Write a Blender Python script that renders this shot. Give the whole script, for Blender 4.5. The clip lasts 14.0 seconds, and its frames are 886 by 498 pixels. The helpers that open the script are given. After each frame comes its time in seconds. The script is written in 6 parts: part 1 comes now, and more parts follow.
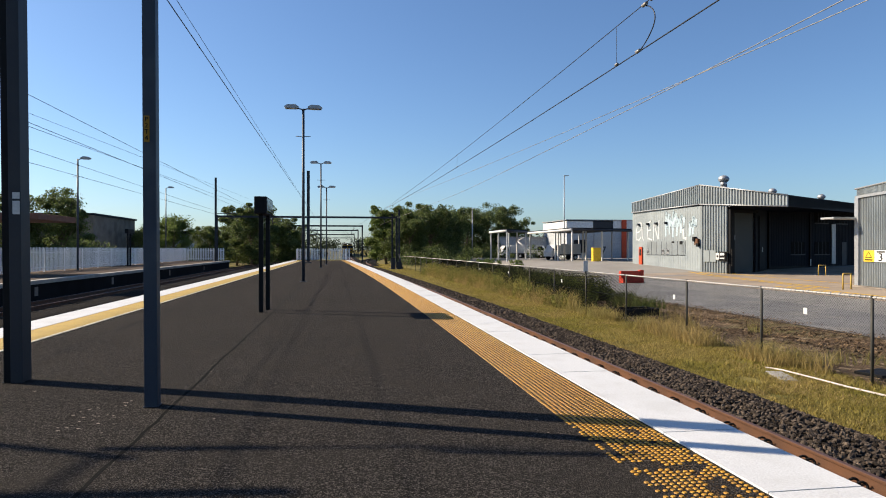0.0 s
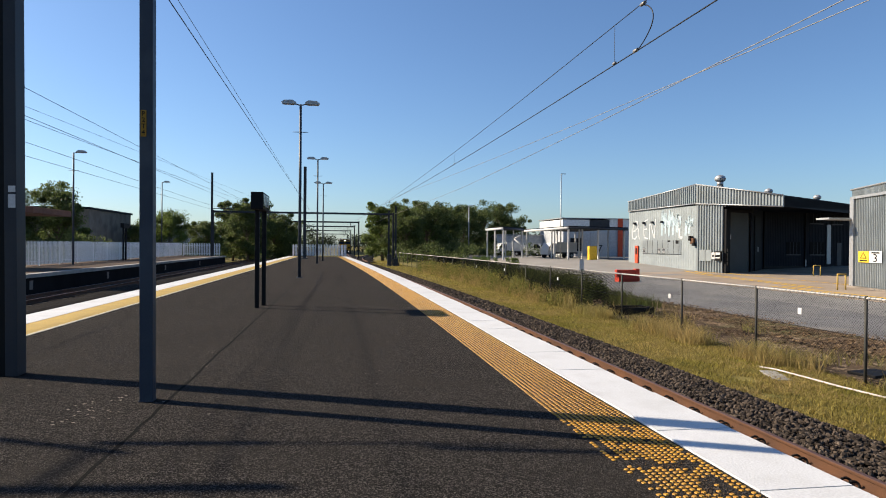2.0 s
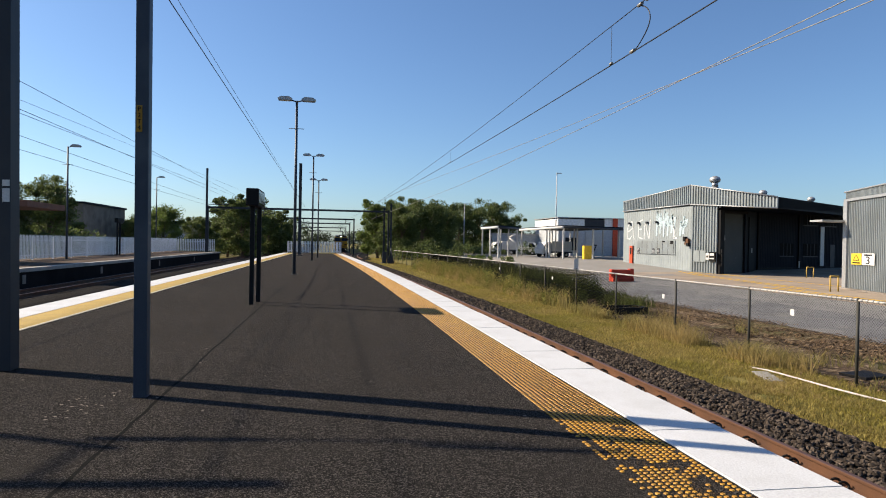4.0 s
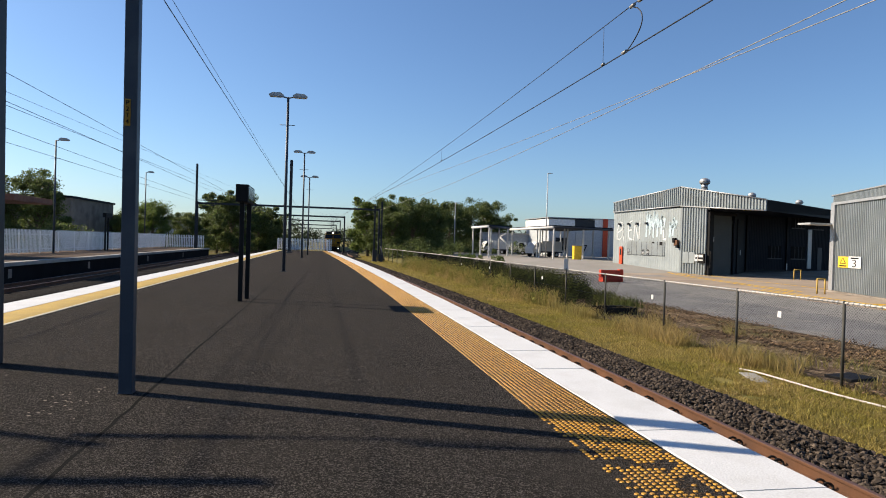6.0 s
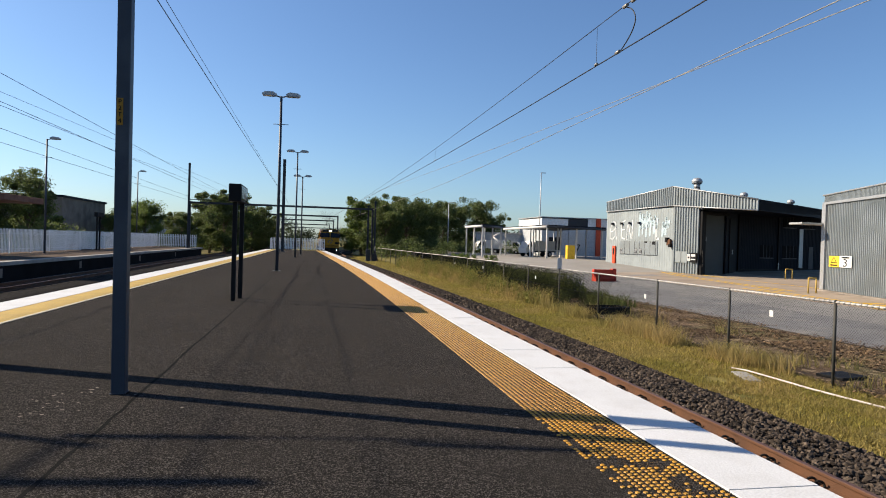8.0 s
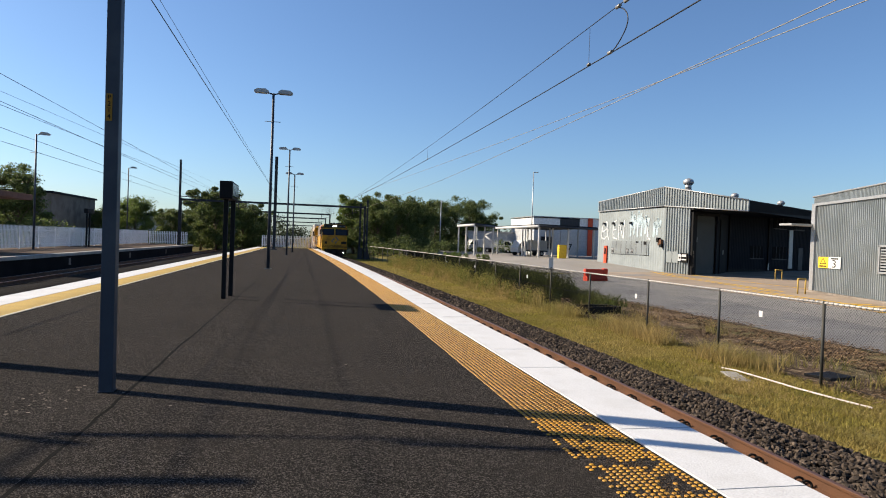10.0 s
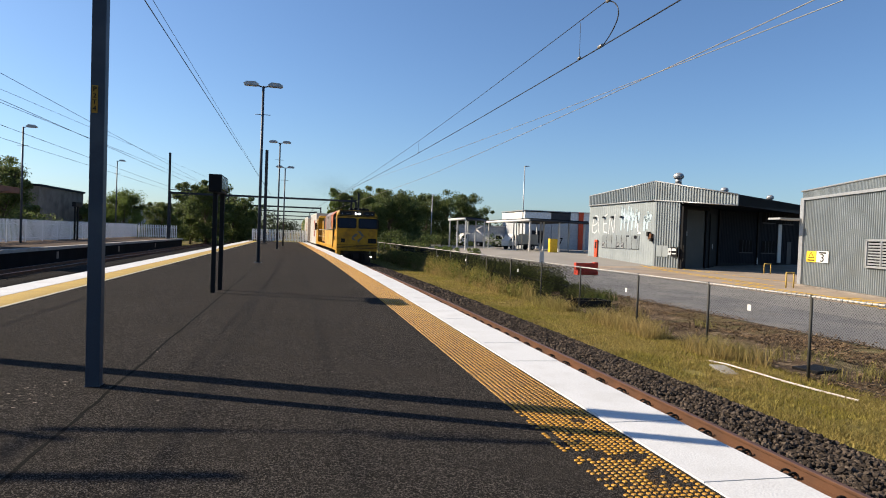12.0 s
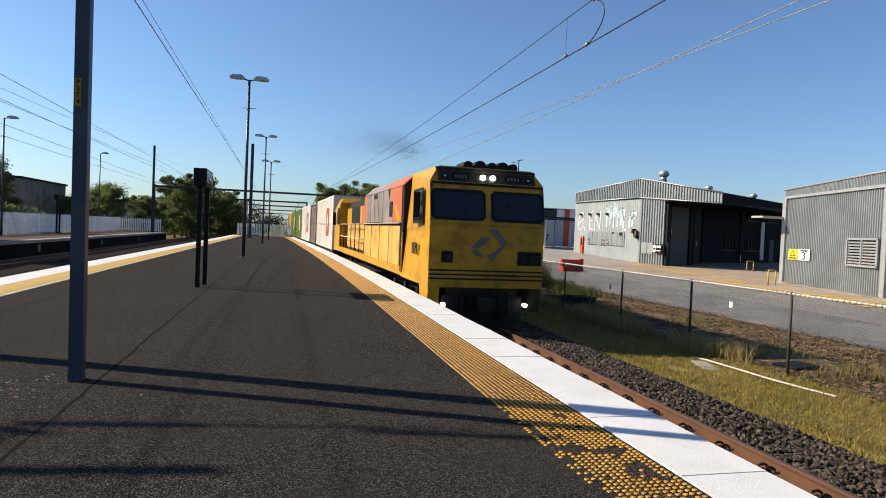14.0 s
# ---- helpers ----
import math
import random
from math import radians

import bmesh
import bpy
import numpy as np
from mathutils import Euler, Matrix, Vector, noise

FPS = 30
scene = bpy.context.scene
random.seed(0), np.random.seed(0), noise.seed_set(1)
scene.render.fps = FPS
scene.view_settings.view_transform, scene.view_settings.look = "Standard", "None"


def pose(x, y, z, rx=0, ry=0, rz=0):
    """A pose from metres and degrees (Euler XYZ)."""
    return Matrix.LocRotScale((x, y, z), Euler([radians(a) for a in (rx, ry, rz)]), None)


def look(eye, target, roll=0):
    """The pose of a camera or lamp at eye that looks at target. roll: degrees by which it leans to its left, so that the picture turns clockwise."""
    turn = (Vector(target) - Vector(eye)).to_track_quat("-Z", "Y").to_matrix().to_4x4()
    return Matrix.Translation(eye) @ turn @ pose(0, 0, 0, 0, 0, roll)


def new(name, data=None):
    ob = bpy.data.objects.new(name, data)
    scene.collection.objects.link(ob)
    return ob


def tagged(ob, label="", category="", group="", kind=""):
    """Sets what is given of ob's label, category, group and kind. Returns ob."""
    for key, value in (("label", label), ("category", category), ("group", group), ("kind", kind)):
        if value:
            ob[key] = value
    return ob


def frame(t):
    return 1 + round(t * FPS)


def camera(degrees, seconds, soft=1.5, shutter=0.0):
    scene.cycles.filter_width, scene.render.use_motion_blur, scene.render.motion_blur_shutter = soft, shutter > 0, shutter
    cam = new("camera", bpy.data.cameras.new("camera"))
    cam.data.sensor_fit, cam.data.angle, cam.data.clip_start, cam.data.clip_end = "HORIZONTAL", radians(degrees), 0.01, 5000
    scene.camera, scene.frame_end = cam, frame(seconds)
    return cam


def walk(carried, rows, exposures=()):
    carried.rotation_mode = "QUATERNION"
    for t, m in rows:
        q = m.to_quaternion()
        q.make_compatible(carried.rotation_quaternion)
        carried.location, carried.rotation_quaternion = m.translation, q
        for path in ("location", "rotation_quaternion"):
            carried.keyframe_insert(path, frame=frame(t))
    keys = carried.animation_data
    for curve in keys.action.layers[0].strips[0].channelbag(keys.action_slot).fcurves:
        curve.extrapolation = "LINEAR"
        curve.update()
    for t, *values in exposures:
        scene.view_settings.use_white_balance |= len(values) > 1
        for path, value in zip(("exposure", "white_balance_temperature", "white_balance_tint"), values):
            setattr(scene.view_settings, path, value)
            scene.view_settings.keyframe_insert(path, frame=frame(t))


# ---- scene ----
cam = camera(68.8, 14.0, soft=1.0)
PATH = [
    (0, (0.005, -0.002, 1.502), (0.317, 1.974, 1.502), -0.0),
    (0.5, (0.008, -0.003, 1.503), (0.321, 1.972, 1.503), -0.0),
    (1, (0.01, 0.004, 1.505), (0.326, 1.979, 1.501), 0.1),
    (1.5, (0.006, -0.001, 1.503), (0.327, 1.973, 1.496), 0.3),
    (2, (0.003, -0.011, 1.504), (0.326, 1.963, 1.495), 0.5),
    (2.5, (-0.003, -0.017, 1.505), (0.323, 1.956, 1.495), 0.7),
    (3, (-0.003, -0.023, 1.508), (0.326, 1.95, 1.496), 0.8),
    (5.5, (0.007, -0.018, 1.509), (0.366, 1.949, 1.492), 1.6),
    (6, (0.009, -0.01, 1.506), (0.376, 1.956, 1.488), 1.7),
    (6.5, (0.007, -0.001, 1.506), (0.378, 1.964, 1.488), 1.7),
    (7, (0.009, 0.004, 1.503), (0.385, 1.968, 1.485), 1.7),
    (7.5, (0.008, -0.006, 1.502), (0.39, 1.957, 1.483), 1.7),
    (8, (0.003, -0.011, 1.508), (0.39, 1.951, 1.489), 1.7),
    (10.5, (0.02, -0.004, 1.51), (0.439, 1.951, 1.485), 2.0),
    (11, (0.024, -0.009, 1.508), (0.45, 1.945, 1.479), 1.9),
    (11.5, (0.027, -0.003, 1.513), (0.456, 1.95, 1.479), 2.0),
    (12, (0.034, 0.006, 1.509), (0.472, 1.957, 1.469), 2.1),
    (12.5, (0.034, -0.002, 1.514), (0.48, 1.947, 1.469), 2.2),
    (13, (0.041, -0.004, 1.514), (0.499, 1.943, 1.466), 2.3),
    (13.5, (0.041, -0.008, 1.513), (0.509, 1.936, 1.462), 2.4),
    (14, (0.041, -0.034, 1.517), (0.52, 1.907, 1.465), 2.5),
]
walk(cam, [(t, look(eye, target, roll)) for t, eye, target, roll in PATH], [(0.0, 0.96, 6650, 14), (14.0, 0.96, 6650, 14)])

# ---- light ----
SUN_DIR = Vector((-0.91, 0.41, 0.60)).normalized()
world = bpy.data.worlds.new("sky")
scene.world = world
world.use_nodes = True
wn = world.node_tree.nodes
sky = wn.new("ShaderNodeTexSky")
sky.sky_type = "NISHITA"
sky.sun_disc = False
sky.sun_elevation = math.asin(SUN_DIR.z)
sky.sun_rotation = math.atan2(SUN_DIR.x, SUN_DIR.y)
sky.air_density = 1.0
sky.dust_density = 0.7
sky.ozone_density = 4.0
wn["Background"].inputs["Strength"].default_value = 0.068
tint = wn.new("ShaderNodeMix")
tint.data_type = "RGBA"
tint.blend_type = "MULTIPLY"
tint.inputs[0].default_value = 1.0
tint.inputs[7].default_value = (0.83, 0.995, 1.12, 1)
world.node_tree.links.new(sky.outputs[0], tint.inputs[6])
world.node_tree.links.new(tint.outputs[2], wn["Background"].inputs[0])
sun_lamp = bpy.data.lights.new("sun", "SUN")
sun_lamp.energy = 5.0
sun_lamp.angle = radians(0.53)
sun_lamp.color = (1.0, 0.88, 0.68)
sun_ob = new("sun", sun_lamp)
sun_ob.matrix_world = look(SUN_DIR * 50, (0, 0, 0))


# ---- materials ----
def mat(name, base, rough=0.7, metal=0.0, second=None, scale=3.0, fine=40.0, bump=0.15, detail=4.0, stain=None,
        stain_scale=0.4, stain_amount=0.5, wave=None, wave_axis="X", spec=0.25, per_object=0.0, island=0.0, glow=0.0, speck=None, speck_scale=160.0):
    """Two scales of noise between base and second, optional stains, ribs (wave: metres between ribs) and fine relief."""
    m = bpy.data.materials.new(name)
    m.use_nodes = True
    n, ln = m.node_tree.nodes, m.node_tree.links
    bsdf = n["Principled BSDF"]
    bsdf.inputs["Roughness"].default_value = rough
    bsdf.inputs["Metallic"].default_value = metal
    bsdf.inputs["Specular IOR Level"].default_value = spec
    co = n.new("ShaderNodeTexCoord")
    second = second or tuple(c * 0.75 for c in base)

    def noise_node(sc, det):
        t = n.new("ShaderNodeTexNoise")
        t.inputs["Scale"].default_value = sc
        t.inputs["Detail"].default_value = det
        ln.new(co.outputs["Object"], t.inputs["Vector"])
        return t

    def blend(fac, ca, cb):
        x = n.new("ShaderNodeMix")
        x.data_type = "RGBA"
        ln.new(fac, x.inputs[0])
        for sock, c in ((x.inputs[6], ca), (x.inputs[7], cb)):
            if isinstance(c, tuple):
                sock.default_value = (*c, 1)
            else:
                ln.new(c, sock)
        return x.outputs[2]

    def ramp(sock, lo, hi, amount=1.0):
        r = n.new("ShaderNodeMapRange")
        r.inputs[1].default_value, r.inputs[2].default_value = lo, hi
        r.inputs[3].default_value, r.inputs[4].default_value = 0, amount
        ln.new(sock, r.inputs[0])
        return r.outputs[0]

    big, small = noise_node(scale, detail), noise_node(fine, 3.0)
    col = blend(ramp(big.outputs["Fac"], 0.35, 0.65), base, second)
    col = blend(ramp(small.outputs["Fac"], 0.35, 0.7, 0.45), col, tuple(c * 0.62 for c in base))
    if speck:
        v = n.new("ShaderNodeTexVoronoi")
        v.inputs["Scale"].default_value = speck_scale
        ln.new(co.outputs["Object"], v.inputs["Vector"])
        dotty = n.new("ShaderNodeSeparateColor")
        ln.new(v.outputs["Color"], dotty.inputs[0])
        col = blend(ramp(dotty.outputs[0], 0.55, 1.0, 0.75), col, speck)
        col = blend(ramp(dotty.outputs[1], 0.6, 1.0, 0.6), col, tuple(c * 0.35 for c in base))
    if stain:
        s = noise_node(stain_scale, 5.0)
        col = blend(ramp(s.outputs["Fac"], 0.5, 0.68, stain_amount), col, stain)
    if per_object or island:
        if per_object:
            info = n.new("ShaderNodeObjectInfo").outputs["Random"]
        else:
            info = n.new("ShaderNodeNewGeometry").outputs["Random Per Island"]
        hsv = n.new("ShaderNodeHueSaturation")
        k = per_object or island
        r = n.new("ShaderNodeMapRange")
        r.inputs[3].default_value, r.inputs[4].default_value = 1 - k, 1 + k
        ln.new(info, r.inputs[0])
        ln.new(r.outputs[0], hsv.inputs["Value"])
        ln.new(col, hsv.inputs["Color"])
        col = hsv.outputs[0]
    ln.new(col, bsdf.inputs["Base Color"])
    if bump:
        b = n.new("ShaderNodeBump")
        b.inputs["Strength"].default_value = bump
        b.inputs["Distance"].default_value = 0.02
        ln.new(small.outputs["Fac"], b.inputs["Height"])
        last = b
        if wave:
            w = n.new("ShaderNodeTexWave")
            w.bands_direction = wave_axis
            w.inputs["Scale"].default_value = 0.314 / wave
            w.inputs["Distortion"].default_value = 0.0
            ln.new(co.outputs["Object"], w.inputs["Vector"])
            b2 = n.new("ShaderNodeBump")
            b2.inputs["Strength"].default_value = 0.9
            b2.inputs["Distance"].default_value = wave * 0.35
            ln.new(w.outputs["Fac"], b2.inputs["Height"])
            ln.new(b.outputs[0], b2.inputs["Normal"])
            last = b2
        ln.new(last.outputs[0], bsdf.inputs["Normal"])
    if glow:
        bsdf.inputs["Emission Color"].default_value = (*base, 1)
        bsdf.inputs["Emission Strength"].default_value = glow
    return m


M = dict(
    asphalt=mat("asphalt", (0.02146, 0.01948, 0.01828), 1.0, second=(0.01511, 0.01391, 0.01351), scale=0.35, fine=90, bump=0.9, stain=(0.03181, 0.02862, 0.02545), stain_scale=0.8, stain_amount=0.6, spec=0.02, speck=(0.1346, 0.1217, 0.11), speck_scale=120),
    joint=mat("joint filler", (0.006, 0.006, 0.006), 0.95, bump=0.1, spec=0.05),
    coping=mat("white painted concrete", (0.5725, 0.5892, 0.6068), 0.75, second=(0.5295, 0.5444, 0.5589), scale=1.2, fine=60, bump=0.2, stain=(0.3578, 0.358, 0.3514), stain_scale=2.2, stain_amount=0.3),
    coping_far=mat("weathered white paint", (0.3216, 0.3142, 0.2923), 0.8, second=(0.2192, 0.2119, 0.1973), scale=1.5, fine=40),
    concrete=mat("old concrete", (0.2456, 0.2149, 0.1841), 0.9, second=(0.1637, 0.1432, 0.1228), scale=0.8, fine=30, bump=0.3, stain=(0.1023, 0.09208, 0.08184), stain_scale=0.7, stain_amount=0.6, spec=0.04),
    # Near-black base: the backlit wall's shade is put into its colour.
    dark_wall=mat("shade-dark platform wall", (0.0168, 0.0156, 0.0162), 0.95, second=(0.0102, 0.0096, 0.0102), scale=0.7, fine=25, spec=0.04),
    tactile=mat("yellow tactile stud", (0.4531, 0.2265, 0.01827), 0.5, second=(0.38, 0.1827, 0.01608), scale=4, fine=50, bump=0.05, island=0.18),
    tactile_band=mat("yellow tactile band", (0.38, 0.2046, 0.02558), 0.7, second=(0.2923, 0.1571, 0.02192), scale=2.0, fine=22, bump=0.6, stain=(0.2558, 0.1462, 0.03654), stain_scale=0.8, stain_amount=0.4),
    tactile_left=mat("pale yellow band", (0.4531, 0.3069, 0.07308), 0.75, second=(0.38, 0.2631, 0.07308), scale=2.0, fine=22, bump=0.5),
    cream_line=mat("cream line", (0.5262, 0.4823, 0.3654), 0.8),
    rust_rail=mat("rusty rail", (0.1169, 0.05262, 0.02558), 0.75, second=(0.07308, 0.03654, 0.02192), scale=2, fine=70, bump=0.3),
    rail_head=mat("rusty rail head", (0.12, 0.065, 0.045), 0.5, 0.3, second=(0.09, 0.05, 0.04), scale=3, fine=30, bump=0.05),
    # Sleepers darker than concrete: shade of the far tracks put into the colour.
    sleeper=mat("shade-dark concrete sleeper", (0.0684, 0.06054, 0.05263), 0.9, second=(0.04208, 0.0342, 0.02894), spec=0.04),
    ballast=mat("ballast stone", (0.081, 0.06223, 0.04783), 0.92, second=(0.03519, 0.02835, 0.0236), scale=6, fine=60, bump=0.4, island=0.7, spec=0.15),
    # Bed coloured near black for the shade the opposite platform throws on it.
    ballast_bed=mat("shade-dark ballast bed", (0.01688, 0.01535, 0.01443), 0.95, second=(0.00798, 0.007368, 0.006756), scale=9, fine=28, bump=1.0, spec=0.04),
    grass_soil=mat("dry grass ground", (0.1754, 0.1462, 0.0475), 0.95, second=(0.1242, 0.1169, 0.03289), scale=0.55, fine=14, bump=0.8, stain=(0.19, 0.1462, 0.08039), stain_scale=0.35, stain_amount=0.8, spec=0.1),
    grass=mat("dry grass blades", (0.2464, 0.2164, 0.04964), 0.8, second=(0.3398, 0.2597, 0.09165), scale=0.5, fine=6, bump=0, island=0.6, spec=0.15),
    grass_tall=mat("tall dry grass", (0.3836, 0.2831, 0.1187), 0.8, second=(0.2193, 0.2101, 0.06395), scale=0.6, fine=5, bump=0, island=0.35, spec=0.15),
    weed_leaf=mat("yellow-green reeds", (0.1552, 0.1667, 0.04019), 0.8, second=(0.2466, 0.2017, 0.06431), scale=0.5, fine=5, bump=0, island=0.35, spec=0.2),
    weed=mat("green weeds", (0.07308, 0.095, 0.02558), 0.8, second=(0.1169, 0.1242, 0.03654), scale=0.7, fine=5, bump=0, island=0.35, spec=0.2),
    gravel=mat("brown leaf litter and gravel", (0.1514, 0.1034, 0.06525), 0.95, second=(0.04794, 0.03532, 0.02479), scale=1.1, fine=16, bump=1.0, detail=9.0, stain=(0.1072, 0.1072, 0.04176), stain_scale=0.45, stain_amount=0.8, speck=(0.3785, 0.2901, 0.1958), speck_scale=11, spec=0.04),
    litter=mat("dry leaf litter", (0.1997, 0.1351, 0.07634), 0.9, second=(0.07047, 0.04933, 0.03289), scale=2, fine=20, bump=0, island=0.75, spec=0.1),
    old_road=mat("dark patched asphalt", (0.1762, 0.1762, 0.1785), 0.9, second=(0.1233, 0.1245, 0.1292), scale=0.35, fine=50, bump=0.4, detail=8.0, stain=(0.2349, 0.2232, 0.1997), stain_scale=0.5, stain_amount=0.6, spec=0.15),
    yard_tan=mat("stained tan concrete", (0.3393, 0.2772, 0.2149), 0.88, second=(0.2601, 0.2093, 0.1639), scale=0.3, fine=30, bump=0.2, detail=8.0, stain=(0.1923, 0.1583, 0.1244), stain_scale=0.35, stain_amount=0.7, spec=0.15),
    smoke=mat("diesel smoke fleck", (0.035, 0.033, 0.032), 1.0, bump=0, spec=0.0),
    post_steel=mat("weathered fence steel", (0.06, 0.0588, 0.051), 0.65, 0.2, second=(0.042, 0.0408, 0.036), scale=4, fine=40, bump=0.1),
    road=mat("pale asphalt road", (0.2192, 0.2148, 0.206), 0.9, second=(0.1667, 0.164, 0.1578), scale=0.4, fine=60, bump=0.4, stain=(0.1315, 0.1315, 0.1315), stain_scale=0.25, stain_amount=0.6),
    yard=mat("pale concrete yard", (0.2704, 0.2558, 0.2339), 0.85, second=(0.2192, 0.2083, 0.19), scale=0.25, fine=40, bump=0.2, stain=(0.2339, 0.2046, 0.1754), stain_scale=0.3, stain_amount=0.5),
    yellow_line=mat("yellow road paint", (0.60, 0.36, 0.03), 0.8, second=(0.48, 0.31, 0.06), scale=2, spec=0.1),
    dark_steel=mat("dark painted steel", (0.030, 0.034, 0.042), 0.5, 0.1, second=(0.024, 0.027, 0.034), scale=1.2, fine=80, bump=0.05, stain=(0.05, 0.05, 0.05), stain_scale=1.5, stain_amount=0.4),
    blue_steel=mat("blue grey painted steel", (0.036, 0.047, 0.066), 0.45, 0.1, second=(0.029, 0.039, 0.055), scale=1.2, fine=80, bump=0.05, stain=(0.10, 0.11, 0.12), stain_scale=1.5, stain_amount=0.4),
    galv=mat("galvanised steel", (0.42, 0.43, 0.44), 0.5, 0.6, second=(0.33, 0.34, 0.35), scale=5, fine=50, bump=0.05),
    wire=mat("overhead wire", (0.035, 0.035, 0.037), 0.5, 0.5, bump=0),
    wire_bare=mat("bare aluminium wire", (0.30, 0.28, 0.25), 0.5, 0.6, bump=0),
    white_fence=mat("white palisade paint", (0.84, 0.84, 0.84), 0.5, second=(0.78, 0.78, 0.78), scale=1, fine=20, bump=0.05),
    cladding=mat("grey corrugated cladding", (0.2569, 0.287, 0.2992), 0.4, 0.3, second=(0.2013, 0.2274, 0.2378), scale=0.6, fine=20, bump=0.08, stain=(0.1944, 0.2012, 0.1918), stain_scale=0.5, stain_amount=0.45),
    # Same cladding near black: the unlit sides' shade is put into this colour.
    cladding_dark=mat("shade-dark blue grey cladding", (0.0135, 0.0165, 0.0225), 0.55, 0.0, second=(0.0105, 0.01275, 0.018), scale=0.6, fine=20, bump=0.08, spec=0.04),
    shed_panel=mat("pale grey wall sheet", (0.2638, 0.2981, 0.3078), 0.6, second=(0.2082, 0.2386, 0.2508), scale=0.7, fine=30, bump=0.1, stain=(0.1874, 0.2125, 0.2204), stain_scale=0.6, stain_amount=0.4),
    roller=mat("dark roller door", (0.0176, 0.01925, 0.0231), 0.55, 0.2, bump=0.05, spec=0.04),
    roof=mat("zinc roof", (0.3289, 0.3362, 0.3435), 0.45, 0.5, bump=0.05),
    interior=mat("dark interior", (0.004, 0.004, 0.005), 0.6, spec=0.04),
    white_paint=mat("white paint", (0.57, 0.57, 0.5627), 0.5, second=(0.5116, 0.5116, 0.5043), bump=0.03),
    graffiti=mat("white spray paint", (0.54, 0.57, 0.59), 0.6, bump=0),
    graffiti_blue=mat("pale blue spray paint", (0.40, 0.50, 0.55), 0.6, bump=0),
    red=mat("red plastic", (0.55, 0.06, 0.03), 0.5, second=(0.45, 0.05, 0.03), bump=0.05),
    orange=mat("orange red panel", (0.62, 0.08, 0.03), 0.5, bump=0.03),
    sign_yellow=mat("sign yellow", (0.75, 0.48, 0.04), 0.5, bump=0),
    black=mat("black paint", (0.010, 0.010, 0.011), 0.6, bump=0.03, spec=0.12),
    rubber=mat("black rubber", (0.01, 0.01, 0.01), 0.8, bump=0.1),
    bark=mat("bark", (0.16, 0.12, 0.09), 0.95, second=(0.10, 0.075, 0.055), scale=3, fine=20, bump=0.8),
    leaf=mat("dark eucalypt leaves", (0.1126, 0.1431, 0.04276), 0.6, second=(0.07656, 0.106, 0.03325), scale=0.35, fine=2, bump=0, island=0.45, spec=0.3),
    leaf_green=mat("green leaves", (0.1272, 0.1749, 0.038), 0.6, second=(0.09537, 0.1325, 0.03325), scale=0.35, fine=2, bump=0, island=0.45, spec=0.3),
    leaf_far=mat("far leaves", (0.04276, 0.05701, 0.0285), 0.7, second=(0.03325, 0.04466, 0.02375), scale=0.3, fine=2, bump=0, island=0.35, spec=0.2),
    loco_soot=mat("sooty yellow paint", (0.20, 0.12, 0.012), 0.6, second=(0.04, 0.03, 0.015), scale=3.5, fine=24, bump=0.05, stain=(0.02, 0.017, 0.014), stain_scale=1.4, stain_amount=0.8),
    loco_yellow=mat("locomotive yellow", (0.4704, 0.2478, 0.0084), 0.45, second=(0.3696, 0.1806, 0.00756), scale=1.1, fine=30, bump=0.04, detail=8.0, stain=(0.1428, 0.0714, 0.01008), stain_scale=3.2, stain_amount=0.55),
    loco_orange=mat("faded orange red paint", (0.38, 0.0877, 0.02923), 0.55, second=(0.3362, 0.1242, 0.05846), scale=0.9, fine=30, bump=0.05, stain=(0.2192, 0.1096, 0.06577), stain_scale=1.0, stain_amount=0.6),
    loco_faded=mat("faded cream-yellow paint", (0.55, 0.33, 0.085), 0.5, second=(0.50, 0.26, 0.04), scale=0.9, fine=26, bump=0.05, stain=(0.22, 0.12, 0.05), stain_scale=1.2, stain_amount=0.7),
    brow_grime=mat("grimy brow paint", (0.0385, 0.0252, 0.007), 0.6, second=(0.0154, 0.0119, 0.0077), scale=3, fine=24, bump=0.05),
    door_green=mat("grey-green roller door", (0.050, 0.056, 0.055), 0.55, second=(0.04, 0.046, 0.046), scale=0.8, fine=20, bump=0.06),
    old_platform=mat("old brown platform surface", (0.104, 0.08, 0.064), 0.9, second=(0.064, 0.0496, 0.04), scale=0.6, fine=30, bump=0.3, detail=8.0, stain=(0.152, 0.12, 0.088), stain_scale=0.3, stain_amount=0.6, spec=0.04),
    dirt=mat("brown grit", (0.16, 0.10, 0.045), 0.95, second=(0.08, 0.05, 0.025), scale=6, fine=60, bump=0.3, island=0.5, spec=0.1),
    loco_grey=mat("dirty silver paint", (0.2485, 0.2192, 0.2046), 0.5, 0.1, second=(0.1827, 0.1535, 0.1389), scale=0.9, fine=25, bump=0.08, stain=(0.095, 0.07308, 0.05846), stain_scale=1.0, stain_amount=0.6),
    grime=mat("oily underframe", (0.03465, 0.03024, 0.02646), 0.75, second=(0.0189, 0.01701, 0.01575), scale=3, fine=30, bump=0.3, spec=0.04),
    container_white=mat("off-white container", (0.5664, 0.5481, 0.5024), 0.55, second=(0.4933, 0.475, 0.4385), scale=0.7, fine=25, bump=0.05, stain=(0.3106, 0.2284, 0.1644), stain_scale=0.6, stain_amount=0.4),
    container_green=mat("green container", (0.07308, 0.1169, 0.02558), 0.55, second=(0.05846, 0.095, 0.02558), scale=0.7, fine=25, bump=0.05),
    container_brown=mat("grey brown container", (0.1462, 0.1169, 0.1023), 0.6, second=(0.1096, 0.0877, 0.07308), scale=0.7, fine=25, bump=0.05),
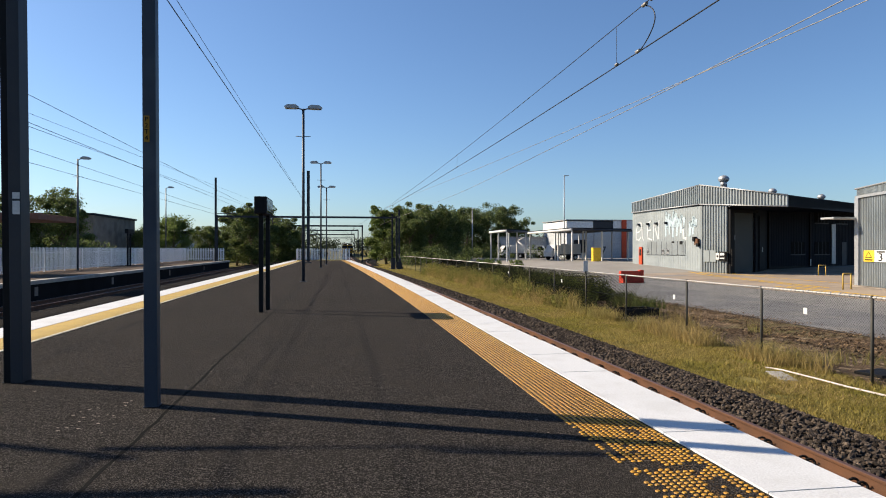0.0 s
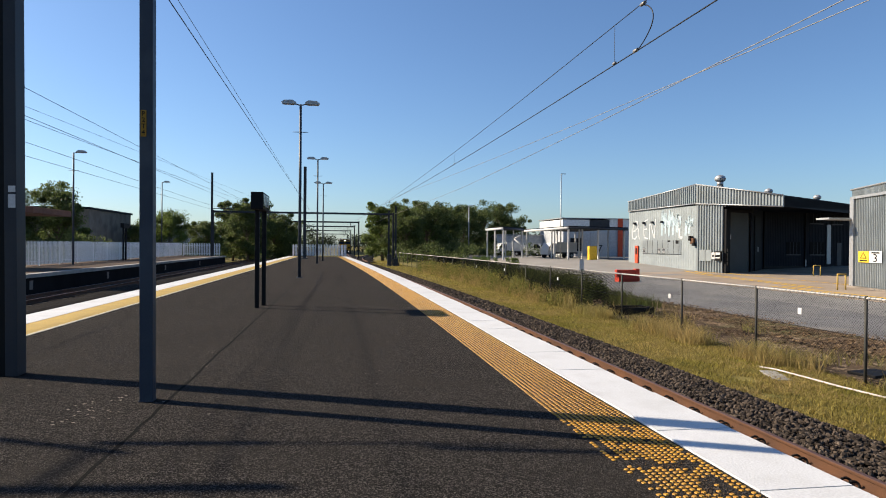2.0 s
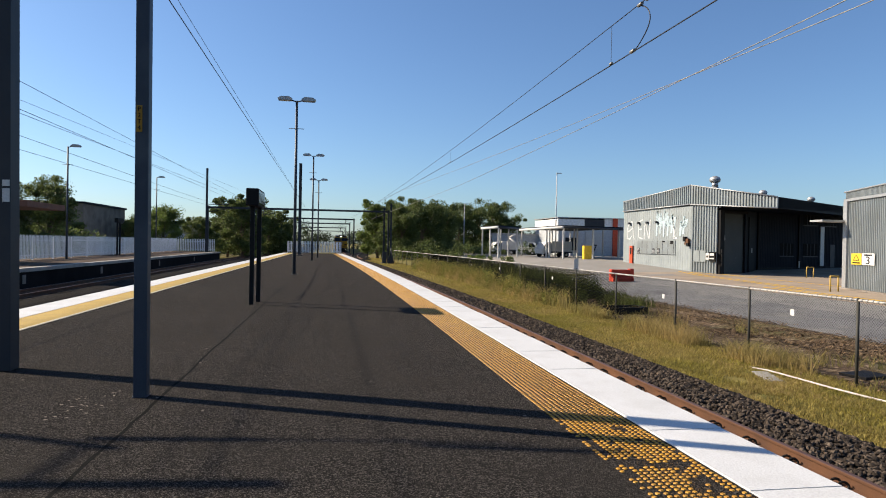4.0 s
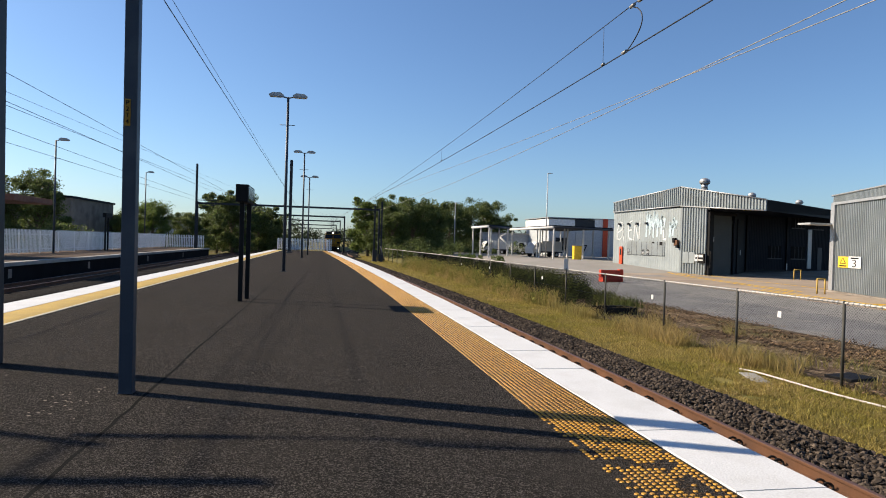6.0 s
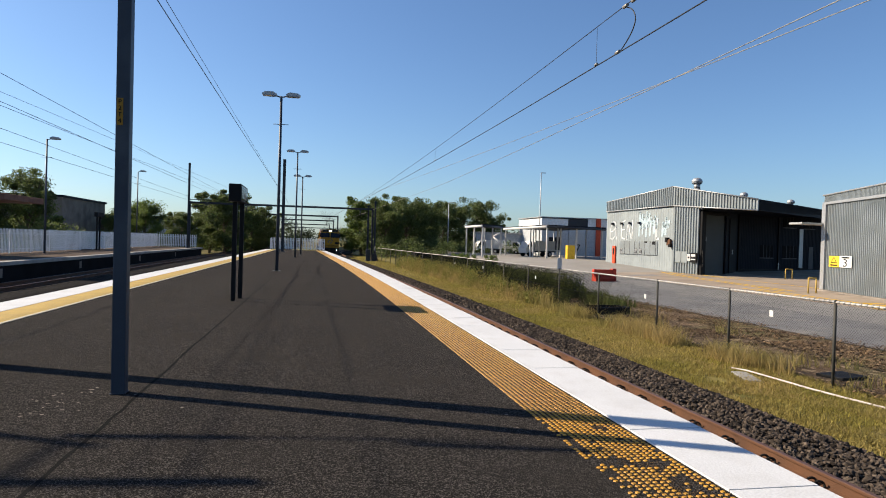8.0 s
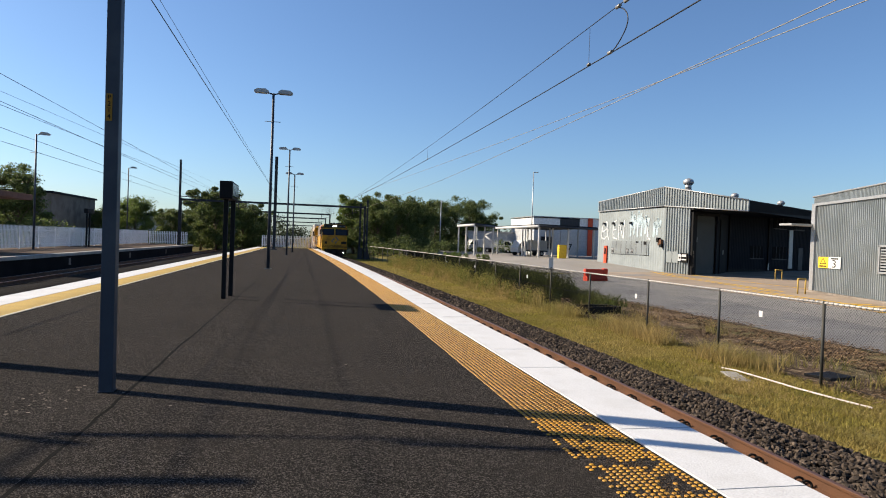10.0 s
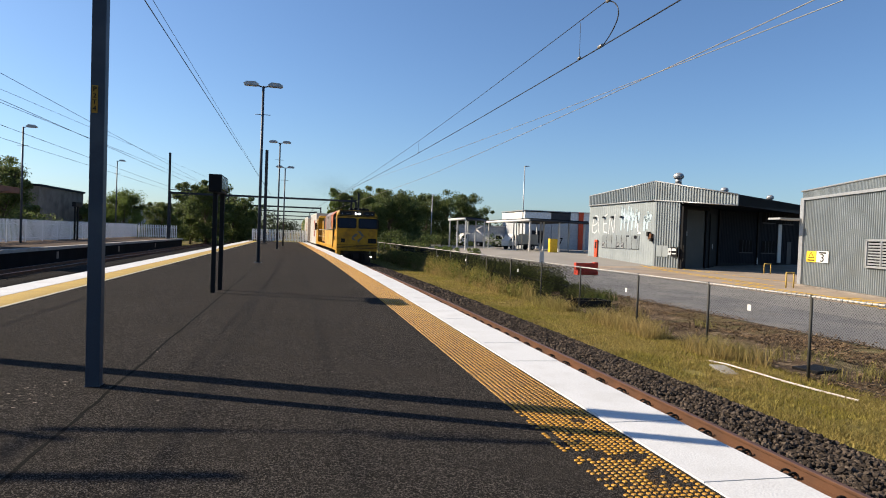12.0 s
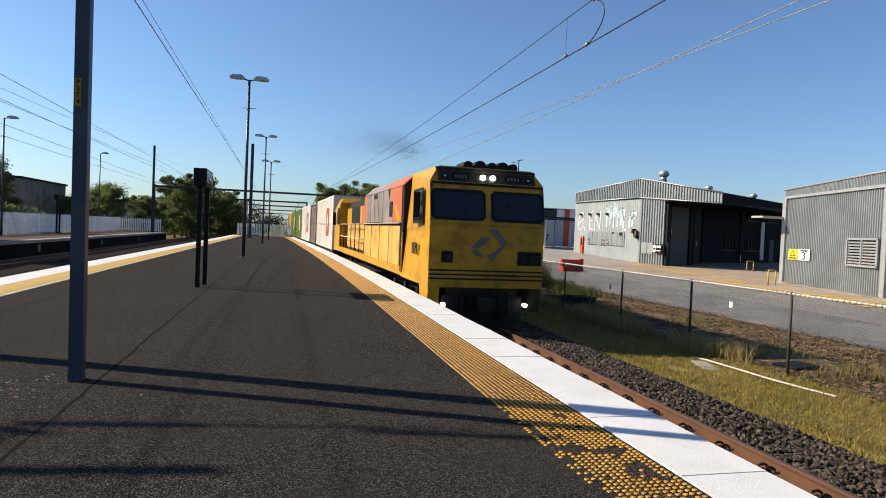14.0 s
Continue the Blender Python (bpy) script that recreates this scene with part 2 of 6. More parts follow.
    container_yellow=mat("yellow container", (0.4385, 0.2631, 0.04385), 0.55, bump=0.05),
    maroon=mat("maroon emblem", (0.30, 0.055, 0.03), 0.6, bump=0.02),
    lime=mat("lime emblem", (0.35, 0.42, 0.05), 0.6, bump=0.02),
    lamp_on=mat("lit headlamp", (1.0, 0.98, 0.92), 0.3, bump=0, glow=22.0),
    ditch_on=mat("lit ditch lamp", (1.0, 0.97, 0.9), 0.3, bump=0, glow=6.0),
    grey_logo=mat("grey emblem", (0.13, 0.12, 0.10), 0.5, bump=0),
    awning=mat("rust red awning", (0.20, 0.09, 0.06), 0.7),
    blue_glass_wall=mat("grey blue wall", (0.42, 0.45, 0.48), 0.7, bump=0.05),
    pale_wall=mat("pale wall", (0.80, 0.80, 0.79), 0.7, bump=0.05),
    lens=mat("lamp diffuser", (0.5, 0.5, 0.5), 0.3, bump=0),
    pipe=mat("white pipe", (0.55, 0.5, 0.45), 0.6),
)
for key in ("leaf", "leaf_green", "leaf_far", "grass", "grass_tall", "weed", "weed_leaf"):
    nt = M[key].node_tree
    pb = nt.nodes["Principled BSDF"]
    tr = nt.nodes.new("ShaderNodeBsdfTranslucent")
    mixer = nt.nodes.new("ShaderNodeMixShader")
    mixer.inputs[0].default_value = 0.45
    nt.links.new(pb.inputs["Base Color"].links[0].from_socket, tr.inputs["Color"])
    nt.links.new(pb.outputs[0], mixer.inputs[1])
    nt.links.new(tr.outputs[0], mixer.inputs[2])
    nt.links.new(mixer.outputs[0], nt.nodes["Material Output"].inputs["Surface"])
glass = bpy.data.materials.new("dark cab glass")
glass.use_nodes = True
gb = glass.node_tree.nodes["Principled BSDF"]
gb.inputs["Base Color"].default_value = (0.012, 0.014, 0.02, 1)
gb.inputs["Roughness"].default_value = 0.06
gb.inputs["Specular IOR Level"].default_value = 0.2
M["glass"] = glass


# ---- mesh helpers ----
def box(bm, x0, x1, y0, y1, z0, z1, bevel=0.0):
    vs = [bm.verts.new((x, y, z)) for z in (z0, z1) for y in (y0, y1) for x in (x0, x1)]
    fs = [bm.faces.new([vs[i] for i in q]) for q in ((0, 2, 3, 1), (4, 5, 7, 6), (0, 1, 5, 4), (2, 6, 7, 3), (0, 4, 6, 2), (1, 3, 7, 5))]
    if bevel:
        edges = list({e for f in fs for e in f.edges})
        bmesh.ops.bevel(bm, geom=edges, offset=bevel, segments=2, affect="EDGES", profile=0.6)
    return bm


def tube(bm, a, b, r0, r1=None, n=10, caps=True):
    a, b = Vector(a), Vector(b)
    r1 = r0 if r1 is None else r1
    q = (b - a).to_track_quat("Z", "Y")
    rings = []
    for p, r in ((a, r0), (b, r1)):
        rings.append([bm.verts.new(p + q @ Vector((r * math.cos(2 * math.pi * i / n), r * math.sin(2 * math.pi * i / n), 0))) for i in range(n)])
    for i in range(n):
        f = bm.faces.new((rings[0][i], rings[0][(i + 1) % n], rings[1][(i + 1) % n], rings[1][i]))
        f.smooth = True
    if caps:
        bm.faces.new(rings[0][::-1])
        bm.faces.new(rings[1])
    return bm


def prism(bm, outline, a, b, axis="y"):
    """A solid of one outline (list of 2D points, in x and z, or y and z, or x and y) from a to b along axis."""
    def at(p, v):
        return {"y": (p[0], v, p[1]), "x": (v, p[0], p[1]), "z": (p[0], p[1], v)}[axis]
    lo = [bm.verts.new(at(p, a)) for p in outline]
    hi = [bm.verts.new(at(p, b)) for p in outline]
    n = len(outline)
    for i in range(n):
        bm.faces.new((lo[i], lo[(i + 1) % n], hi[(i + 1) % n], hi[i]))
    bm.faces.new(lo[::-1])
    bm.faces.new(hi)
    bmesh.ops.recalc_face_normals(bm, faces=bm.faces)
    return bm


def mesh_of(name, bm, material):
    me = bpy.data.meshes.new(name)
    bm.to_mesh(me)
    bm.free()
    me.materials.append(M[material])
    return me


def part(name, bm, material, parent=None, label="", at=None):
    ob = new(name, mesh_of(name, bm, material))
    if parent:
        ob.parent = parent
    if at is not None:
        ob.matrix_basis = at
    if label:
        ob["label"] = label
    return ob


def thing(name, label, category, group="", at=None, kind=""):
    ob = new(name)
    if at is not None:
        ob.matrix_basis = at
    return tagged(ob, label, category, group, kind)


def cloud_mesh(name, verts, faces, material):
    me = bpy.data.meshes.new(name)
    me.from_pydata(verts, [], faces)
    me.materials.append(M[material])
    return me


def fresh():
    return bmesh.new()


# ---- plan ----
def smooth_step(a, b, v):
    u = min(1.0, max(0.0, (v - a) / (b - a)))
    return u * u * (3 - 2 * u)


def track_x(y):
    """The centre of the near track: it swings to one side along the platform."""
    return 4.85 - 2.7 * smooth_step(10, 130, y)


def ground_z(x, y):
    return -1.12 + 0.85 * smooth_step(56, 80, y) * smooth_step(14, 30, x)


RAIL_Z = -0.80
EDGE = 1.59        # from the track's centre to the platform's edge
LEFT_EDGE = -6.3
END_Y = 87.0
START_Y = -25.0
STATIONS = [START_Y + i * 2.0 for i in range(int((END_Y - START_Y) / 2) + 1)]


def strip(bm, ys, left, right, z0, z1):
    """A slab that follows two side lines along y."""
    rows = []
    for y in ys:
        a, b = left(y), right(y)
        rows.append([bm.verts.new(p) for p in ((a, y, z1), (b, y, z1), (b, y, z0), (a, y, z0))])
    for r, s in zip(rows, rows[1:]):
        for i in range(4):
            bm.faces.new((r[i], r[(i + 1) % 4], s[(i + 1) % 4], s[i]))
    bm.faces.new(rows[0])
    bm.faces.new(rows[-1][::-1])
    bmesh.ops.recalc_face_normals(bm, faces=bm.faces)
    return bm


# ---- ground and platforms ----
def build_ground():
    xs = [-900, -400, -150, -80, -50, -30, -20, -15, -10, -5, 0, 4, 6, 7.5, 9, 10.5, 12, 14, 17, 20, 23, 26, 30, 34, 38, 45, 60, 90, 150, 400, 900]
    ys = [-300, -100, -40, -20, -10, -5, 0, 4, 8, 12, 16, 20, 25, 30, 35, 40, 45, 50, 54, 57, 60, 63, 66, 69, 72, 75, 78, 82, 90, 110, 150, 250, 500, 1500]
    bm = fresh()
    grid = [[bm.verts.new((x, y, ground_z(x, y) - (0.12 if x < 7 and -20 < x else 0))) for x in xs] for y in ys]
    for r, s in zip(grid, grid[1:]):
        for i in range(len(xs) - 1):
            bm.faces.new((r[i], r[i + 1], s[i + 1], s[i]))
    tagged(part("ground", bm, "grass_soil"), "dry yellow-green grass ground beside the railway", "ground", kind="structure")


def build_platform():
    right = lambda y: track_x(y) - EDGE - 0.045
    left = lambda y: LEFT_EDGE
    bm = strip(fresh(), STATIONS, left, right, -1.3, 0.0)
    platform = tagged(part("platform", bm, "asphalt"), "dark asphalt island platform between the tracks", "platform", kind="structure")
    # seam in the asphalt, a narrow filled groove standing a little proud
    joint = lambda y: -1.59 + 0.03 * noise.noise((y * 0.6, 3, 0)) + 0.015 * noise.noise((y * 3.1, 5, 0))
    bm = strip(fresh(), [-25 + 1.5 * i for i in range(18)] + [2 + 0.12 * i for i in range(320)] + [41 + 2 * i for i in range(24)], lambda y: joint(y) - 0.015 - 0.008 * noise.noise((y * 5, 1, 0)), lambda y: joint(y) + 0.015 + 0.008 * noise.noise((y * 5, 9, 0)), -0.02, 0.0012)
    tagged(part("expansion_joint", bm, "joint"), "dark filled joint line along the asphalt platform", "joint", kind="structure")
    # white coping slabs, each its own piece
    coping = thing("coping", "white painted concrete coping slabs along the platform edge", "platform edge", kind="structure")
    y, i = START_Y, 0
    while y < END_Y - 0.3:
        y1 = min(y + 1.3, END_Y)
        bm = strip(fresh(), [y + 0.004, y1 - 0.004], lambda v: right(v) - 0.625, lambda v: right(v) + 0.02, -0.16, 0.012 + 0.003 * (i % 3))
        part("slab", bm, "coping", coping)
        y, i = y1, i + 1
    coping2 = thing("coping", "weathered white concrete coping along the far platform edge", "platform edge", kind="structure")
    y, i = START_Y, 0
    while y < END_Y - 0.3:
        y1 = min(y + 2.6, END_Y)
        bm = strip(fresh(), [y + 0.004, y1 - 0.004], lambda v: LEFT_EDGE - 0.02, lambda v: LEFT_EDGE + 0.68, -0.16, 0.012)
        part("slab", bm, "coping", coping2)
        y, i = y1, i + 1
    bm = strip(fresh(), STATIONS, lambda y: LEFT_EDGE + 0.69, lambda y: LEFT_EDGE + 1.32, -0.02, 0.008)
    tagged(part("tactile_strip", bm, "tactile_left"), "faded yellow tactile warning strip along the far platform edge", "tactile strip", kind="structure")
    bm = strip(fresh(), STATIONS, lambda y: LEFT_EDGE + 1.33, lambda y: LEFT_EDGE + 1.40, -0.02, 0.008)
    tagged(part("edge_line", bm, "cream_line"), "thin cream painted line beside the tactile strip", "line", kind="structure")


def stud_mesh(r=0.0185, h=0.006, n=12):
    bm = fresh()
    low = [bm.verts.new((r * math.cos(2 * math.pi * k / n), r * math.sin(2 * math.pi * k / n), 0)) for k in range(n)]
    top = [bm.verts.new((0.72 * r * math.cos(2 * math.pi * k / n), 0.72 * r * math.sin(2 * math.pi * k / n), h)) for k in range(n)]
    for k in range(n):
        bm.faces.new((low[k], low[(k + 1) % n], top[(k + 1) % n], top[k]))
    bm.faces.new(top)
    return bm


def build_tactile():
    """Single domed studs set in a staggered lattice along the near edge; far off they merge into a band."""
    strip_ob = thing("tactile_strip", "yellow domed tactile studs fixed along the asphalt platform edge", "tactile strip", kind="structure")
    rng = random.Random(4)
    base = stud_mesh()
    me = mesh_of("stud", base, "tactile")
    pos = []
    y = 2.0
    while y < 62:
        e = track_x(y) - EDGE
        for k in range(13):
            x = e - 1.315 + 0.05 * k
            u = k / 12
            lost = 0.0
            if y < 5.6:
                k = smooth_step(5.6, 4.6, y)
                lost = 0.04 * k
                if u < 0.10 * k:
                    lost = 0.6 * k
                if noise.noise((x * 4.0, y * 4.0, 2.0)) > 0.55 - 0.3 * k:
                    lost = 0.85
            if rng.random() < lost:
                continue
            pos.append((x + rng.uniform(-.003, .003), y + rng.uniform(-.003, .003)))
        y += 0.05
    near = [p for p in pos if 4.0 < p[1] < 5.4][:300]
    chosen = set(near)
    for x, yy in near:
        ob = new("stud", me)
        ob.parent = strip_ob
        ob.location = (x, yy, 0.002)
    verts, faces = [], []
    n = 6
    for x, yy in pos:
        if (x, yy) in chosen:
            continue
        b = len(verts)
        big = 1.0 + 0.22 * smooth_step(9, 22, yy)
        for rr, hh in ((0.0185 * big, 0.001), (0.0138 * big, 0.007)):
            verts += [(x + rr * math.cos(2 * math.pi * k / n), yy + rr * math.sin(2 * math.pi * k / n), hh) for k in range(n)]
        faces += [(b + k, b + (k + 1) % n, b + n + (k + 1) % n, b + n + k) for k in range(n)]
        faces.append(tuple(range(b + n, b + 2 * n)))
    ob = new("studs", cloud_mesh("studs", verts, faces, "tactile"))
    ob.parent = strip_ob
    ob["kind"] = "stuff"
    ys = [62.0 + i * 5 for i in range(5)] + [END_Y]
    bm = strip(fresh(), ys, lambda y: track_x(y) - EDGE - 1.30, lambda y: track_x(y) - EDGE - 0.69, -0.02, 0.007)
    part("band", bm, "tactile_band", strip_ob)


def rail_profile(bm, ys, xf, gauge_side=0):
    prof = [(-0.07, 0.0), (0.07, 0.0), (0.07, 0.012), (0.012, 0.03), (0.012, 0.115), (0.034, 0.125), (0.034, 0.153), (0.026, 0.16), (-0.026, 0.16), (-0.034, 0.153), (-0.034, 0.125), (-0.012, 0.115), (-0.012, 0.03), (-0.07, 0.012)]
    rows = [[bm.verts.new((xf(y) + px, y, RAIL_Z - 0.16 + pz)) for px, pz in prof] for y in ys]
    n = len(prof)
    for r, s in zip(rows, rows[1:]):
        for i in range(n):
            f = bm.faces.new((r[i], r[(i + 1) % n], s[(i + 1) % n], s[i]))
            f.material_index = 1 if i in (6, 7, 8) else 0
    bmesh.ops.recalc_face_normals(bm, faces=bm.faces)
    return bm


def build_track(xf, y0, y1, label, shift=0.0, pitch=0.685):
    track = thing("railway_track", label, "railway track", kind="structure")
    ys = [y0 + (y1 - y0) * i / 120 for i in range(121)]
    for s in (-0.567 + shift, 0.567 + shift):
        ob = part("rail", rail_profile(fresh(), ys, lambda y: xf(y) + s), "rust_rail", track)
        ob.data.materials.append(M["rail_head"])
    rows = []
    bm = fresh()
    prof = [(-1.7, -0.30), (-1.3, -0.17), (1.35, -0.17), (1.75, -0.19), (2.35, -0.32)]
    for y in ys:
        rows.append([bm.verts.new((xf(y) + px, y, RAIL_Z + pz + (0.04 * noise.noise((px * 2, y, 3)) if 0 < abs(px) < 1.6 else 0))) for px, pz in prof])
    for r, s in zip(rows, rows[1:]):
        for i in range(len(prof) - 1):
            bm.faces.new((r[i], r[i + 1], s[i + 1], s[i]))
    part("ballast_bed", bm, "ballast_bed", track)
    sl = fresh()
    box(sl, -1.0, 1.0, -0.11, 0.11, -0.16, 0.0, 0.012)
    me = mesh_of("sleeper", sl, "sleeper")
    y = max(y0, 1.45)
    count = 0
    while y < min(y1, 110) and count < 160:
        ob = new("sleeper", me)
        ob.parent = track
        ob.location = (xf(y) + shift, y, RAIL_Z - 0.155)
        y += pitch
        count += 1
    return track


def clip_mesh():
    """A bent spring clip that holds the rail foot: two loops of thick bar and a shoulder."""
    bm = fresh()
    pts = []
    for k in range(17):
        a = k / 16 * 2 * math.pi * 1.6
        pts.append(Vector((0.095 + 0.038 * math.cos(a), -0.085 + 0.17 * k / 16, 0.045 + 0.034 * math.sin(a))))
    for a, b in zip(pts, pts[1:]):
        tube(bm, a, b, 0.014, n=6, caps=False)
    box(bm, 0.10, 0.15, -0.05, 0.05, 0.0, 0.045)
    return bm


def build_clips(track):
    me = mesh_of("rail_clip", clip_mesh(), "black")
    for i in range(120):
        y = 1.45 + 0.742 * i
        for side in (0, 180):
            ob = new("rail_clip", me)
            ob.parent = track
            ob.matrix_basis = pose(track_x(y) + 0.507, y, RAIL_Z - 0.155, 0, 0, side)


def build_stones():
    """Loose crushed stones over the ballast shoulder."""
    rng = np.random.default_rng(5)
    phi = (1 + 5 ** 0.5) / 2
    ico = np.array([(-1, phi, 0), (1, phi, 0), (-1, -phi, 0), (1, -phi, 0), (0, -1, phi), (0, 1, phi), (0, -1, -phi), (0, 1, -phi), (phi, 0, -1), (phi, 0, 1), (-phi, 0, -1), (-phi, 0, 1)]) / 1.9
    tri = np.array([(0, 11, 5), (0, 5, 1), (0, 1, 7), (0, 7, 10), (0, 10, 11), (1, 5, 9), (5, 11, 4), (11, 10, 2), (10, 7, 6), (7, 1, 8), (3, 9, 4), (3, 4, 2), (3, 2, 6), (3, 6, 8), (3, 8, 9), (4, 9, 5), (2, 4, 11), (6, 2, 10), (8, 6, 7), (9, 8, 1)])
    n1, n2 = 20000, 9000
    y = np.concatenate([2 + 20 * rng.random(n1) ** 1.15, 22 + 60 * rng.random(n2)])
    n = n1 + n2
    u = rng.random(n)
    off = 0.62 + 1.55 * u ** 1.05 + rng.normal(0, .05, n)
    size = np.concatenate([rng.uniform(0.022, 0.045, n1), rng.uniform(0.04, 0.075, n2)])
    z = RAIL_Z - 0.16 - 0.02 * np.clip((off - 1.35) / 0.4, 0, 1) - 0.12 * np.clip((off - 1.75) / .6, 0, 1) + 0.015
    lift = rng.uniform(-0.02, 0.05, n) * np.clip((2.3 - off) / 0.4, 0.2, 1)
    cx = np.array([track_x(v) for v in y]) + off
    v = ico[None] * rng.uniform(0.6, 1.25, (n, 12, 1)) * rng.uniform(0.7, 1.2, (n, 1, 3)) * size[:, None, None]
    a = rng.random(n) * 6.28
    c, s = np.cos(a)[:, None], np.sin(a)[:, None]
    vx, vy = v[..., 0] * c - v[..., 1] * s, v[..., 0] * s + v[..., 1] * c
    verts = np.stack([vx + cx[:, None], vy + y[:, None], v[..., 2] * 0.85 + z[:, None] + 0.01 + lift[:, None]], -1).reshape(-1, 3)
    faces = (tri[None] + (np.arange(n) * 12)[:, None, None]).reshape(-1, 3)
    ob = new("ballast_stones", cloud_mesh("ballast_stones", verts.tolist(), faces.tolist(), "ballast"))
    tagged(ob, "grey crushed stone ballast beside the rusty rail", "ballast", kind="stuff")


def blades(name, label, material, pts, height, width, lean, seed):
    """Grass as thin bent blades; pts: rows of x, y, z."""
    rng = np.random.default_rng(seed)
    n = len(pts)
    h = height * rng.uniform(0.5, 1.3, n)
    a = rng.random(n) * 6.283
    w = width * rng.uniform(0.6, 1.3, n)
    d = rng.random(n) * 6.283
    l = lean * h * rng.uniform(0.2, 1.2, n)
    side = np.stack([np.cos(a) * w, np.sin(a) * w, 0 * a], -1)
    bend = np.stack([np.cos(d) * l, np.sin(d) * l, 0 * d], -1)
    up = np.stack([0 * h, 0 * h, h], -1)
    verts = np.stack([pts - side, pts + side, pts + bend * 0.35 + up * 0.6 + side * 0.7, pts + bend * 0.35 + up * 0.6 - side * 0.7, pts + bend + up], 1).reshape(-1, 3)
    k = (np.arange(n) * 5)[:, None]
    quads = (k + np.array([[0, 1, 2, 3]])).tolist()
    tris = (k + np.array([[3, 2, 4]])).tolist()
    ob = new(name, cloud_mesh(name, verts.tolist(), quads + tris, material))
    return tagged(ob, label, "grass", kind="stuff")


FENCE_OFF = 5.25


def fence_x(y):
    return track_x(y) + FENCE_OFF


def build_grass():
    rng = np.random.default_rng(8)

    def scatter(n, y0, y1, o0, o1, power=1.6):
        y = y0 + (y1 - y0) * rng.random(n) ** power
        o = rng.uniform(o0, o1, n)
        x = np.array([track_x(v) for v in y]) + o
        z = np.array([ground_z(a, b) for a, b in zip(x, y)])
        return np.stack([x, y, z], -1)
    p = scatter(110000, 4, 45, 2.1, 5.45)
    clump = np.array([noise.noise((a * 1.3, b * 1.3, 0)) for a, b, _ in p])
    blades("short_grass", "short dry yellow-green grass beside the ballast", "grass", p[clump > -0.55], 0.075, 0.007, 1.0, 1)
    blades("short_grass", "short dry grass along the far railway verge", "grass", scatter(22000, 45, 110, 2.0, 6.0, 1.0), 0.09, 0.014, 0.9, 2)
    p = scatter(80000, 4, 45, 2.4, 5.6, 1.4)
    clump = np.array([noise.noise((a * 1.1, b * 0.6, 41)) for a, b, _ in p]) + (p[:, 0] - 9.0) * 0.08
    blades("dry_straw", "cut straw-coloured dry grass lying in patches on the verge", "grass_tall", p[clump > 0.0], 0.075, 0.006, 1.9, 9)
    # tall straw-coloured grass along the fence
    p = scatter(11000, 16, 68, 4.7, 5.8, 1.1)
    clump = np.array([noise.noise((a * 0.6, b * 0.35, 5)) for a, b, _ in p]) + np.array([-0.42 + 0.5 * smooth_step(16, 34, b) for a, b, _ in p])
    blades("tall_grass", "tall straw-coloured dry grass growing along the wire fence", "grass_tall", p[clump > -0.05], 0.75, 0.008, 0.55, 3)
    p = scatter(30000, 26, 68, 5.0, 10.0, 0.9)
    clump = np.array([noise.noise((a * 0.5, b * 0.3, 9)) for a, b, _ in p])
    blades("weeds", "green weeds and reeds behind the wire fence", "weed", p[clump > 0.0], 0.5, 0.016, 0.7, 4)
    p = scatter(52000, 27, 64, 5.3, 8.6, 0.85)
    clump = np.array([noise.noise((a * 0.45, b * 0.22, 21)) for a, b, _ in p]) + np.array([-0.3 + 0.5 * smooth_step(27, 40, b) for a, b, _ in p])
    blades("weeds", "tall green weeds crowding the back of the wire fence", "weed", p[clump > -0.08], 1.15, 0.013, 0.45, 6)
    for material, seed, count, high, label in (("grass_tall", 7, 13000, 0.8, "tall straw-coloured reeds along the front of the wire fence"), ("weed_leaf", 8, 6000, 1.2, "tall green weeds along the front of the wire fence")):
        p = scatter(count, 27, 66, 4.75, 5.5, 0.9)
        clump = np.array([noise.noise((a * 0.4, b * 0.25, 31)) for a, b, _ in p]) + np.array([-0.25 + 0.45 * smooth_step(28, 46, b) for a, b, _ in p])
        blades("reeds", label, material, p[clump > -0.02], high, 0.009, 0.4, seed)
    p = scatter(20000, 12, 66, 4.5, 5.3, 1.0)
    clump = np.array([noise.noise((a * 0.9, b * 0.5, 51)) for a, b, _ in p])
    blades("straw_edge", "bleached straw grass along the foot of the wire fence", "grass_tall", p[clump > -0.12], 0.46, 0.008, 0.9, 12)
    p = scatter(9000, 8, 30, 5.0, 8.0, 1.2)
    clump = np.array([noise.noise((a * 0.8, b * 0.8, 11)) for a, b, _ in p])
    blades("dry_weeds", "sparse dry weeds behind the wire fence", "grass_tall", p[clump > 0.3], 0.34, 0.009, 0.6, 5)


def quad_sheet(name, corners, material, label, category, z=0.02, follow=True, cuts=14):
    """A ground sheet between four plan corners, laid on the terrain."""
    (ax, ay), (bx, by), (cx, cy), (dx, dy) = corners
    bm = fresh()
    rows = []
    for i in range(cuts + 1):
        u = i / cuts
        row = []
        for j in range(cuts + 1):
            v = j / cuts
            x = (ax * (1 - u) + bx * u) * (1 - v) + (dx * (1 - u) + cx * u) * v
            y = (ay * (1 - u) + by * u) * (1 - v) + (dy * (1 - u) + cy * u) * v
            row.append(bm.verts.new((x, y, ground_z(x, y) + z)))
        rows.append(row)
    for r, s in zip(rows, rows[1:]):
        for i in range(cuts):
            bm.faces.new((r[i], r[i + 1], s[i + 1], s[i]))
    bmesh.ops.recalc_face_normals(bm, faces=bm.faces)
    for f in bm.faces:
        if f.normal.z < 0:
            f.normal_flip()
    return tagged(part(name, bm, material), label, category, kind="structure")


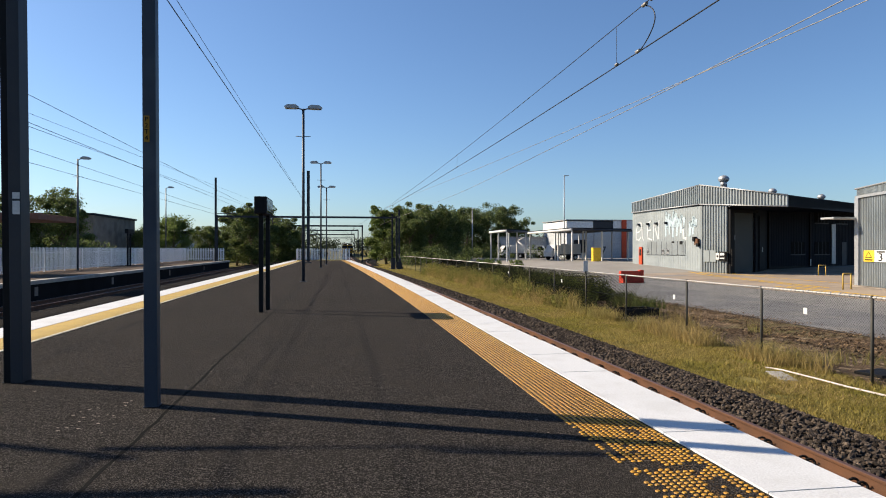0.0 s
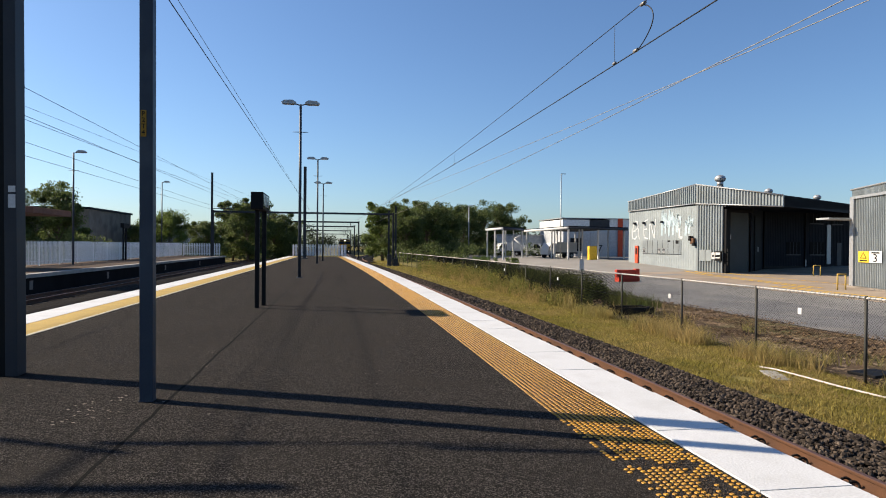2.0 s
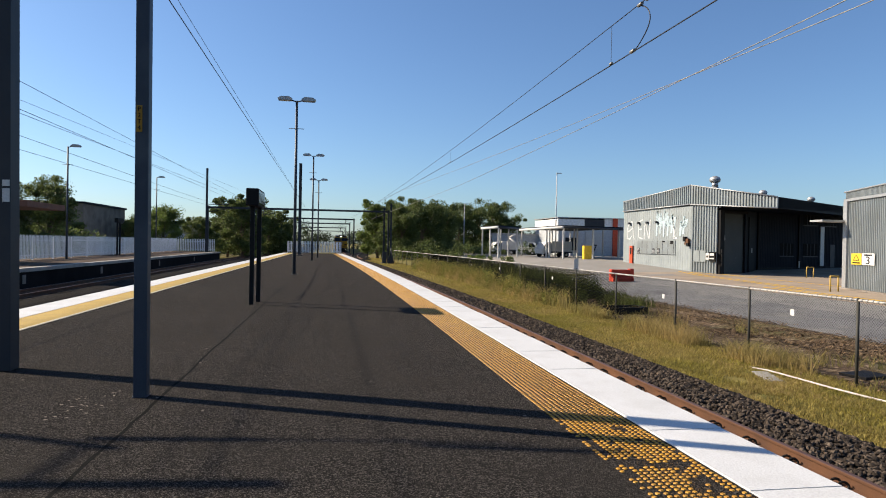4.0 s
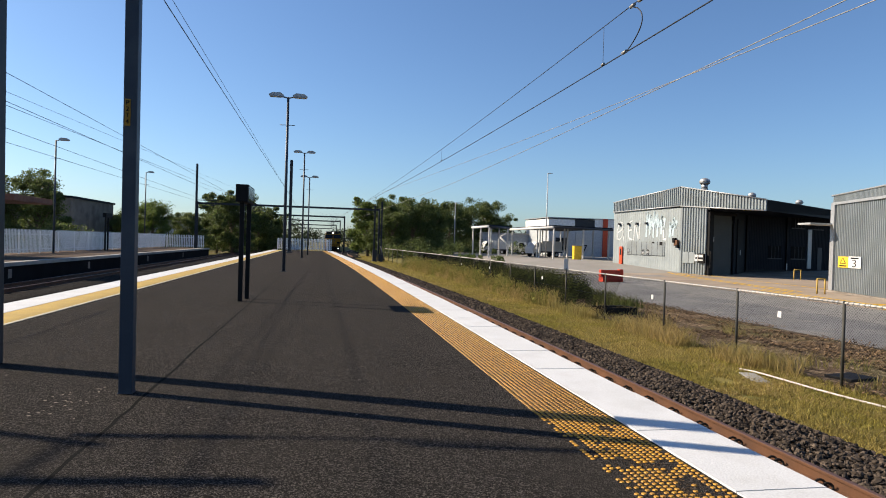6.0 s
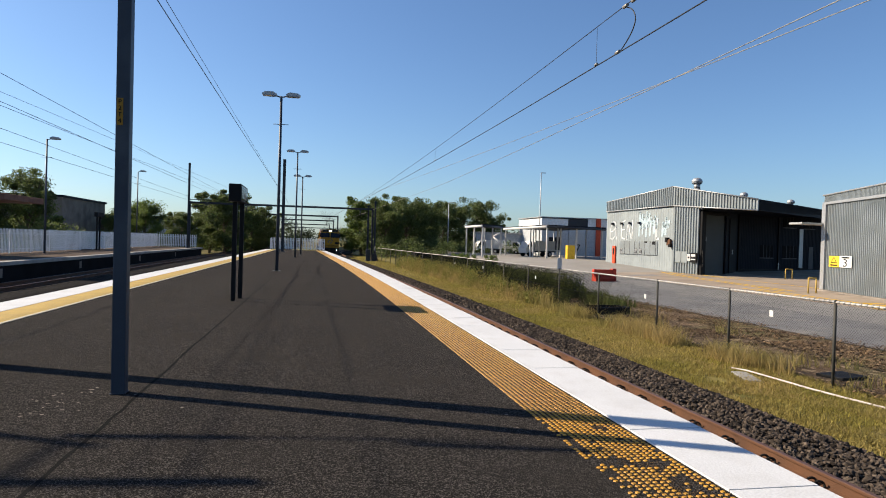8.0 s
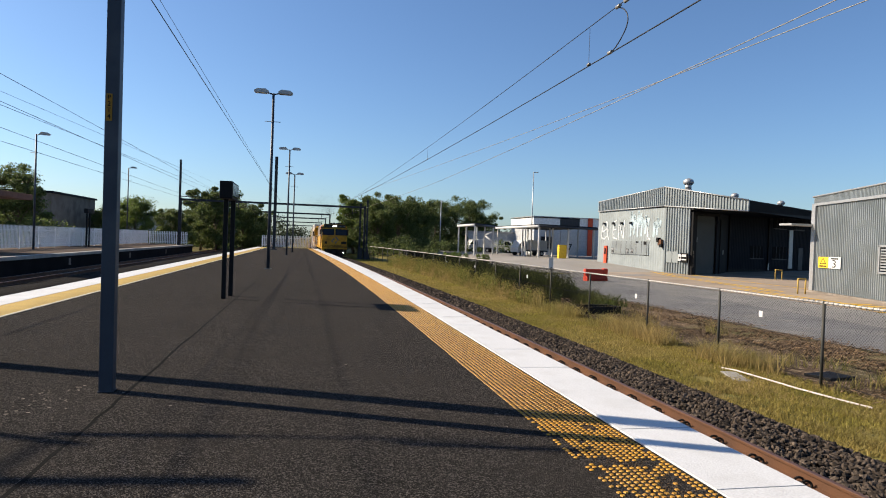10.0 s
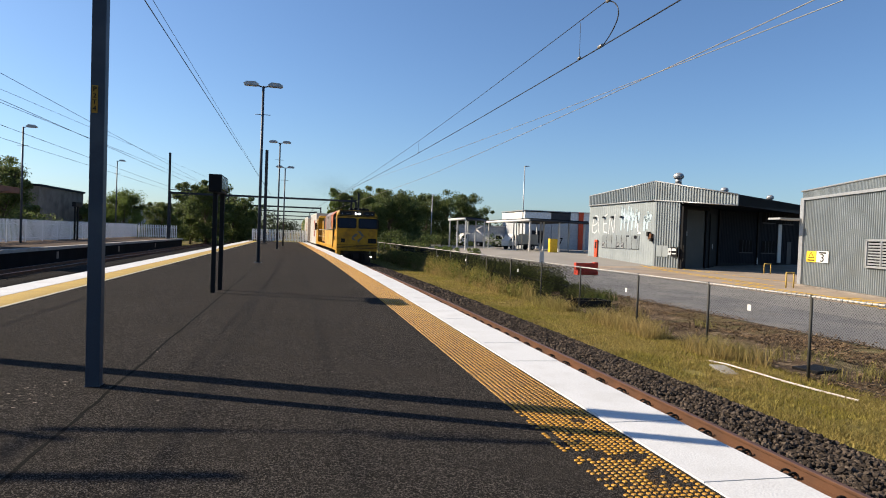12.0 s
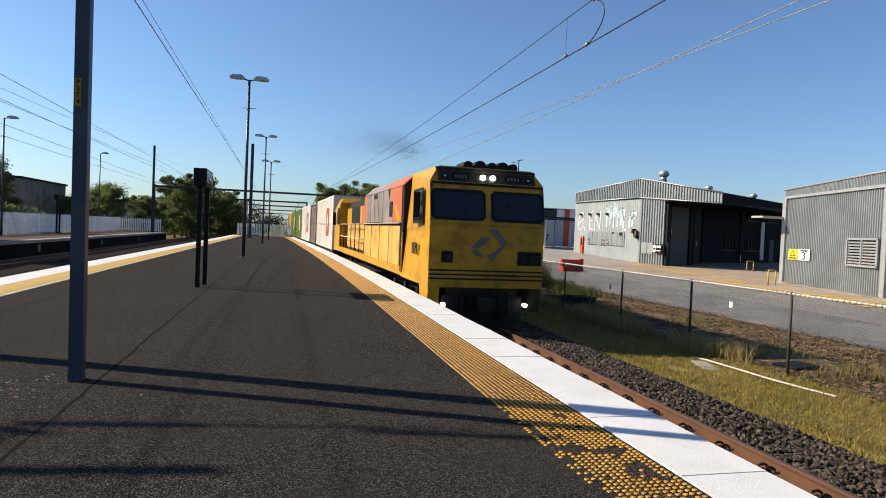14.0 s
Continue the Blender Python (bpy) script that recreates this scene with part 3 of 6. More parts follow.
def build_yard():
    quad_sheet("gravel_strip", [(10.2, 3), (15.7, 3), (16.4, 48), (10.2, 32)], "gravel", "brown gravel strip with leaf litter behind the fence", "gravel", 0.03)
    quad_sheet("road", [(15.3, 3), (20.1, 3), (27.5, 60), (15.6, 50)], "old_road", "dark patched asphalt service road", "road", 0.05)
    quad_sheet("road", [(19.7, 3), (28.5, 3), (33.0, 60), (23.0, 56)], "road", "pale worn asphalt service road", "road", 0.06)
    quad_sheet("yard_paving", [(25.5, 3), (120, 3), (120, 84), (27, 60)], "yard_tan", "stained tan concrete yard in front of the sheds", "paving", 0.07, cuts=40)
    quad_sheet("far_yard", [(17.5, 58), (110, 58), (130, 170), (16, 130)], "yard", "pale concrete depot yard", "paving", 0.055, cuts=30)
    # dry leaves, sticks and clods over the gravel strip
    rng = np.random.default_rng(17)
    n = 30000
    y = 7 + 34 * rng.random(n) ** 1.5
    x = 10.2 + 5.6 * rng.random(n) + rng.normal(0, 0.25, n)
    keep = np.array([noise.noise((a * 0.5, b * 0.35, 14)) + 0.6 * noise.noise((a * 1.6, b * 1.4, 3)) for a, b in zip(x, y)]) > -0.08
    x, y = x[keep], y[keep]
    n = len(x)
    a = rng.random(n) * 6.283
    ln, wd = rng.uniform(0.02, 0.09, n), rng.uniform(0.012, 0.035, n)
    c, s_ = np.cos(a), np.sin(a)
    z = np.array([ground_z(p, q) for p, q in zip(x, y)]) + 0.035
    tip = rng.uniform(0.0, 0.06, n)
    verts = np.stack([np.stack([x - c * ln, y - s_ * ln, z], -1), np.stack([x - s_ * wd, y + c * wd, z + tip * 0.5], -1), np.stack([x + c * ln, y + s_ * ln, z + tip], -1), np.stack([x + s_ * wd, y - c * wd, z + 0.01], -1)], 1).reshape(-1, 3)
    faces = (np.arange(n) * 4)[:, None] + np.arange(4)[None]
    tagged(new("leaf_litter", cloud_mesh("leaf_litter", verts.tolist(), faces.tolist(), "litter")), "dry brown leaves and sticks scattered behind the fence", "leaf litter", kind="stuff")


build_ground()
build_platform()
build_tactile()
main_track = build_track(track_x, -25, 300, "rusty narrow-gauge track on grey ballast beside the platform", -0.06, 0.742)
build_clips(main_track)
build_track(lambda y: -8.05, -25, 300, "dark railway track on ballast below the platform")
build_track(lambda y: -12.75, -25, 300, "dark railway track on ballast below the platform")
build_track(lambda y: track_x(y) + 1.2 + 0.0011 * max(0.0, y - 96) ** 2, 96, 230, "rusty siding curving away from the main track")
build_stones()
build_grass()
build_yard()


# ---- the opposite platform ----
def palisade(length, height, label, at, pitch=0.2, posts=3.2):
    fence = thing("palisade_fence", label, "fence", at=at)
    bm = fresh()
    w = 0.056
    for a, b in ((0, 1),):
        prism(bm, [(-w, 0.08), (w, 0.08), (w, height - 0.08), (0.0, height), (-w, height - 0.08)], -0.008, 0.008)
    me = mesh_of("pale", bm, "white_fence")
    n = min(300, int(length / pitch))
    for i in range(n):
        ob = new("pale", me)
        ob.parent = fence
        ob.location = ((i + 0.5) * length / n, 0, 0)
    for z in (0.3, height - 0.35):
        bm = fresh()
        box(bm, 0, length, 0.01, 0.05, z - 0.025, z + 0.025)
        part("rail", bm, "white_fence", fence)
    x = 0.0
    pb = fresh()
    box(pb, -0.04, 0.04, 0.052, 0.12, 0, height - 0.1)
    pm = mesh_of("post", pb, "white_fence")
    while x <= length + 0.01:
        ob = new("post", pm)
        ob.parent = fence
        ob.location = (x, 0, 0)
        x += posts
    return fence


def build_left_platform():
    ys = [-25, 0, 30, 60, 88]
    bm = strip(fresh(), ys, lambda y: -30.0, lambda y: -14.5, -1.3, -0.02)
    tagged(part("platform", bm, "old_platform"), "old concrete side platform across the tracks", "platform", kind="structure")
    bm = strip(fresh(), ys, lambda y: -14.8, lambda y: -14.3, -0.18, 0.0)
    tagged(part("coping", bm, "coping_far"), "weathered pale coping along the opposite platform", "platform edge", kind="structure")
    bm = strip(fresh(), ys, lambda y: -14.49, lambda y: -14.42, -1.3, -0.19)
    tagged(part("platform_wall", bm, "dark_wall"), "wall of the opposite platform, coloured dark for its shade", "wall", kind="structure")
    for y in (24, 33.5, 44, 58, 72):
        bm = fresh()
        box(bm, -14.42, -14.405, y, y + 0.35, -0.75, -0.32)
        tagged(part("wall_notice", bm, "concrete"), "small pale plate on the dark platform wall", "plate")
    palisade(40, 1.65, "white steel palisade fence along the opposite platform", pose(-19.3, 40, -0.02, 0, 0, 90))
    palisade(6, 1.65, "white steel palisade fence along the opposite platform", pose(-19.3, 80, -0.02, 0, 0, 90))
    palisade(4.5, 1.65, "white steel palisade fence closing the end of the opposite platform", pose(-19.2, 86.1, -0.02, 0, 0, 0))
    palisade(24, 1.65, "white steel palisade fence along the opposite platform", pose(-19.3, 15.9, -0.02, 0, 0, 90))
    palisade(7.0, 1.6, "white steel palisade fence closing the platform end", pose(-5.75, END_Y + 0.2, 0, 0, 0, 0))


build_left_platform()


# ---- posts, lamps and overhead line ----
def street_lamp(x, y, z, height, double, label, arm_turn=0):
    lamp = thing("platform_lamp", label, "lamp post", "platform lamp posts" if double else "opposite platform lamps", at=pose(x, y, z, 0, 0, arm_turn))
    bm = fresh()
    tube(bm, (0, 0, 0), (0, 0, height), 0.075, 0.055, 12)
    part("pole", bm, "blue_steel", lamp)
    bm = fresh()
    box(bm, -0.16, 0.16, -0.16, 0.16, 0, 0.02, 0.004)
    part("base_plate", bm, "blue_steel", lamp)
    bm = fresh()
    tube(bm, (-0.34, 0, height * 0.84), (0.34, 0, height * 0.84), 0.016, n=6)
    part("crossbar", bm, "dark_steel", lamp)
    for s in ((-1, 1) if double else (1,)):
        bm = fresh()
        tube(bm, (0, 0, height - 0.05), (s * 0.28, 0, height + 0.03), 0.03, n=8)
        part("arm", bm, "blue_steel", lamp)
        bm = fresh()
        prism(bm, [(s * 0.22, height), (s * 0.82, height + 0.0), (s * 0.86, height + 0.07), (s * 0.72, height + 0.16), (s * 0.36, height + 0.18), (s * 0.2, height + 0.08)], -0.14, 0.14)
        head = part("lamp_head", bm, "galv", lamp)
        bm = fresh()
        box(bm, min(s * 0.3, s * 0.78), max(s * 0.3, s * 0.78), -0.11, 0.11, height - 0.02, height - 0.002)
        part("diffuser", bm, "lens", head)
    return lamp


def square_pole(x, y, height, w, label, lean=(0, 0), material="blue_steel"):
    pole = thing("canopy_post", label, "post", "steel posts", at=pose(x, y, 0, lean[0], lean[1], 0))
    bm = fresh()
    box(bm, -w / 2, w / 2, -w / 2, w / 2, 0, height, w * 0.08)
    part("shaft", bm, material, pole)
    bm = fresh()
    box(bm, -w * 0.55, w * 0.55, -w * 0.55, w * 0.55, 0.001, 0.012, 0.003)
    part("base_plate", bm, material, pole)
    return pole


street_lamp(-1.7, 30.4, 0, 7.95, True, "tall blue-grey twin-headed platform lamp post")
street_lamp(-1.58, 53, 0, 8.4, True, "tall blue-grey twin-headed platform lamp post")
street_lamp(-1.35, 63, 0, 7.4, True, "tall blue-grey twin-headed platform lamp post")
street_lamp(-18.4, 49.3, -0.02, 7.9, False, "slim single-headed lamp post on the opposite platform")
street_lamp(-20.0, 79, -0.02, 8.6, False, "slim single-headed lamp post on the opposite platform")


def letters(body, size, at, material, parent, spacing=1.0):
    cu = bpy.data.curves.new("lettering", "FONT")
    cu.body, cu.size, cu.extrude = body, size, 0.003
    cu.align_x, cu.align_y = "CENTER", "CENTER"
    cu.space_line = spacing
    tmp = bpy.data.objects.new("lettering", cu)
    me = bpy.data.meshes.new_from_object(tmp)
    bpy.data.objects.remove(tmp)
    me.materials.clear()
    me.materials.append(M[material])
    ob = new("lettering", me)
    ob.parent = parent
    ob.matrix_basis = at
    return ob


# near posts that carry the platform canopy behind the camera
near_pole = square_pole(-1.775, 6.55, 7.5, 0.122, "blue-grey square steel post with a yellow number plate", lean=(0, -0.34))
bm = fresh()
box(bm, -0.045, 0.005, -0.070, -0.063, 2.515, 2.765)
plate = part("number_plate", bm, "tactile_band", near_pole, "narrow yellow plate with black characters")
letters("P\n2\nT\n4", 0.062, pose(-0.02, -0.074, 2.64, 90, 0, 0), "black", plate, 0.95)
# Shaft darker than its flange: shaded web and lit face put into paint.
col = square_pole(-3.64, 8.0, 7.5, 0.17, "large dark blue steel column with small white notices", lean=(0, -0.65), material="black")
bm = fresh()
box(bm, 0.0, 0.125, -0.11, 0.11, 0.002, 7.49, 0.006)
part("flange", bm, "dark_steel", col)
for z, h in ((2.065, 0.07), (1.89, 0.15)):
    bm = fresh()
    box(bm, 0.045, 0.118, -0.116, -0.111, z, z + h)
    part("notice", bm, "white_paint", col)


def build_sign():
    sign = thing("platform_sign", "black platform display sign on twin dark posts", "sign", at=pose(-1.83, 15.9, 0, 0, 0, 0))
    for x, y in ((-0.03, -0.1), (0.05, 0.6)):
        bm = fresh()
        box(bm, x - 0.05, x + 0.05, y - 0.05, y + 0.05, 0, 2.35, 0.01)
        part("post", bm, "black", sign)
    bm = fresh()
    box(bm, -0.14, 0.14, -0.5, 0.85, 2.32, 2.72, 0.02)
    body = part("casing", bm, "black", sign)
    for i in range(5):
        bm = fresh()
        box(bm, 0.141, 0.147, -0.46 + i * 0.26, -0.22 + i * 0.26, 2.36, 2.68)
        panel = part("panel", bm, "glass", body)
        # Pale slanted bar: light reflected by the panel, put on as a shape.
        bm = fresh()
        prism(bm, [(-0.44 + i * 0.26, 2.40), (-0.38 + i * 0.26, 2.40), (-0.27 + i * 0.26, 2.66), (-0.33 + i * 0.26, 2.66)], 0.148, 0.151, "x")
        part("lettering", bm, "lens", panel)


build_sign()


def mast(x, y, z, height, label, w=0.22):
    m = thing("overhead_line_mast", label, "mast", "overhead line masts", at=pose(x, y, z))
    for s in (-1, 1):
        bm = fresh()
        box(bm, -w / 2, w / 2, s * w / 2 - 0.012, s * w / 2 + 0.012, 0, height)
        part("flange", bm, "dark_steel", m)
    bm = fresh()
    box(bm, -0.008, 0.008, -w / 2 + 0.013, w / 2 - 0.013, 0, height)
    part("web", bm, "dark_steel", m)
    bm = fresh()
    box(bm, -0.35, 0.35, -0.35, 0.35, -0.6, 0.12, 0.02)
    part("footing", bm, "concrete", m)
    return m


def portal(y, x0, x1, z_beam, label, legs=True, depth=0.28):
    p = thing("overhead_line_portal", label, "portal", "overhead line portals", at=pose(0, y, 0))
    bm = fresh()
    box(bm, x0, x1, -0.1, 0.1, z_beam - depth / 2, z_beam + depth / 2, 0.01)
    part("beam", bm, "dark_steel", p)
    for x in (x0, x1):
        bm = fresh()
        box(bm, x - 0.12, x + 0.12, -0.12, 0.12, -1.2, z_beam + 0.2)
        part("leg", bm, "dark_steel", p)
    for x in (x0 + (x1 - x0) * 0.3, x1 - 1.6):
        bm = fresh()
        tube(bm, (x, 0, z_beam), (x, 0, z_beam - 0.9), 0.05, n=6)
        tube(bm, (x, 0, z_beam - 0.8), (x + 1.2, 0, z_beam - 0.5), 0.03, n=6)
        part("registration_arm", bm, "dark_steel", p)
    return p


portal(83.7, -15.2, track_x(83.7) + 4.1, 5.55, "dark steel portal beam over the tracks", depth=0.24)
mast(track_x(83.7) + 4.4, 83.4, -1.12, 7.7, "dark steel overhead line mast beside the track")
mast(track_x(83.7) + 3.6, 84.5, -1.12, 7.2, "dark steel overhead line mast beside the track")
far_mast = mast(-15.2, 83.0, -1.12, 11.4, "tall dark steel overhead line mast")
for z_, reach, drop_ in ((7.0, 2.6, 0.0), (6.0, 2.4, -0.5)):
    bm = fresh()
    tube(bm, (0, 0, z_), (reach, 0, z_ - drop_), 0.045, n=6)
    part("cantilever_arm", bm, "dark_steel", far_mast)
mast(-3.45, 71, 0, 9.9, "tall dark steel overhead line mast on the platform", 0.3)
for yy in (125, 155, 200, 260):
    portal(yy, -9.5, track_x(yy) + 1.9, 5.9, "distant dark steel portal over the tracks")
cab_ = thing("equipment_cabinet", "dark trackside equipment boxes at the foot of a mast", "cabinet", at=pose(track_x(83) + 4.0, 82.6, -1.12))
for x0, x1, h_ in ((-0.75, -0.2, 1.5), (0.0, 0.6, 1.0)):
    bm = fresh()
    box(bm, x0, x1, -0.25, 0.25, 0, h_, 0.02)
    part("box", bm, "dark_steel", cab_)
bm = fresh()
tube(bm, (0.75, 0, 0), (0.3, 0, 2.0), 0.07, n=8)
part("stay", bm, "dark_steel", cab_)
mast(6.4, 118, -1.12, 6.0, "slim dark mast beside the track", 0.16)


def wire(name, pts, r, material, label):
    bm = fresh()
    for a, b in zip(pts, pts[1:]):
        tube(bm, a, b, r, n=5, caps=False)
    return tagged(part(name, bm, material), label, "wire", "overhead wires")


def build_wires():
    ys = [-30 + 4 * i for i in range(75)]
    cat = lambda y: 5.70 - 0.0072 * min(max(y, 0), 60)
    con = lambda y: 4.85 + 0.0062 * min(max(y, 0), 60)
    wire("contact_wire", [(track_x(y) + 0.25, y, con(y)) for y in ys], 0.011, "wire", "dark overhead contact wire above the near track")
    wire("catenary_wire", [(track_x(y) + 0.2, y, cat(y)) for y in ys], 0.008, "wire", "dark catenary wire above the contact wire")
    wire("feeder_wire", [(track_x(y) + 4.15, y, 6.05 - 0.0145 * min(max(y - 8, -20), 36)) for y in ys], 0.011, "wire_bare", "bare grey feeder wire beside the track")
    wire("feeder_wire", [(track_x(y) + 4.15, y, 5.78 + 0.026 * min(max(y - 9, -10), 72)) for y in ys], 0.010, "wire_bare", "bare grey feeder wire beside the track")
    for y in (11.4, 27.3):
        x = track_x(y) + 0.23
        wire("dropper", [(x, y, con(y)), (x, y, cat(y))], 0.004, "wire", "thin dropper between the overhead wires")
        bm = fresh()
        tube(bm, (x, y - 0.05, con(y) + 0.02), (x, y + 0.05, con(y) + 0.02), 0.022, n=8)
        tagged(part("wire_clamp", bm, "wire_bare"), "small metal clamp on the overhead wire", "clamp")
    pts = []
    for k in range(17):
        u = k / 16
        pts.append((track_x(10) + 0.25, 10.25 + 0.25 * u - 0.42 * math.sin(math.pi * u) ** 0.8, cat(10) - 0.02 - (cat(10) - con(10) - 0.03) * u))
    wire("jumper_cable", pts, 0.010, "wire", "looped jumper cable joining the overhead wires")
    for y, z in ((10.25, cat(10)), (9.95, cat(10)), (10.5, con(10))):
        bm = fresh()
        tube(bm, (track_x(y) + 0.22, y - 0.07, z), (track_x(y) + 0.22, y + 0.07, z), 0.03, n=8)
        tagged(part("wire_clamp", bm, "wire_bare"), "small metal clamp on the overhead wire", "clamp")
    for x, z0, dz, r in ((-3.1, 6.12, 0.009, 0.011), (-2.98, 6.26, 0.014, 0.006)):
        wire("feeder_wire", [(x, y, z0 - dz * max(y, 0)) for y in ys if y < 75], r, "wire", "dark overhead cable above the platform")
    for x, z0, dz, r in ((-8.0, 5.62, -0.006, 0.008), (-8.05, 4.65, 0.022, 0.005), (-8.1, 4.83, 0.0, 0.008), (-8.0, 4.45, 0.013, 0.007), (-12.8, 5.85, -0.006, 0.011), (-12.8, 5.1, 0.0, 0.010)):
        wire("overhead_wire", [(x, y, z0 + dz * min(max(y, 0), 60)) for y in ys], r, "wire", "dark overhead wire above the far tracks")
    # cantilever mast between the far tracks, beside the camera: unseen, arms placed for shadows
    m = mast(-11.75, 9.55, -1.12, 7.9, "unseen dark steel mast between the tracks, its arms casting platform shadows", 0.07)
    for a, b, r in (((0, 0.15, 7.72), (1.2, 0.0, 7.72), 0.06), ((1.2, 0.0, 7.72), (2.6, -0.2, 7.72), 0.025), ((2.5, -0.3, 7.7), (3.9, -0.62, 7.7), 0.055), ((2.2, -0.12, 7.72), (3.2, -0.3, 7.75), 0.025),
                    ((0, 0, 7.72), (-0.1, -0.8, 7.72), 0.03), ((-0.6, -0.72, 7.72), (1.4, -0.93, 7.72), 0.075)):
        bm = fresh()
        tube(bm, a, b, r, n=8)
        part("cantilever_arm", bm, "dark_steel", m)


build_wires()


# ---- chain-link fence ----
def build_chain_fence():
    fence = thing("chain_link_fence", "grey chain-link fence on dark steel posts beside the grass", "fence")
    pm = fresh()
    tube(pm, (0, 0, 0), (0, 0, 1.72), 0.03, n=10)
    tube(pm, (0, 0, 1.72), (0, 0, 1.75), 0.034, 0.02, n=10)
    me = mesh_of("post", pm, "post_steel")
    ys = [3.6, 7.3, 11.0, 14.3, 17.7, 21.7, 25.4] + [29.2 + 3.8 * i for i in range(16)]
    for y in ys:
        ob = new("post", me)
        ob.parent = fence
        ob.location = (fence_x(y), y, ground_z(9, y) - 0.02)
    for a, b in zip(ys, ys[1:]):
        bm = fresh()
        tube(bm, (fence_x(a), a, 0.57), (fence_x(b), b, 0.57), 0.022, n=8)
        part("top_rail", bm, "pipe", fence)
    bm = fresh()
    for z in (-0.2, -0.98):
        for a, b in zip(ys, ys[1:]):
            tube(bm, (fence_x(a), a, z), (fence_x(b), b, z), 0.004, n=4, caps=False)
    part("line_wire", bm, "wire", fence)
    bm = fresh()
    y = 7.4
    while y < 34:
        tube(bm, (fence_x(y), y - 0.03, 0.572), (fence_x(y), y + 0.03, 0.572), 0.034, 0.026, n=6)
        y += 0.13
    part("tie_wire", bm, "galv", fence)["kind"] = "stuff"
    # woven mesh: two families of slanting wires
    verts, faces = [], []
    pitch = 0.062
    y = 3.0
    r = 0.0017
    z0, z1 = -1.08, 0.56
    dy = (z1 - z0)
    while y < 60:
        if y > 22:
            pitch = 0.11
            r = 0.0075
        for s in (1, -1):
            a = (fence_x(y), y, z0)
            b = (fence_x(y + s * dy), y + s * dy, z1)
            k = len(verts)
            for p in (a, b):
                verts += [(p[0] - r, p[1] - r, p[2]), (p[0] + r, p[1] - r, p[2]), (p[0], p[1] + r, p[2])]
            faces += [(k, k + 1, k + 4, k + 3), (k + 1, k + 2, k + 5, k + 4), (k + 2, k, k + 3, k + 5)]
        y += pitch
    ob = new("mesh", cloud_mesh("mesh", verts, faces, "black"))
    ob.parent = fence
    ob["kind"] = "stuff"
    # small white plates tied to the mesh
    for y, z in ((12.8, 0.14), (18.4, 0.04), (28.2, 0.06), (37.0, 0.14), (44, 0.1)):
        bm = fresh()
        box(bm, -0.012, -0.006, -0.06, 0.06, -0.07, 0.07, 0.002)
        part("plate", bm, "white_paint", fence, "small white plate", at=pose(fence_x(y), y, z))
    bm = fresh()
    box(bm, -0.02, -0.012, -0.3, 0.3, -0.22, 0.22)
    part("notice_board", bm, "white_paint", fence, "white notice board", at=pose(fence_x(25.4), 25.4, 0.80, 0, 0, -38))


build_chain_fence()


# small pale spots of old gum and grit on the asphalt
def build_spots():
    rng = random.Random(21)
    bm = fresh()
    for k in range(150):
        if k < 40:
            x, y = -2.15 + rng.gauss(0, 0.16), 6.25 + rng.gauss(0, 0.25)
        else:
            x, y = rng.uniform(-4.5, 1.8), rng.uniform(3.6, 22)
        r = rng.uniform(0.006, 0.018)
        n = 7
        bm.faces.new([bm.verts.new((x + r * rng.uniform(.6, 1.2) * math.cos(2 * math.pi * i / n), y + r * rng.uniform(.6, 1.2) * math.sin(2 * math.pi * i / n), 0.003)) for i in range(n)])
    tagged(part("gum_spots", bm, "concrete"), "small pale spots of old gum on the asphalt", "spots", kind="stuff")


build_spots()


def build_grit():
    """Brown grit swept into the gaps between the tactile studs and along the slab joint."""
    rng = np.random.default_rng(71)
    n = 9000
    y = 3.2 + 6.5 * rng.random(n) ** 1.6
    x = 2.33 + 0.09 * np.sin(y * 1.3) + rng.normal(0, 0.09, n)
    a = rng.random(n) * 6.283
    r = rng.uniform(0.002, 0.006, n)
    verts = np.stack([np.stack([x + r * np.cos(a + k * 2.1), y + r * np.sin(a + k * 2.1), np.full(n, 0.0035) + (0.003 if k == 1 else 0)], -1) for k in range(3)], 1).reshape(-1, 3)
    faces = (np.arange(n) * 3)[:, None] + np.arange(3)[None]
    tagged(new("grit", cloud_mesh("grit", verts.tolist(), faces.tolist(), "dirt")), "brown grit and dirt among the yellow studs", "grit", kind="stuff")
    cover = thing("drain_cover", "dark square drain cover in the dirt behind the fence", "drain cover", at=pose(11.0, 11.75, -1.085, 0, 0, 12))
    bm = fresh()
    box(bm, -0.4, 0.4, -0.3, 0.3, 0, 0.06, 0.01)
    part("lid", bm, "black", cover)
    slab = fresh()
    box(slab, -0.16, 0.16, -0.42, 0.42, 0, 0.05, 0.012)
    tagged(part("broken_slab", slab, "coping_far", at=pose(8.85, 11.9, -1.115, 2, 0, -14)), "broken pale concrete slab lying in the grass", "slab")


build_grit()


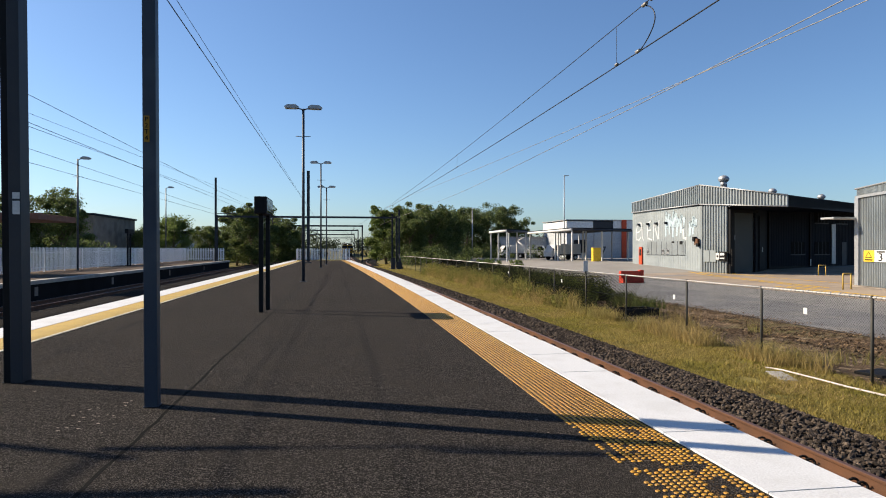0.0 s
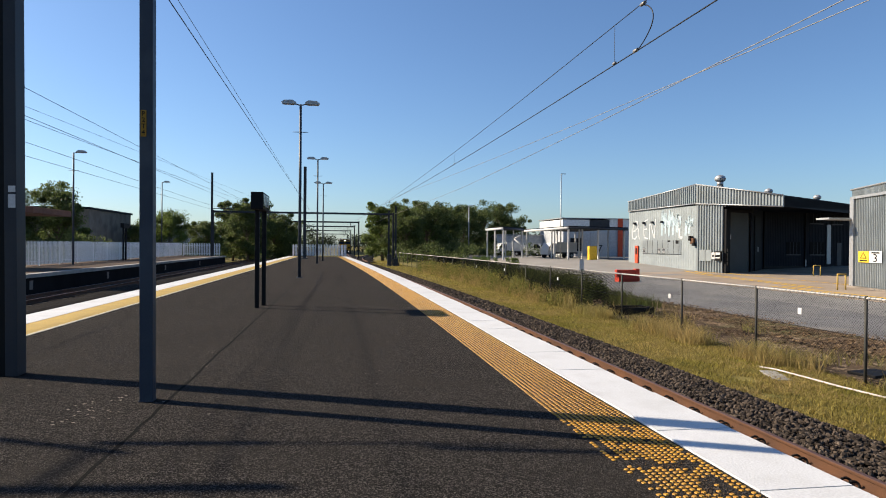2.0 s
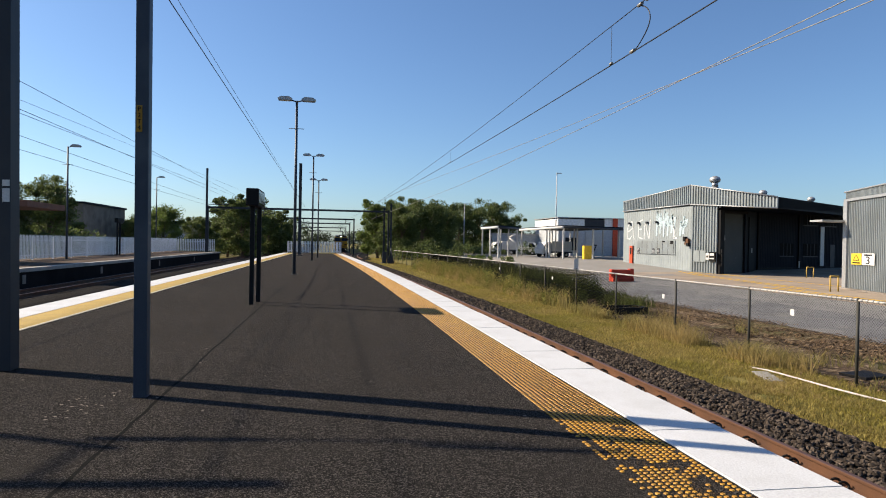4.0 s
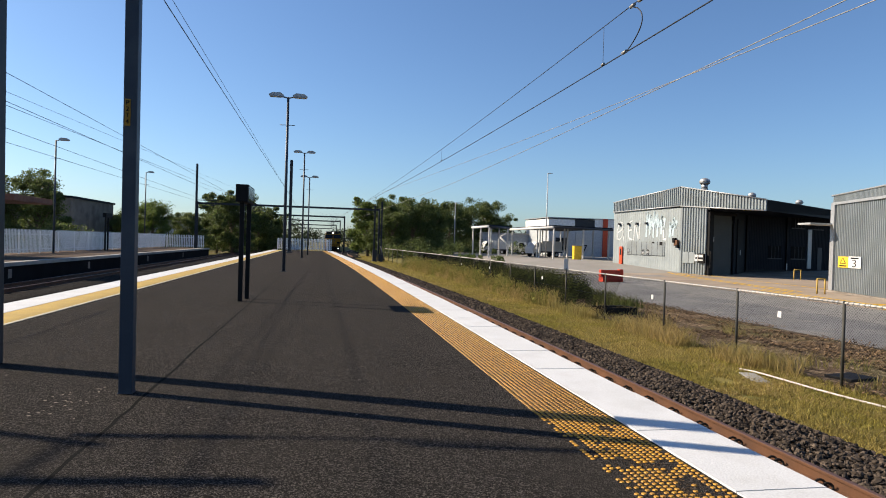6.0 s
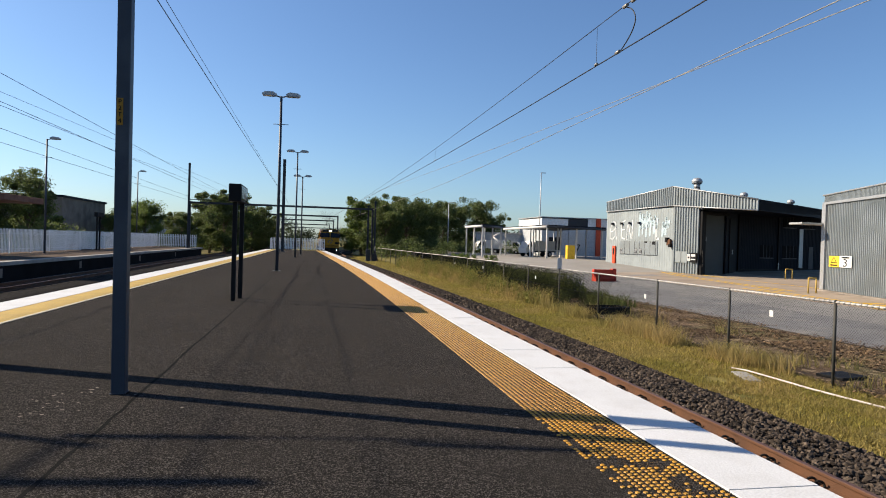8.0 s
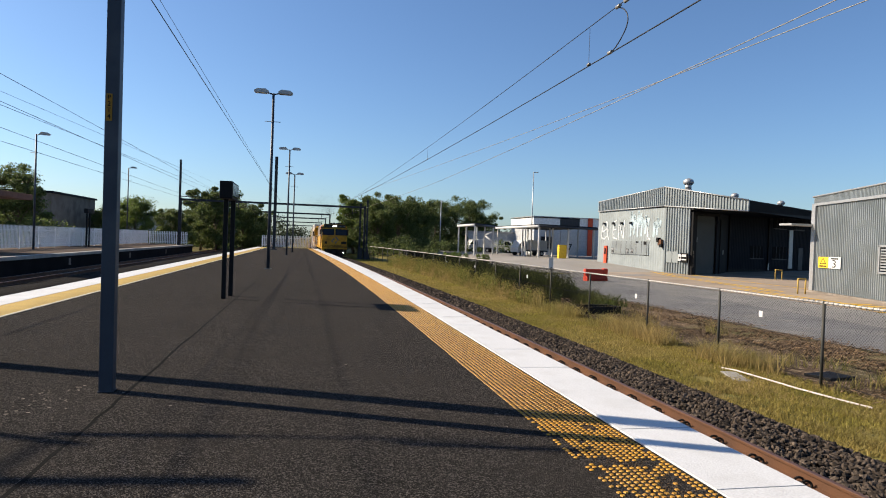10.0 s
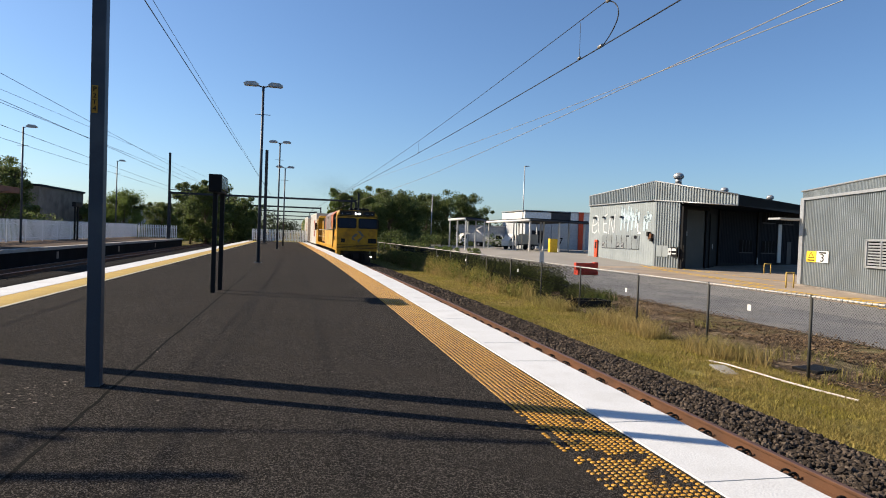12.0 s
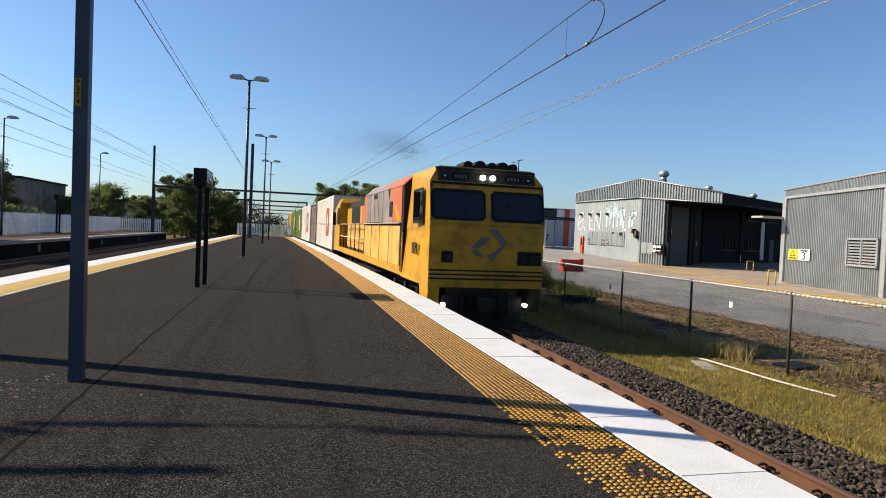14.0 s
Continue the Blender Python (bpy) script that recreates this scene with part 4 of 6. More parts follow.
# ---- sheds and yard buildings ----
def corrugated(p0, p1, low, high, pitch=0.2, depth=0.045):
    """A ribbed metal sheet wall between two plan points; low and high give its edges at u from 0 to 1."""
    bm = fresh()
    a, b = Vector((*p0, 0)), Vector((*p1, 0))
    length = (b - a).length
    d = (b - a) / length
    nrm = Vector((d.y, -d.x, 0))
    n = int(length / pitch)
    prev = None
    prof = ((0.0, 0.0), (0.35, 0.0), (0.5, 1.0), (0.85, 1.0))
    us = [((i + q) / n, h) for i in range(n) for q, h in prof] + [(1.0, 0.0)]
    for u, h in us:
        p = a + d * (u * length) + nrm * (depth * h)
        cur = (bm.verts.new((p.x, p.y, low(u))), bm.verts.new((p.x, p.y, high(u))))
        if prev:
            bm.faces.new((prev[0], cur[0], cur[1], prev[1]))
        prev = cur
    return bm


def flat_wall(p0, p1, low, high, thick=0.12, cuts=1):
    bm = fresh()
    a, b = Vector((*p0, 0)), Vector((*p1, 0))
    d = (b - a).normalized()
    nrm = Vector((d.y, -d.x, 0)) * thick
    rows = []
    for i in range(cuts + 1):
        u = i / cuts
        p, q = a.lerp(b, u), a.lerp(b, u) - nrm
        rows.append([bm.verts.new(v) for v in ((p.x, p.y, low(u)), (p.x, p.y, high(u)), (q.x, q.y, high(u)), (q.x, q.y, low(u)))])
    for r, s in zip(rows, rows[1:]):
        for i in range(4):
            bm.faces.new((r[i], r[(i + 1) % 4], s[(i + 1) % 4], s[i]))
    bm.faces.new(rows[0][::-1])
    bm.faces.new(rows[-1])
    bmesh.ops.recalc_face_normals(bm, faces=bm.faces)
    return bm


def on_wall(p0, p1, u0, u1, z0, z1, out0=0.06, out1=0.1):
    """A box that stands proud of the wall p0-p1, from u0 to u1 metres along it."""
    bm = fresh()
    a, b = Vector((*p0, 0)), Vector((*p1, 0))
    d = (b - a).normalized()
    nrm = Vector((d.y, -d.x, 0))
    vs = []
    for z in (z0, z1):
        for o in (out0, out1):
            for u in (u0, u1):
                p = a + d * u + nrm * o
                vs.append(bm.verts.new((p.x, p.y, z)))
    for q in ((0, 2, 3, 1), (4, 5, 7, 6), (0, 1, 5, 4), (2, 6, 7, 3), (0, 4, 6, 2), (1, 3, 7, 5)):
        bm.faces.new([vs[i] for i in q])
    bmesh.ops.recalc_face_normals(bm, faces=bm.faces)
    return bm


def wall_pose(p0, p1, u, z, out):
    """A pose on the wall p0-p1 whose x runs along it and whose z looks out of it (for lettering)."""
    a, b = Vector((*p0, 0)), Vector((*p1, 0))
    d = (b - a).normalized()
    nrm = Vector((d.y, -d.x, 0))
    p = a + d * u + nrm * out
    m = Matrix((d, Vector((0, 0, 1)), nrm)).transposed().to_4x4()
    m.translation = (p.x, p.y, z)
    return m


def vent_cowl(x, y, z, r, label):
    v = thing("roof_ventilator", label, "ventilator", "roof ventilators", at=pose(x, y, z))
    bm = fresh()
    tube(bm, (0, 0, -0.9), (0, 0, 0.0), r * 1.5, r * 0.62, 14)
    part("base", bm, "galv", v)
    bm = fresh()
    tube(bm, (0, 0, 0), (0, 0, r * 0.9), r * 0.62, r * 0.62, 14)
    part("neck", bm, "galv", v)
    bm = fresh()
    prof = [(0.7, 0.85), (1.0, 1.1), (1.08, 1.45), (0.9, 1.85), (0.5, 2.1), (0.05, 2.2)]
    for (ra, za), (rb, zb) in zip(prof, prof[1:]):
        tube(bm, (0, 0, za * r), (0, 0, zb * r), ra * r, rb * r, 16, caps=False)
    part("turbine", bm, "galv", v)


SH_L, SH_K, SH_C, SH_E, SH_G = (35.8, 75.7), (37.5, 63.2), (38.6, 60.1), (40.8, 54.0), (66.0, 68.8)


def build_shed():
    shed = thing("industrial_shed", "grey corrugated metal shed with graffiti and a tall roller door", "shed")
    gz = -1.3
    part("wall", corrugated(SH_L, SH_K, lambda u: gz, lambda u: 6.05, 0.4, 0.02), "shed_panel", shed, "pale grey wall with faded graffiti")
    part("wall", corrugated(SH_K, SH_C, lambda u: gz, lambda u: 6.05, 0.30, 0.10), "cladding", shed)
    part("parapet", corrugated((SH_L[0] - 0.12, SH_L[1]), (SH_K[0] - 0.12, SH_K[1] - 0.05), lambda u: 6.0 + 0.2 * u, lambda u: 7.2 + 1.05 * u, 0.32, 0.10), "cladding", shed)
    part("parapet", corrugated((SH_K[0] - 0.12, SH_K[1] - 0.05), (SH_E[0], SH_E[1]), lambda u: 6.2 - 0.75 * u, lambda u: 8.25 - 1.75 * u, 0.32, 0.10), "cladding", shed)
    # capping strips along the parapet
    for a, b, z0, z1 in ((SH_L, SH_K, 7.2, 8.25), (SH_K, SH_E, 8.25, 6.5), (SH_L, SH_K, 6.0, 6.22), (SH_K, SH_E, 6.2, 5.45)):
        bm = fresh()
        tube(bm, (a[0] - 0.16, a[1] - 0.08, z0), (b[0] - 0.16, b[1] - 0.08, z1), 0.07, n=6)
        part("flashing", bm, "galv", shed)
    # recessed front: black jamb, tall slatted door, door leaf, shaded wall
    jamb, wall_a, wall_b = (42.9, 61.8), (46.8, 65.4), (66.5, 72.4)
    part("door_frame", on_wall(SH_C, jamb, 0.05, 0.72, gz, 5.5, -0.1, 0.3), "black", shed)
    part("door_frame", on_wall(SH_C, jamb, 0.72, 4.6, 5.24, 5.5, -0.1, 0.3), "black", shed)
    part("door_head", on_wall(SH_C, jamb, 0.0, 4.7, 5.5, 6.1, -0.1, 0.02), "cladding_dark", shed)
    part("gutter", on_wall(SH_C, jamb, -0.3, 5.6, 5.72, 5.92, 0.3, 0.5), "dark_steel", shed)
    door = part("roller_door", on_wall(SH_C, jamb, 0.72, 4.5, gz, 5.24, -0.3, -0.2), "door_green", shed, "closed grey-green roller door")
    for k in range(20):
        z = gz + 0.12 + k * 0.32
        part("slat", on_wall(SH_C, jamb, 0.74, 4.48, z, z + 0.27, -0.198, -0.165), "door_green", door)
    part("roundel", on_wall(SH_C, jamb, 0.95, 1.45, 2.45, 2.95, -0.163, -0.15), "galv", door)
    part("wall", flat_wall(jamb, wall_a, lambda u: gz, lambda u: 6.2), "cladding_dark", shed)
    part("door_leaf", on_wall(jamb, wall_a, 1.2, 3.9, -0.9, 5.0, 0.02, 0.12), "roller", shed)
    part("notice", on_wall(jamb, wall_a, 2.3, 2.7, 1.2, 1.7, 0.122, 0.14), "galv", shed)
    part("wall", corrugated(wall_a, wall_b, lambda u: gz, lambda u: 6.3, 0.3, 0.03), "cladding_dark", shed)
    part("plinth", on_wall(wall_a, wall_b, 0, 20.8, -0.75, -0.45, 0.04, 0.1), "black", shed)
    for u in (0.05, 7.6):
        part("downpipe", on_wall(wall_a, wall_b, u, u + 0.14, -0.6, 6.2, 0.04, 0.18), "black", shed)
    part("pipe_boot", on_wall(wall_a, wall_b, 7.58, 7.76, -0.5, 0.3, 0.18, 0.2), "galv", shed)
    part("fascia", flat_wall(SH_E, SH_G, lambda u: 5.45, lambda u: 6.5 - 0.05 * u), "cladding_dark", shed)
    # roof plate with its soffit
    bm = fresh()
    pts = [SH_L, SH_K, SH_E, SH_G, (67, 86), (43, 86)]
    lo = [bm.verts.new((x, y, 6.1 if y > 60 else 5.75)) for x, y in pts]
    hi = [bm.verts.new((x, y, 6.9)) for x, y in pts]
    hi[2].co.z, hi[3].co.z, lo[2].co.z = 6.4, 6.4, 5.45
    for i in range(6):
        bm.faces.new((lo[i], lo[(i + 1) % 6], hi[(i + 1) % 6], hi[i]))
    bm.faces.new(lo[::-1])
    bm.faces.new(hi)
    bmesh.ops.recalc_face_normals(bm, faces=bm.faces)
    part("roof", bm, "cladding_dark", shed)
    part("wall", flat_wall((67, 86), (43, 86), lambda u: gz, lambda u: 6.3), "cladding", shed)
    part("wall", flat_wall(wall_b, (67, 86), lambda u: gz, lambda u: 6.3), "cladding", shed)
    part("wall", flat_wall((43, 86), (36.0, 75.9), lambda u: gz, lambda u: 6.3), "cladding", shed)
    # windows and panels of the shaded wall
    for u0, u1, z0, z1 in ((4.2, 6.7, 0.91, 2.34), (8.66, 11.5, 0.9, 2.37), (8.66, 11.2, 4.6, 6.0), (12.95, 15.2, 4.6, 5.66)):
        w = part("window", on_wall(wall_a, wall_b, u0, u1, z0, z1, 0.035, 0.06), "interior", shed)
        part("frame", on_wall(wall_a, wall_b, u0 - 0.08, u1 + 0.08, z0 - 0.12, z0, 0.02, 0.12), "dark_steel", w)
        for k in range(1, 4):
            um = u0 + (u1 - u0) * k / 4
            part("mullion", on_wall(wall_a, wall_b, um - 0.03, um + 0.03, z0, z1, 0.062, 0.1), "dark_steel", w)
    part("wall_panel", on_wall(wall_a, wall_b, 11.92, 12.7, -0.27, 4.48, 0.05, 0.15), "galv", shed)
    part("side_door", on_wall(wall_a, wall_b, 14.1, 15.06, -0.5, 2.33, 0.04, 0.08), "dark_steel", shed)
    # louvred vents, sheets and boxes of the lit wall
    sheet = part("sheet", on_wall(SH_L, SH_K, 3.05, 10.13, 0.84, 2.38, 0.03, 0.06), "cladding", shed, "pale patch sheet with small vents")
    for k in range(7):
        part("seam", on_wall(SH_L, SH_K, 4.0 + 0.97 * k, 4.03 + 0.97 * k, 0.84, 2.38, 0.061, 0.075), "dark_steel", sheet)
    part("seam", on_wall(SH_L, SH_K, 3.05, 10.13, 0.80, 0.84, 0.03, 0.075), "dark_steel", sheet)
    for u0, z0 in ((3.08, 0.92), (6.03, 0.9), (6.92, 0.9)):
        vent = part("vent", on_wall(SH_L, SH_K, u0, u0 + 0.46, z0, z0 + 0.6, 0.062, 0.08), "black", shed)
        for k in range(4):
            part("slat", on_wall(SH_L, SH_K, u0, u0 + 0.46, z0 + 0.03 + k * 0.15, z0 + 0.10 + k * 0.15, 0.082, 0.1), "galv", vent)
    for u0, u1, z0, z1 in ((7.83, 8.3, 2.2, 2.36), (9.25, 9.73, 2.0, 2.36)):
        part("opening", on_wall(SH_L, SH_K, u0, u1, z0, z1, 0.062, 0.08), "black", shed)
    for u in (1.3, 3.2, 4.9, 6.7):
        part("bracket", on_wall(SH_L, SH_K, u, u + 0.25, 4.35, 4.6, 0.03, 0.3), "dark_steel", shed)
    part("fire_cabinet", on_wall(SH_L, SH_K, 1.64, 2.2, -0.5, 1.75, 0.05, 0.2), "orange", shed, "orange-red narrow cabinet")
    part("pane", on_wall(SH_L, SH_K, 1.76, 2.08, 0.7, 1.5, 0.2, 0.21), "black", shed)
    reel = part("hose_reel", on_wall(SH_L, SH_K, 11.95, 12.5, 1.95, 2.6, 0.05, 0.3), "rust_rail", shed, "rusty hose reel")
    part("bracket", on_wall(SH_L, SH_K, 11.8, 12.1, 2.3, 2.8, 0.05, 0.4), "black", reel)
    part("hose", on_wall(SH_L, SH_K, 12.3, 12.6, 1.75, 2.1, 0.05, 0.35), "black", reel)
    for u0, u1 in ((0.49, 1.22), (1.28, 2.01)):
        part("access_panel", on_wall(SH_K, SH_C, u0, u1, 0.18, 1.36, 0.1, 0.16), "shed_panel", shed)
    part("notice", on_wall(SH_K, SH_C, 2.06, 2.47, 0.41, 1.1, 0.1, 0.2), "white_paint", shed, "white notice with bars of lettering")
    part("lettering", on_wall(SH_K, SH_C, 2.15, 2.36, 0.65, 0.85, 0.2, 0.206), "black", shed)
    box_ = part("meter_box", on_wall(SH_K, SH_C, 2.52, 3.28, 0.25, 1.23, 0.1, 0.3), "black", shed, "black box with white bars of lettering")
    for z0, z1 in ((0.85, 1.1), (0.5, 0.62)):
        part("lettering", on_wall(SH_K, SH_C, 2.62, 3.15, z0, z1, 0.3, 0.31), "white_paint", box_)
    for z in (-0.2, 0.25, 0.7, 1.15):
        part("hose_hook", on_wall(SH_C, jamb, 0.1, 0.5, z, z + 0.36, 0.3, 0.45), "rubber", shed)
    # graffiti: bent strokes of sprayed paint
    rng = random.Random(3)

    def stroke(us, w, material):
        a, b = Vector((*SH_L, 0)), Vector((*SH_K, 0))
        d = (b - a).normalized()
        nrm = Vector((d.y, -d.x, 0))
        bm = fresh()
        for (u0, z0), (u1, z1) in zip(us, us[1:]):
            p, q = a + d * u0 + nrm * 0.035, a + d * u1 + nrm * 0.035
            p.z, q.z = z0, z1
            tv = (q - p).normalized()
            sv = tv.cross(nrm) * w / 2
            bm.faces.new([bm.verts.new(v) for v in (p - sv - tv * w * 0.3, p + sv - tv * w * 0.3, q + sv + tv * w * 0.3, q - sv + tv * w * 0.3)])
        part("graffiti", bm, material, shed)
    for line in ([(0.85, 2.6), (0.85, 3.6), (1.1, 4.4), (1.5, 4.75), (1.95, 4.6), (2.05, 4.0), (1.5, 3.6), (1.0, 3.5)], [(2.05, 4.0), (2.1, 3.0), (2.35, 2.55)], [(0.9, 2.7), (1.4, 2.55), (1.8, 2.9)],
                 [(3.95, 4.85), (3.3, 4.6), (3.2, 3.7), (3.3, 2.75), (4.0, 2.6)], [(3.2, 3.7), (3.85, 3.75)],
                 [(4.35, 2.55), (4.4, 4.3), (4.6, 4.3), (5.2, 2.7), (5.35, 2.7), (5.45, 4.8)]):
        stroke(line, 0.16, "graffiti")
    for u0, top_z in ((6.7, 5.7), (7.35, 5.4), (8.0, 5.75), (8.7, 5.0), (9.4, 5.2), (10.9, 4.4), (11.4, 4.9)):
        stroke([(u0, 2.9 + rng.uniform(0, 0.5)), (u0 + 0.1, top_z), (u0 + 0.4, 3.6 + rng.uniform(0, 0.5)), (u0 + 0.6, top_z - 0.3)], rng.uniform(0.22, 0.4), "graffiti_blue")
    stroke([(9.7, 4.9), (9.85, 2.7), (10.3, 2.65)], 0.25, "graffiti")
    vent_cowl(41.3, 65.0, 8.35, 0.55, "round metal ventilator cowl on the shed roof")
    vent_cowl(47.9, 66.0, 7.4, 0.42, "round metal ventilator cowl on the shed roof")
    vent_cowl(57.3, 70.0, 7.2, 0.42, "round metal ventilator cowl on the shed roof")


SR_A, SR_B = (34.95, 39.27), (28.9, 20.5)


def build_shed_right():
    shed = thing("industrial_shed", "grey corrugated metal shed with a numbered sign and louvred window", "shed")
    n = 0.2
    part("wall", corrugated(SR_A, SR_B, lambda u: -1.2, lambda u: 5.05, 0.22, 0.085), "cladding", shed)
    part("parapet", corrugated((SR_A[0] - 0.1, SR_A[1]), (SR_B[0] - 0.1, SR_B[1]), lambda u: 5.0, lambda u: 5.6 + 0.35 * u, 0.15, 0.05), "cladding", shed)
    bm = fresh()
    tube(bm, (SR_A[0] - 0.14, SR_A[1] + 0.1, 5.6), (SR_B[0] - 0.14, SR_B[1], 5.95), 0.06, n=6)
    part("flashing", bm, "galv", shed)
    part("band", on_wall(SR_A, SR_B, -0.05, 19, 4.95, 5.12, 0.05, 0.2), "galv", shed)
    part("corner_flashing", on_wall(SR_A, SR_B, -0.1, 0.45, -1.15, 4.95, 0.02, 0.2), "galv", shed)
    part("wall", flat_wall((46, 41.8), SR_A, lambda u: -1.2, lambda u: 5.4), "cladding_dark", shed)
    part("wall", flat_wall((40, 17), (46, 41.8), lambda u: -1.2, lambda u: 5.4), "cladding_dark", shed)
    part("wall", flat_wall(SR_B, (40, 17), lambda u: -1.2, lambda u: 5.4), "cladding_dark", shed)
    bm = fresh()
    prism(bm, [(SR_A[0] + 0.05, SR_A[1]), (SR_B[0] + 0.05, SR_B[1]), (40, 17), (46, 41.8)], 5.35, 5.44, "z")
    part("roof", bm, "roof", shed)
    # awning over a side door
    bm = fresh()
    box(bm, 33.0, 35.6, 39.2, 40.4, 3.55, 3.68)
    part("awning", bm, "galv", shed)
    # signs
    part("sign", on_wall(SR_A, SR_B, 1.12, 2.5, 0.67, 1.41, 0.145, 0.165), "sign_yellow", shed, "yellow warning sign")
    m = wall_pose(SR_A, SR_B, 1.81, 1.05, 0.168)
    bm = fresh()
    prism(bm, [(-0.45, -0.12), (0.45, -0.12), (0.0, 0.30)], 0, 0.003, "z")
    part("triangle", bm, "black", shed, at=m)
    bm = fresh()
    prism(bm, [(-0.31, -0.07), (0.31, -0.07), (0.0, 0.22)], 0.004, 0.006, "z")
    part("triangle", bm, "sign_yellow", shed, at=m)
    part("lettering", on_wall(SR_A, SR_B, 1.3, 2.3, 0.75, 0.83, 0.166, 0.172), "black", shed)
    part("sign", on_wall(SR_A, SR_B, 2.55, 4.15, 0.67, 1.43, 0.145, 0.165), "white_paint", shed, "white sign with a black numeral")
    letters("3", 0.72, wall_pose(SR_A, SR_B, 3.32, 0.95, 0.168) @ Matrix.Diagonal((1.9, 1, 1, 1)), "black", shed)
    part("lettering", on_wall(SR_A, SR_B, 2.85, 3.85, 1.27, 1.36, 0.166, 0.172), "black", shed)
    # louvred window
    win = part("louvre_window", on_wall(SR_A, SR_B, 8.65, 11.5, 0.7, 2.1, 0.142, 0.15), "interior", shed)
    for i in range(8):
        z = 0.76 + i * 0.165
        bm = on_wall(SR_A, SR_B, 8.7, 11.45, z, z + 0.09, 0.152, 0.21)
        part("slat", bm, "galv", win)
    for u0, u1, z0, z1 in ((8.5, 8.66, 0.6, 2.2), (11.48, 11.64, 0.6, 2.2), (8.5, 11.64, 2.1, 2.22), (8.5, 11.64, 0.58, 0.7), (10.0, 10.1, 0.7, 2.1)):
        part("frame", on_wall(SR_A, SR_B, u0, u1, z0, z1, 0.143, 0.24), "galv", win)
    part("door_frame", on_wall(SR_A, SR_B, 12.0, 12.4, -1.1, 4.95, 0.05, 0.25), "galv", shed)
    part("plinth", on_wall(SR_A, SR_B, -0.1, 19, -1.15, -0.95, 0.04, 0.35), "concrete", shed)


def bollard_rail(x, y, turn, label):
    b = thing("guard_rail", label, "guard rail", "yellow guard rails", at=pose(x, y, ground_z(x, y) + 0.06, 0, 0, turn))
    for s in (-0.45, 0.45):
        bm = fresh()
        tube(bm, (s, 0, 0), (s, 0, 1.0), 0.05, n=10)
        part("post", bm, "tactile_left", b)
    bm = fresh()
    tube(bm, (-0.45, 0, 1.0), (0.45, 0, 1.0), 0.05, n=10)
    part("top_bar", bm, "tactile_left", b)


def build_barrier():
    b = thing("safety_barrier", "red plastic water-filled barrier standing on the road", "barrier", at=pose(21.8, 46.3, ground_z(21.8, 46.3) + 0.05, 0, 0, 8))
    bm = fresh()
    prism(bm, [(-0.3, 0), (0.3, 0), (0.3, 0.25), (0.14, 0.45), (0.1, 0.9), (-0.1, 0.9), (-0.14, 0.45), (-0.3, 0.25)], -0.9, 0.9, "y")
    bmesh.ops.rotate(bm, verts=bm.verts, cent=(0, 0, 0), matrix=Matrix.Rotation(radians(90), 3, "Z"))
    part("body", bm, "red", b)
    for x0, x1, h in ((0.62, 1.0, 0.98), (-1.0, -0.66, 0.92)):
        bm = fresh()
        box(bm, x0, x1, -0.17, 0.17, 0.4, h, 0.07)
        part("raised_end", bm, "red", b)


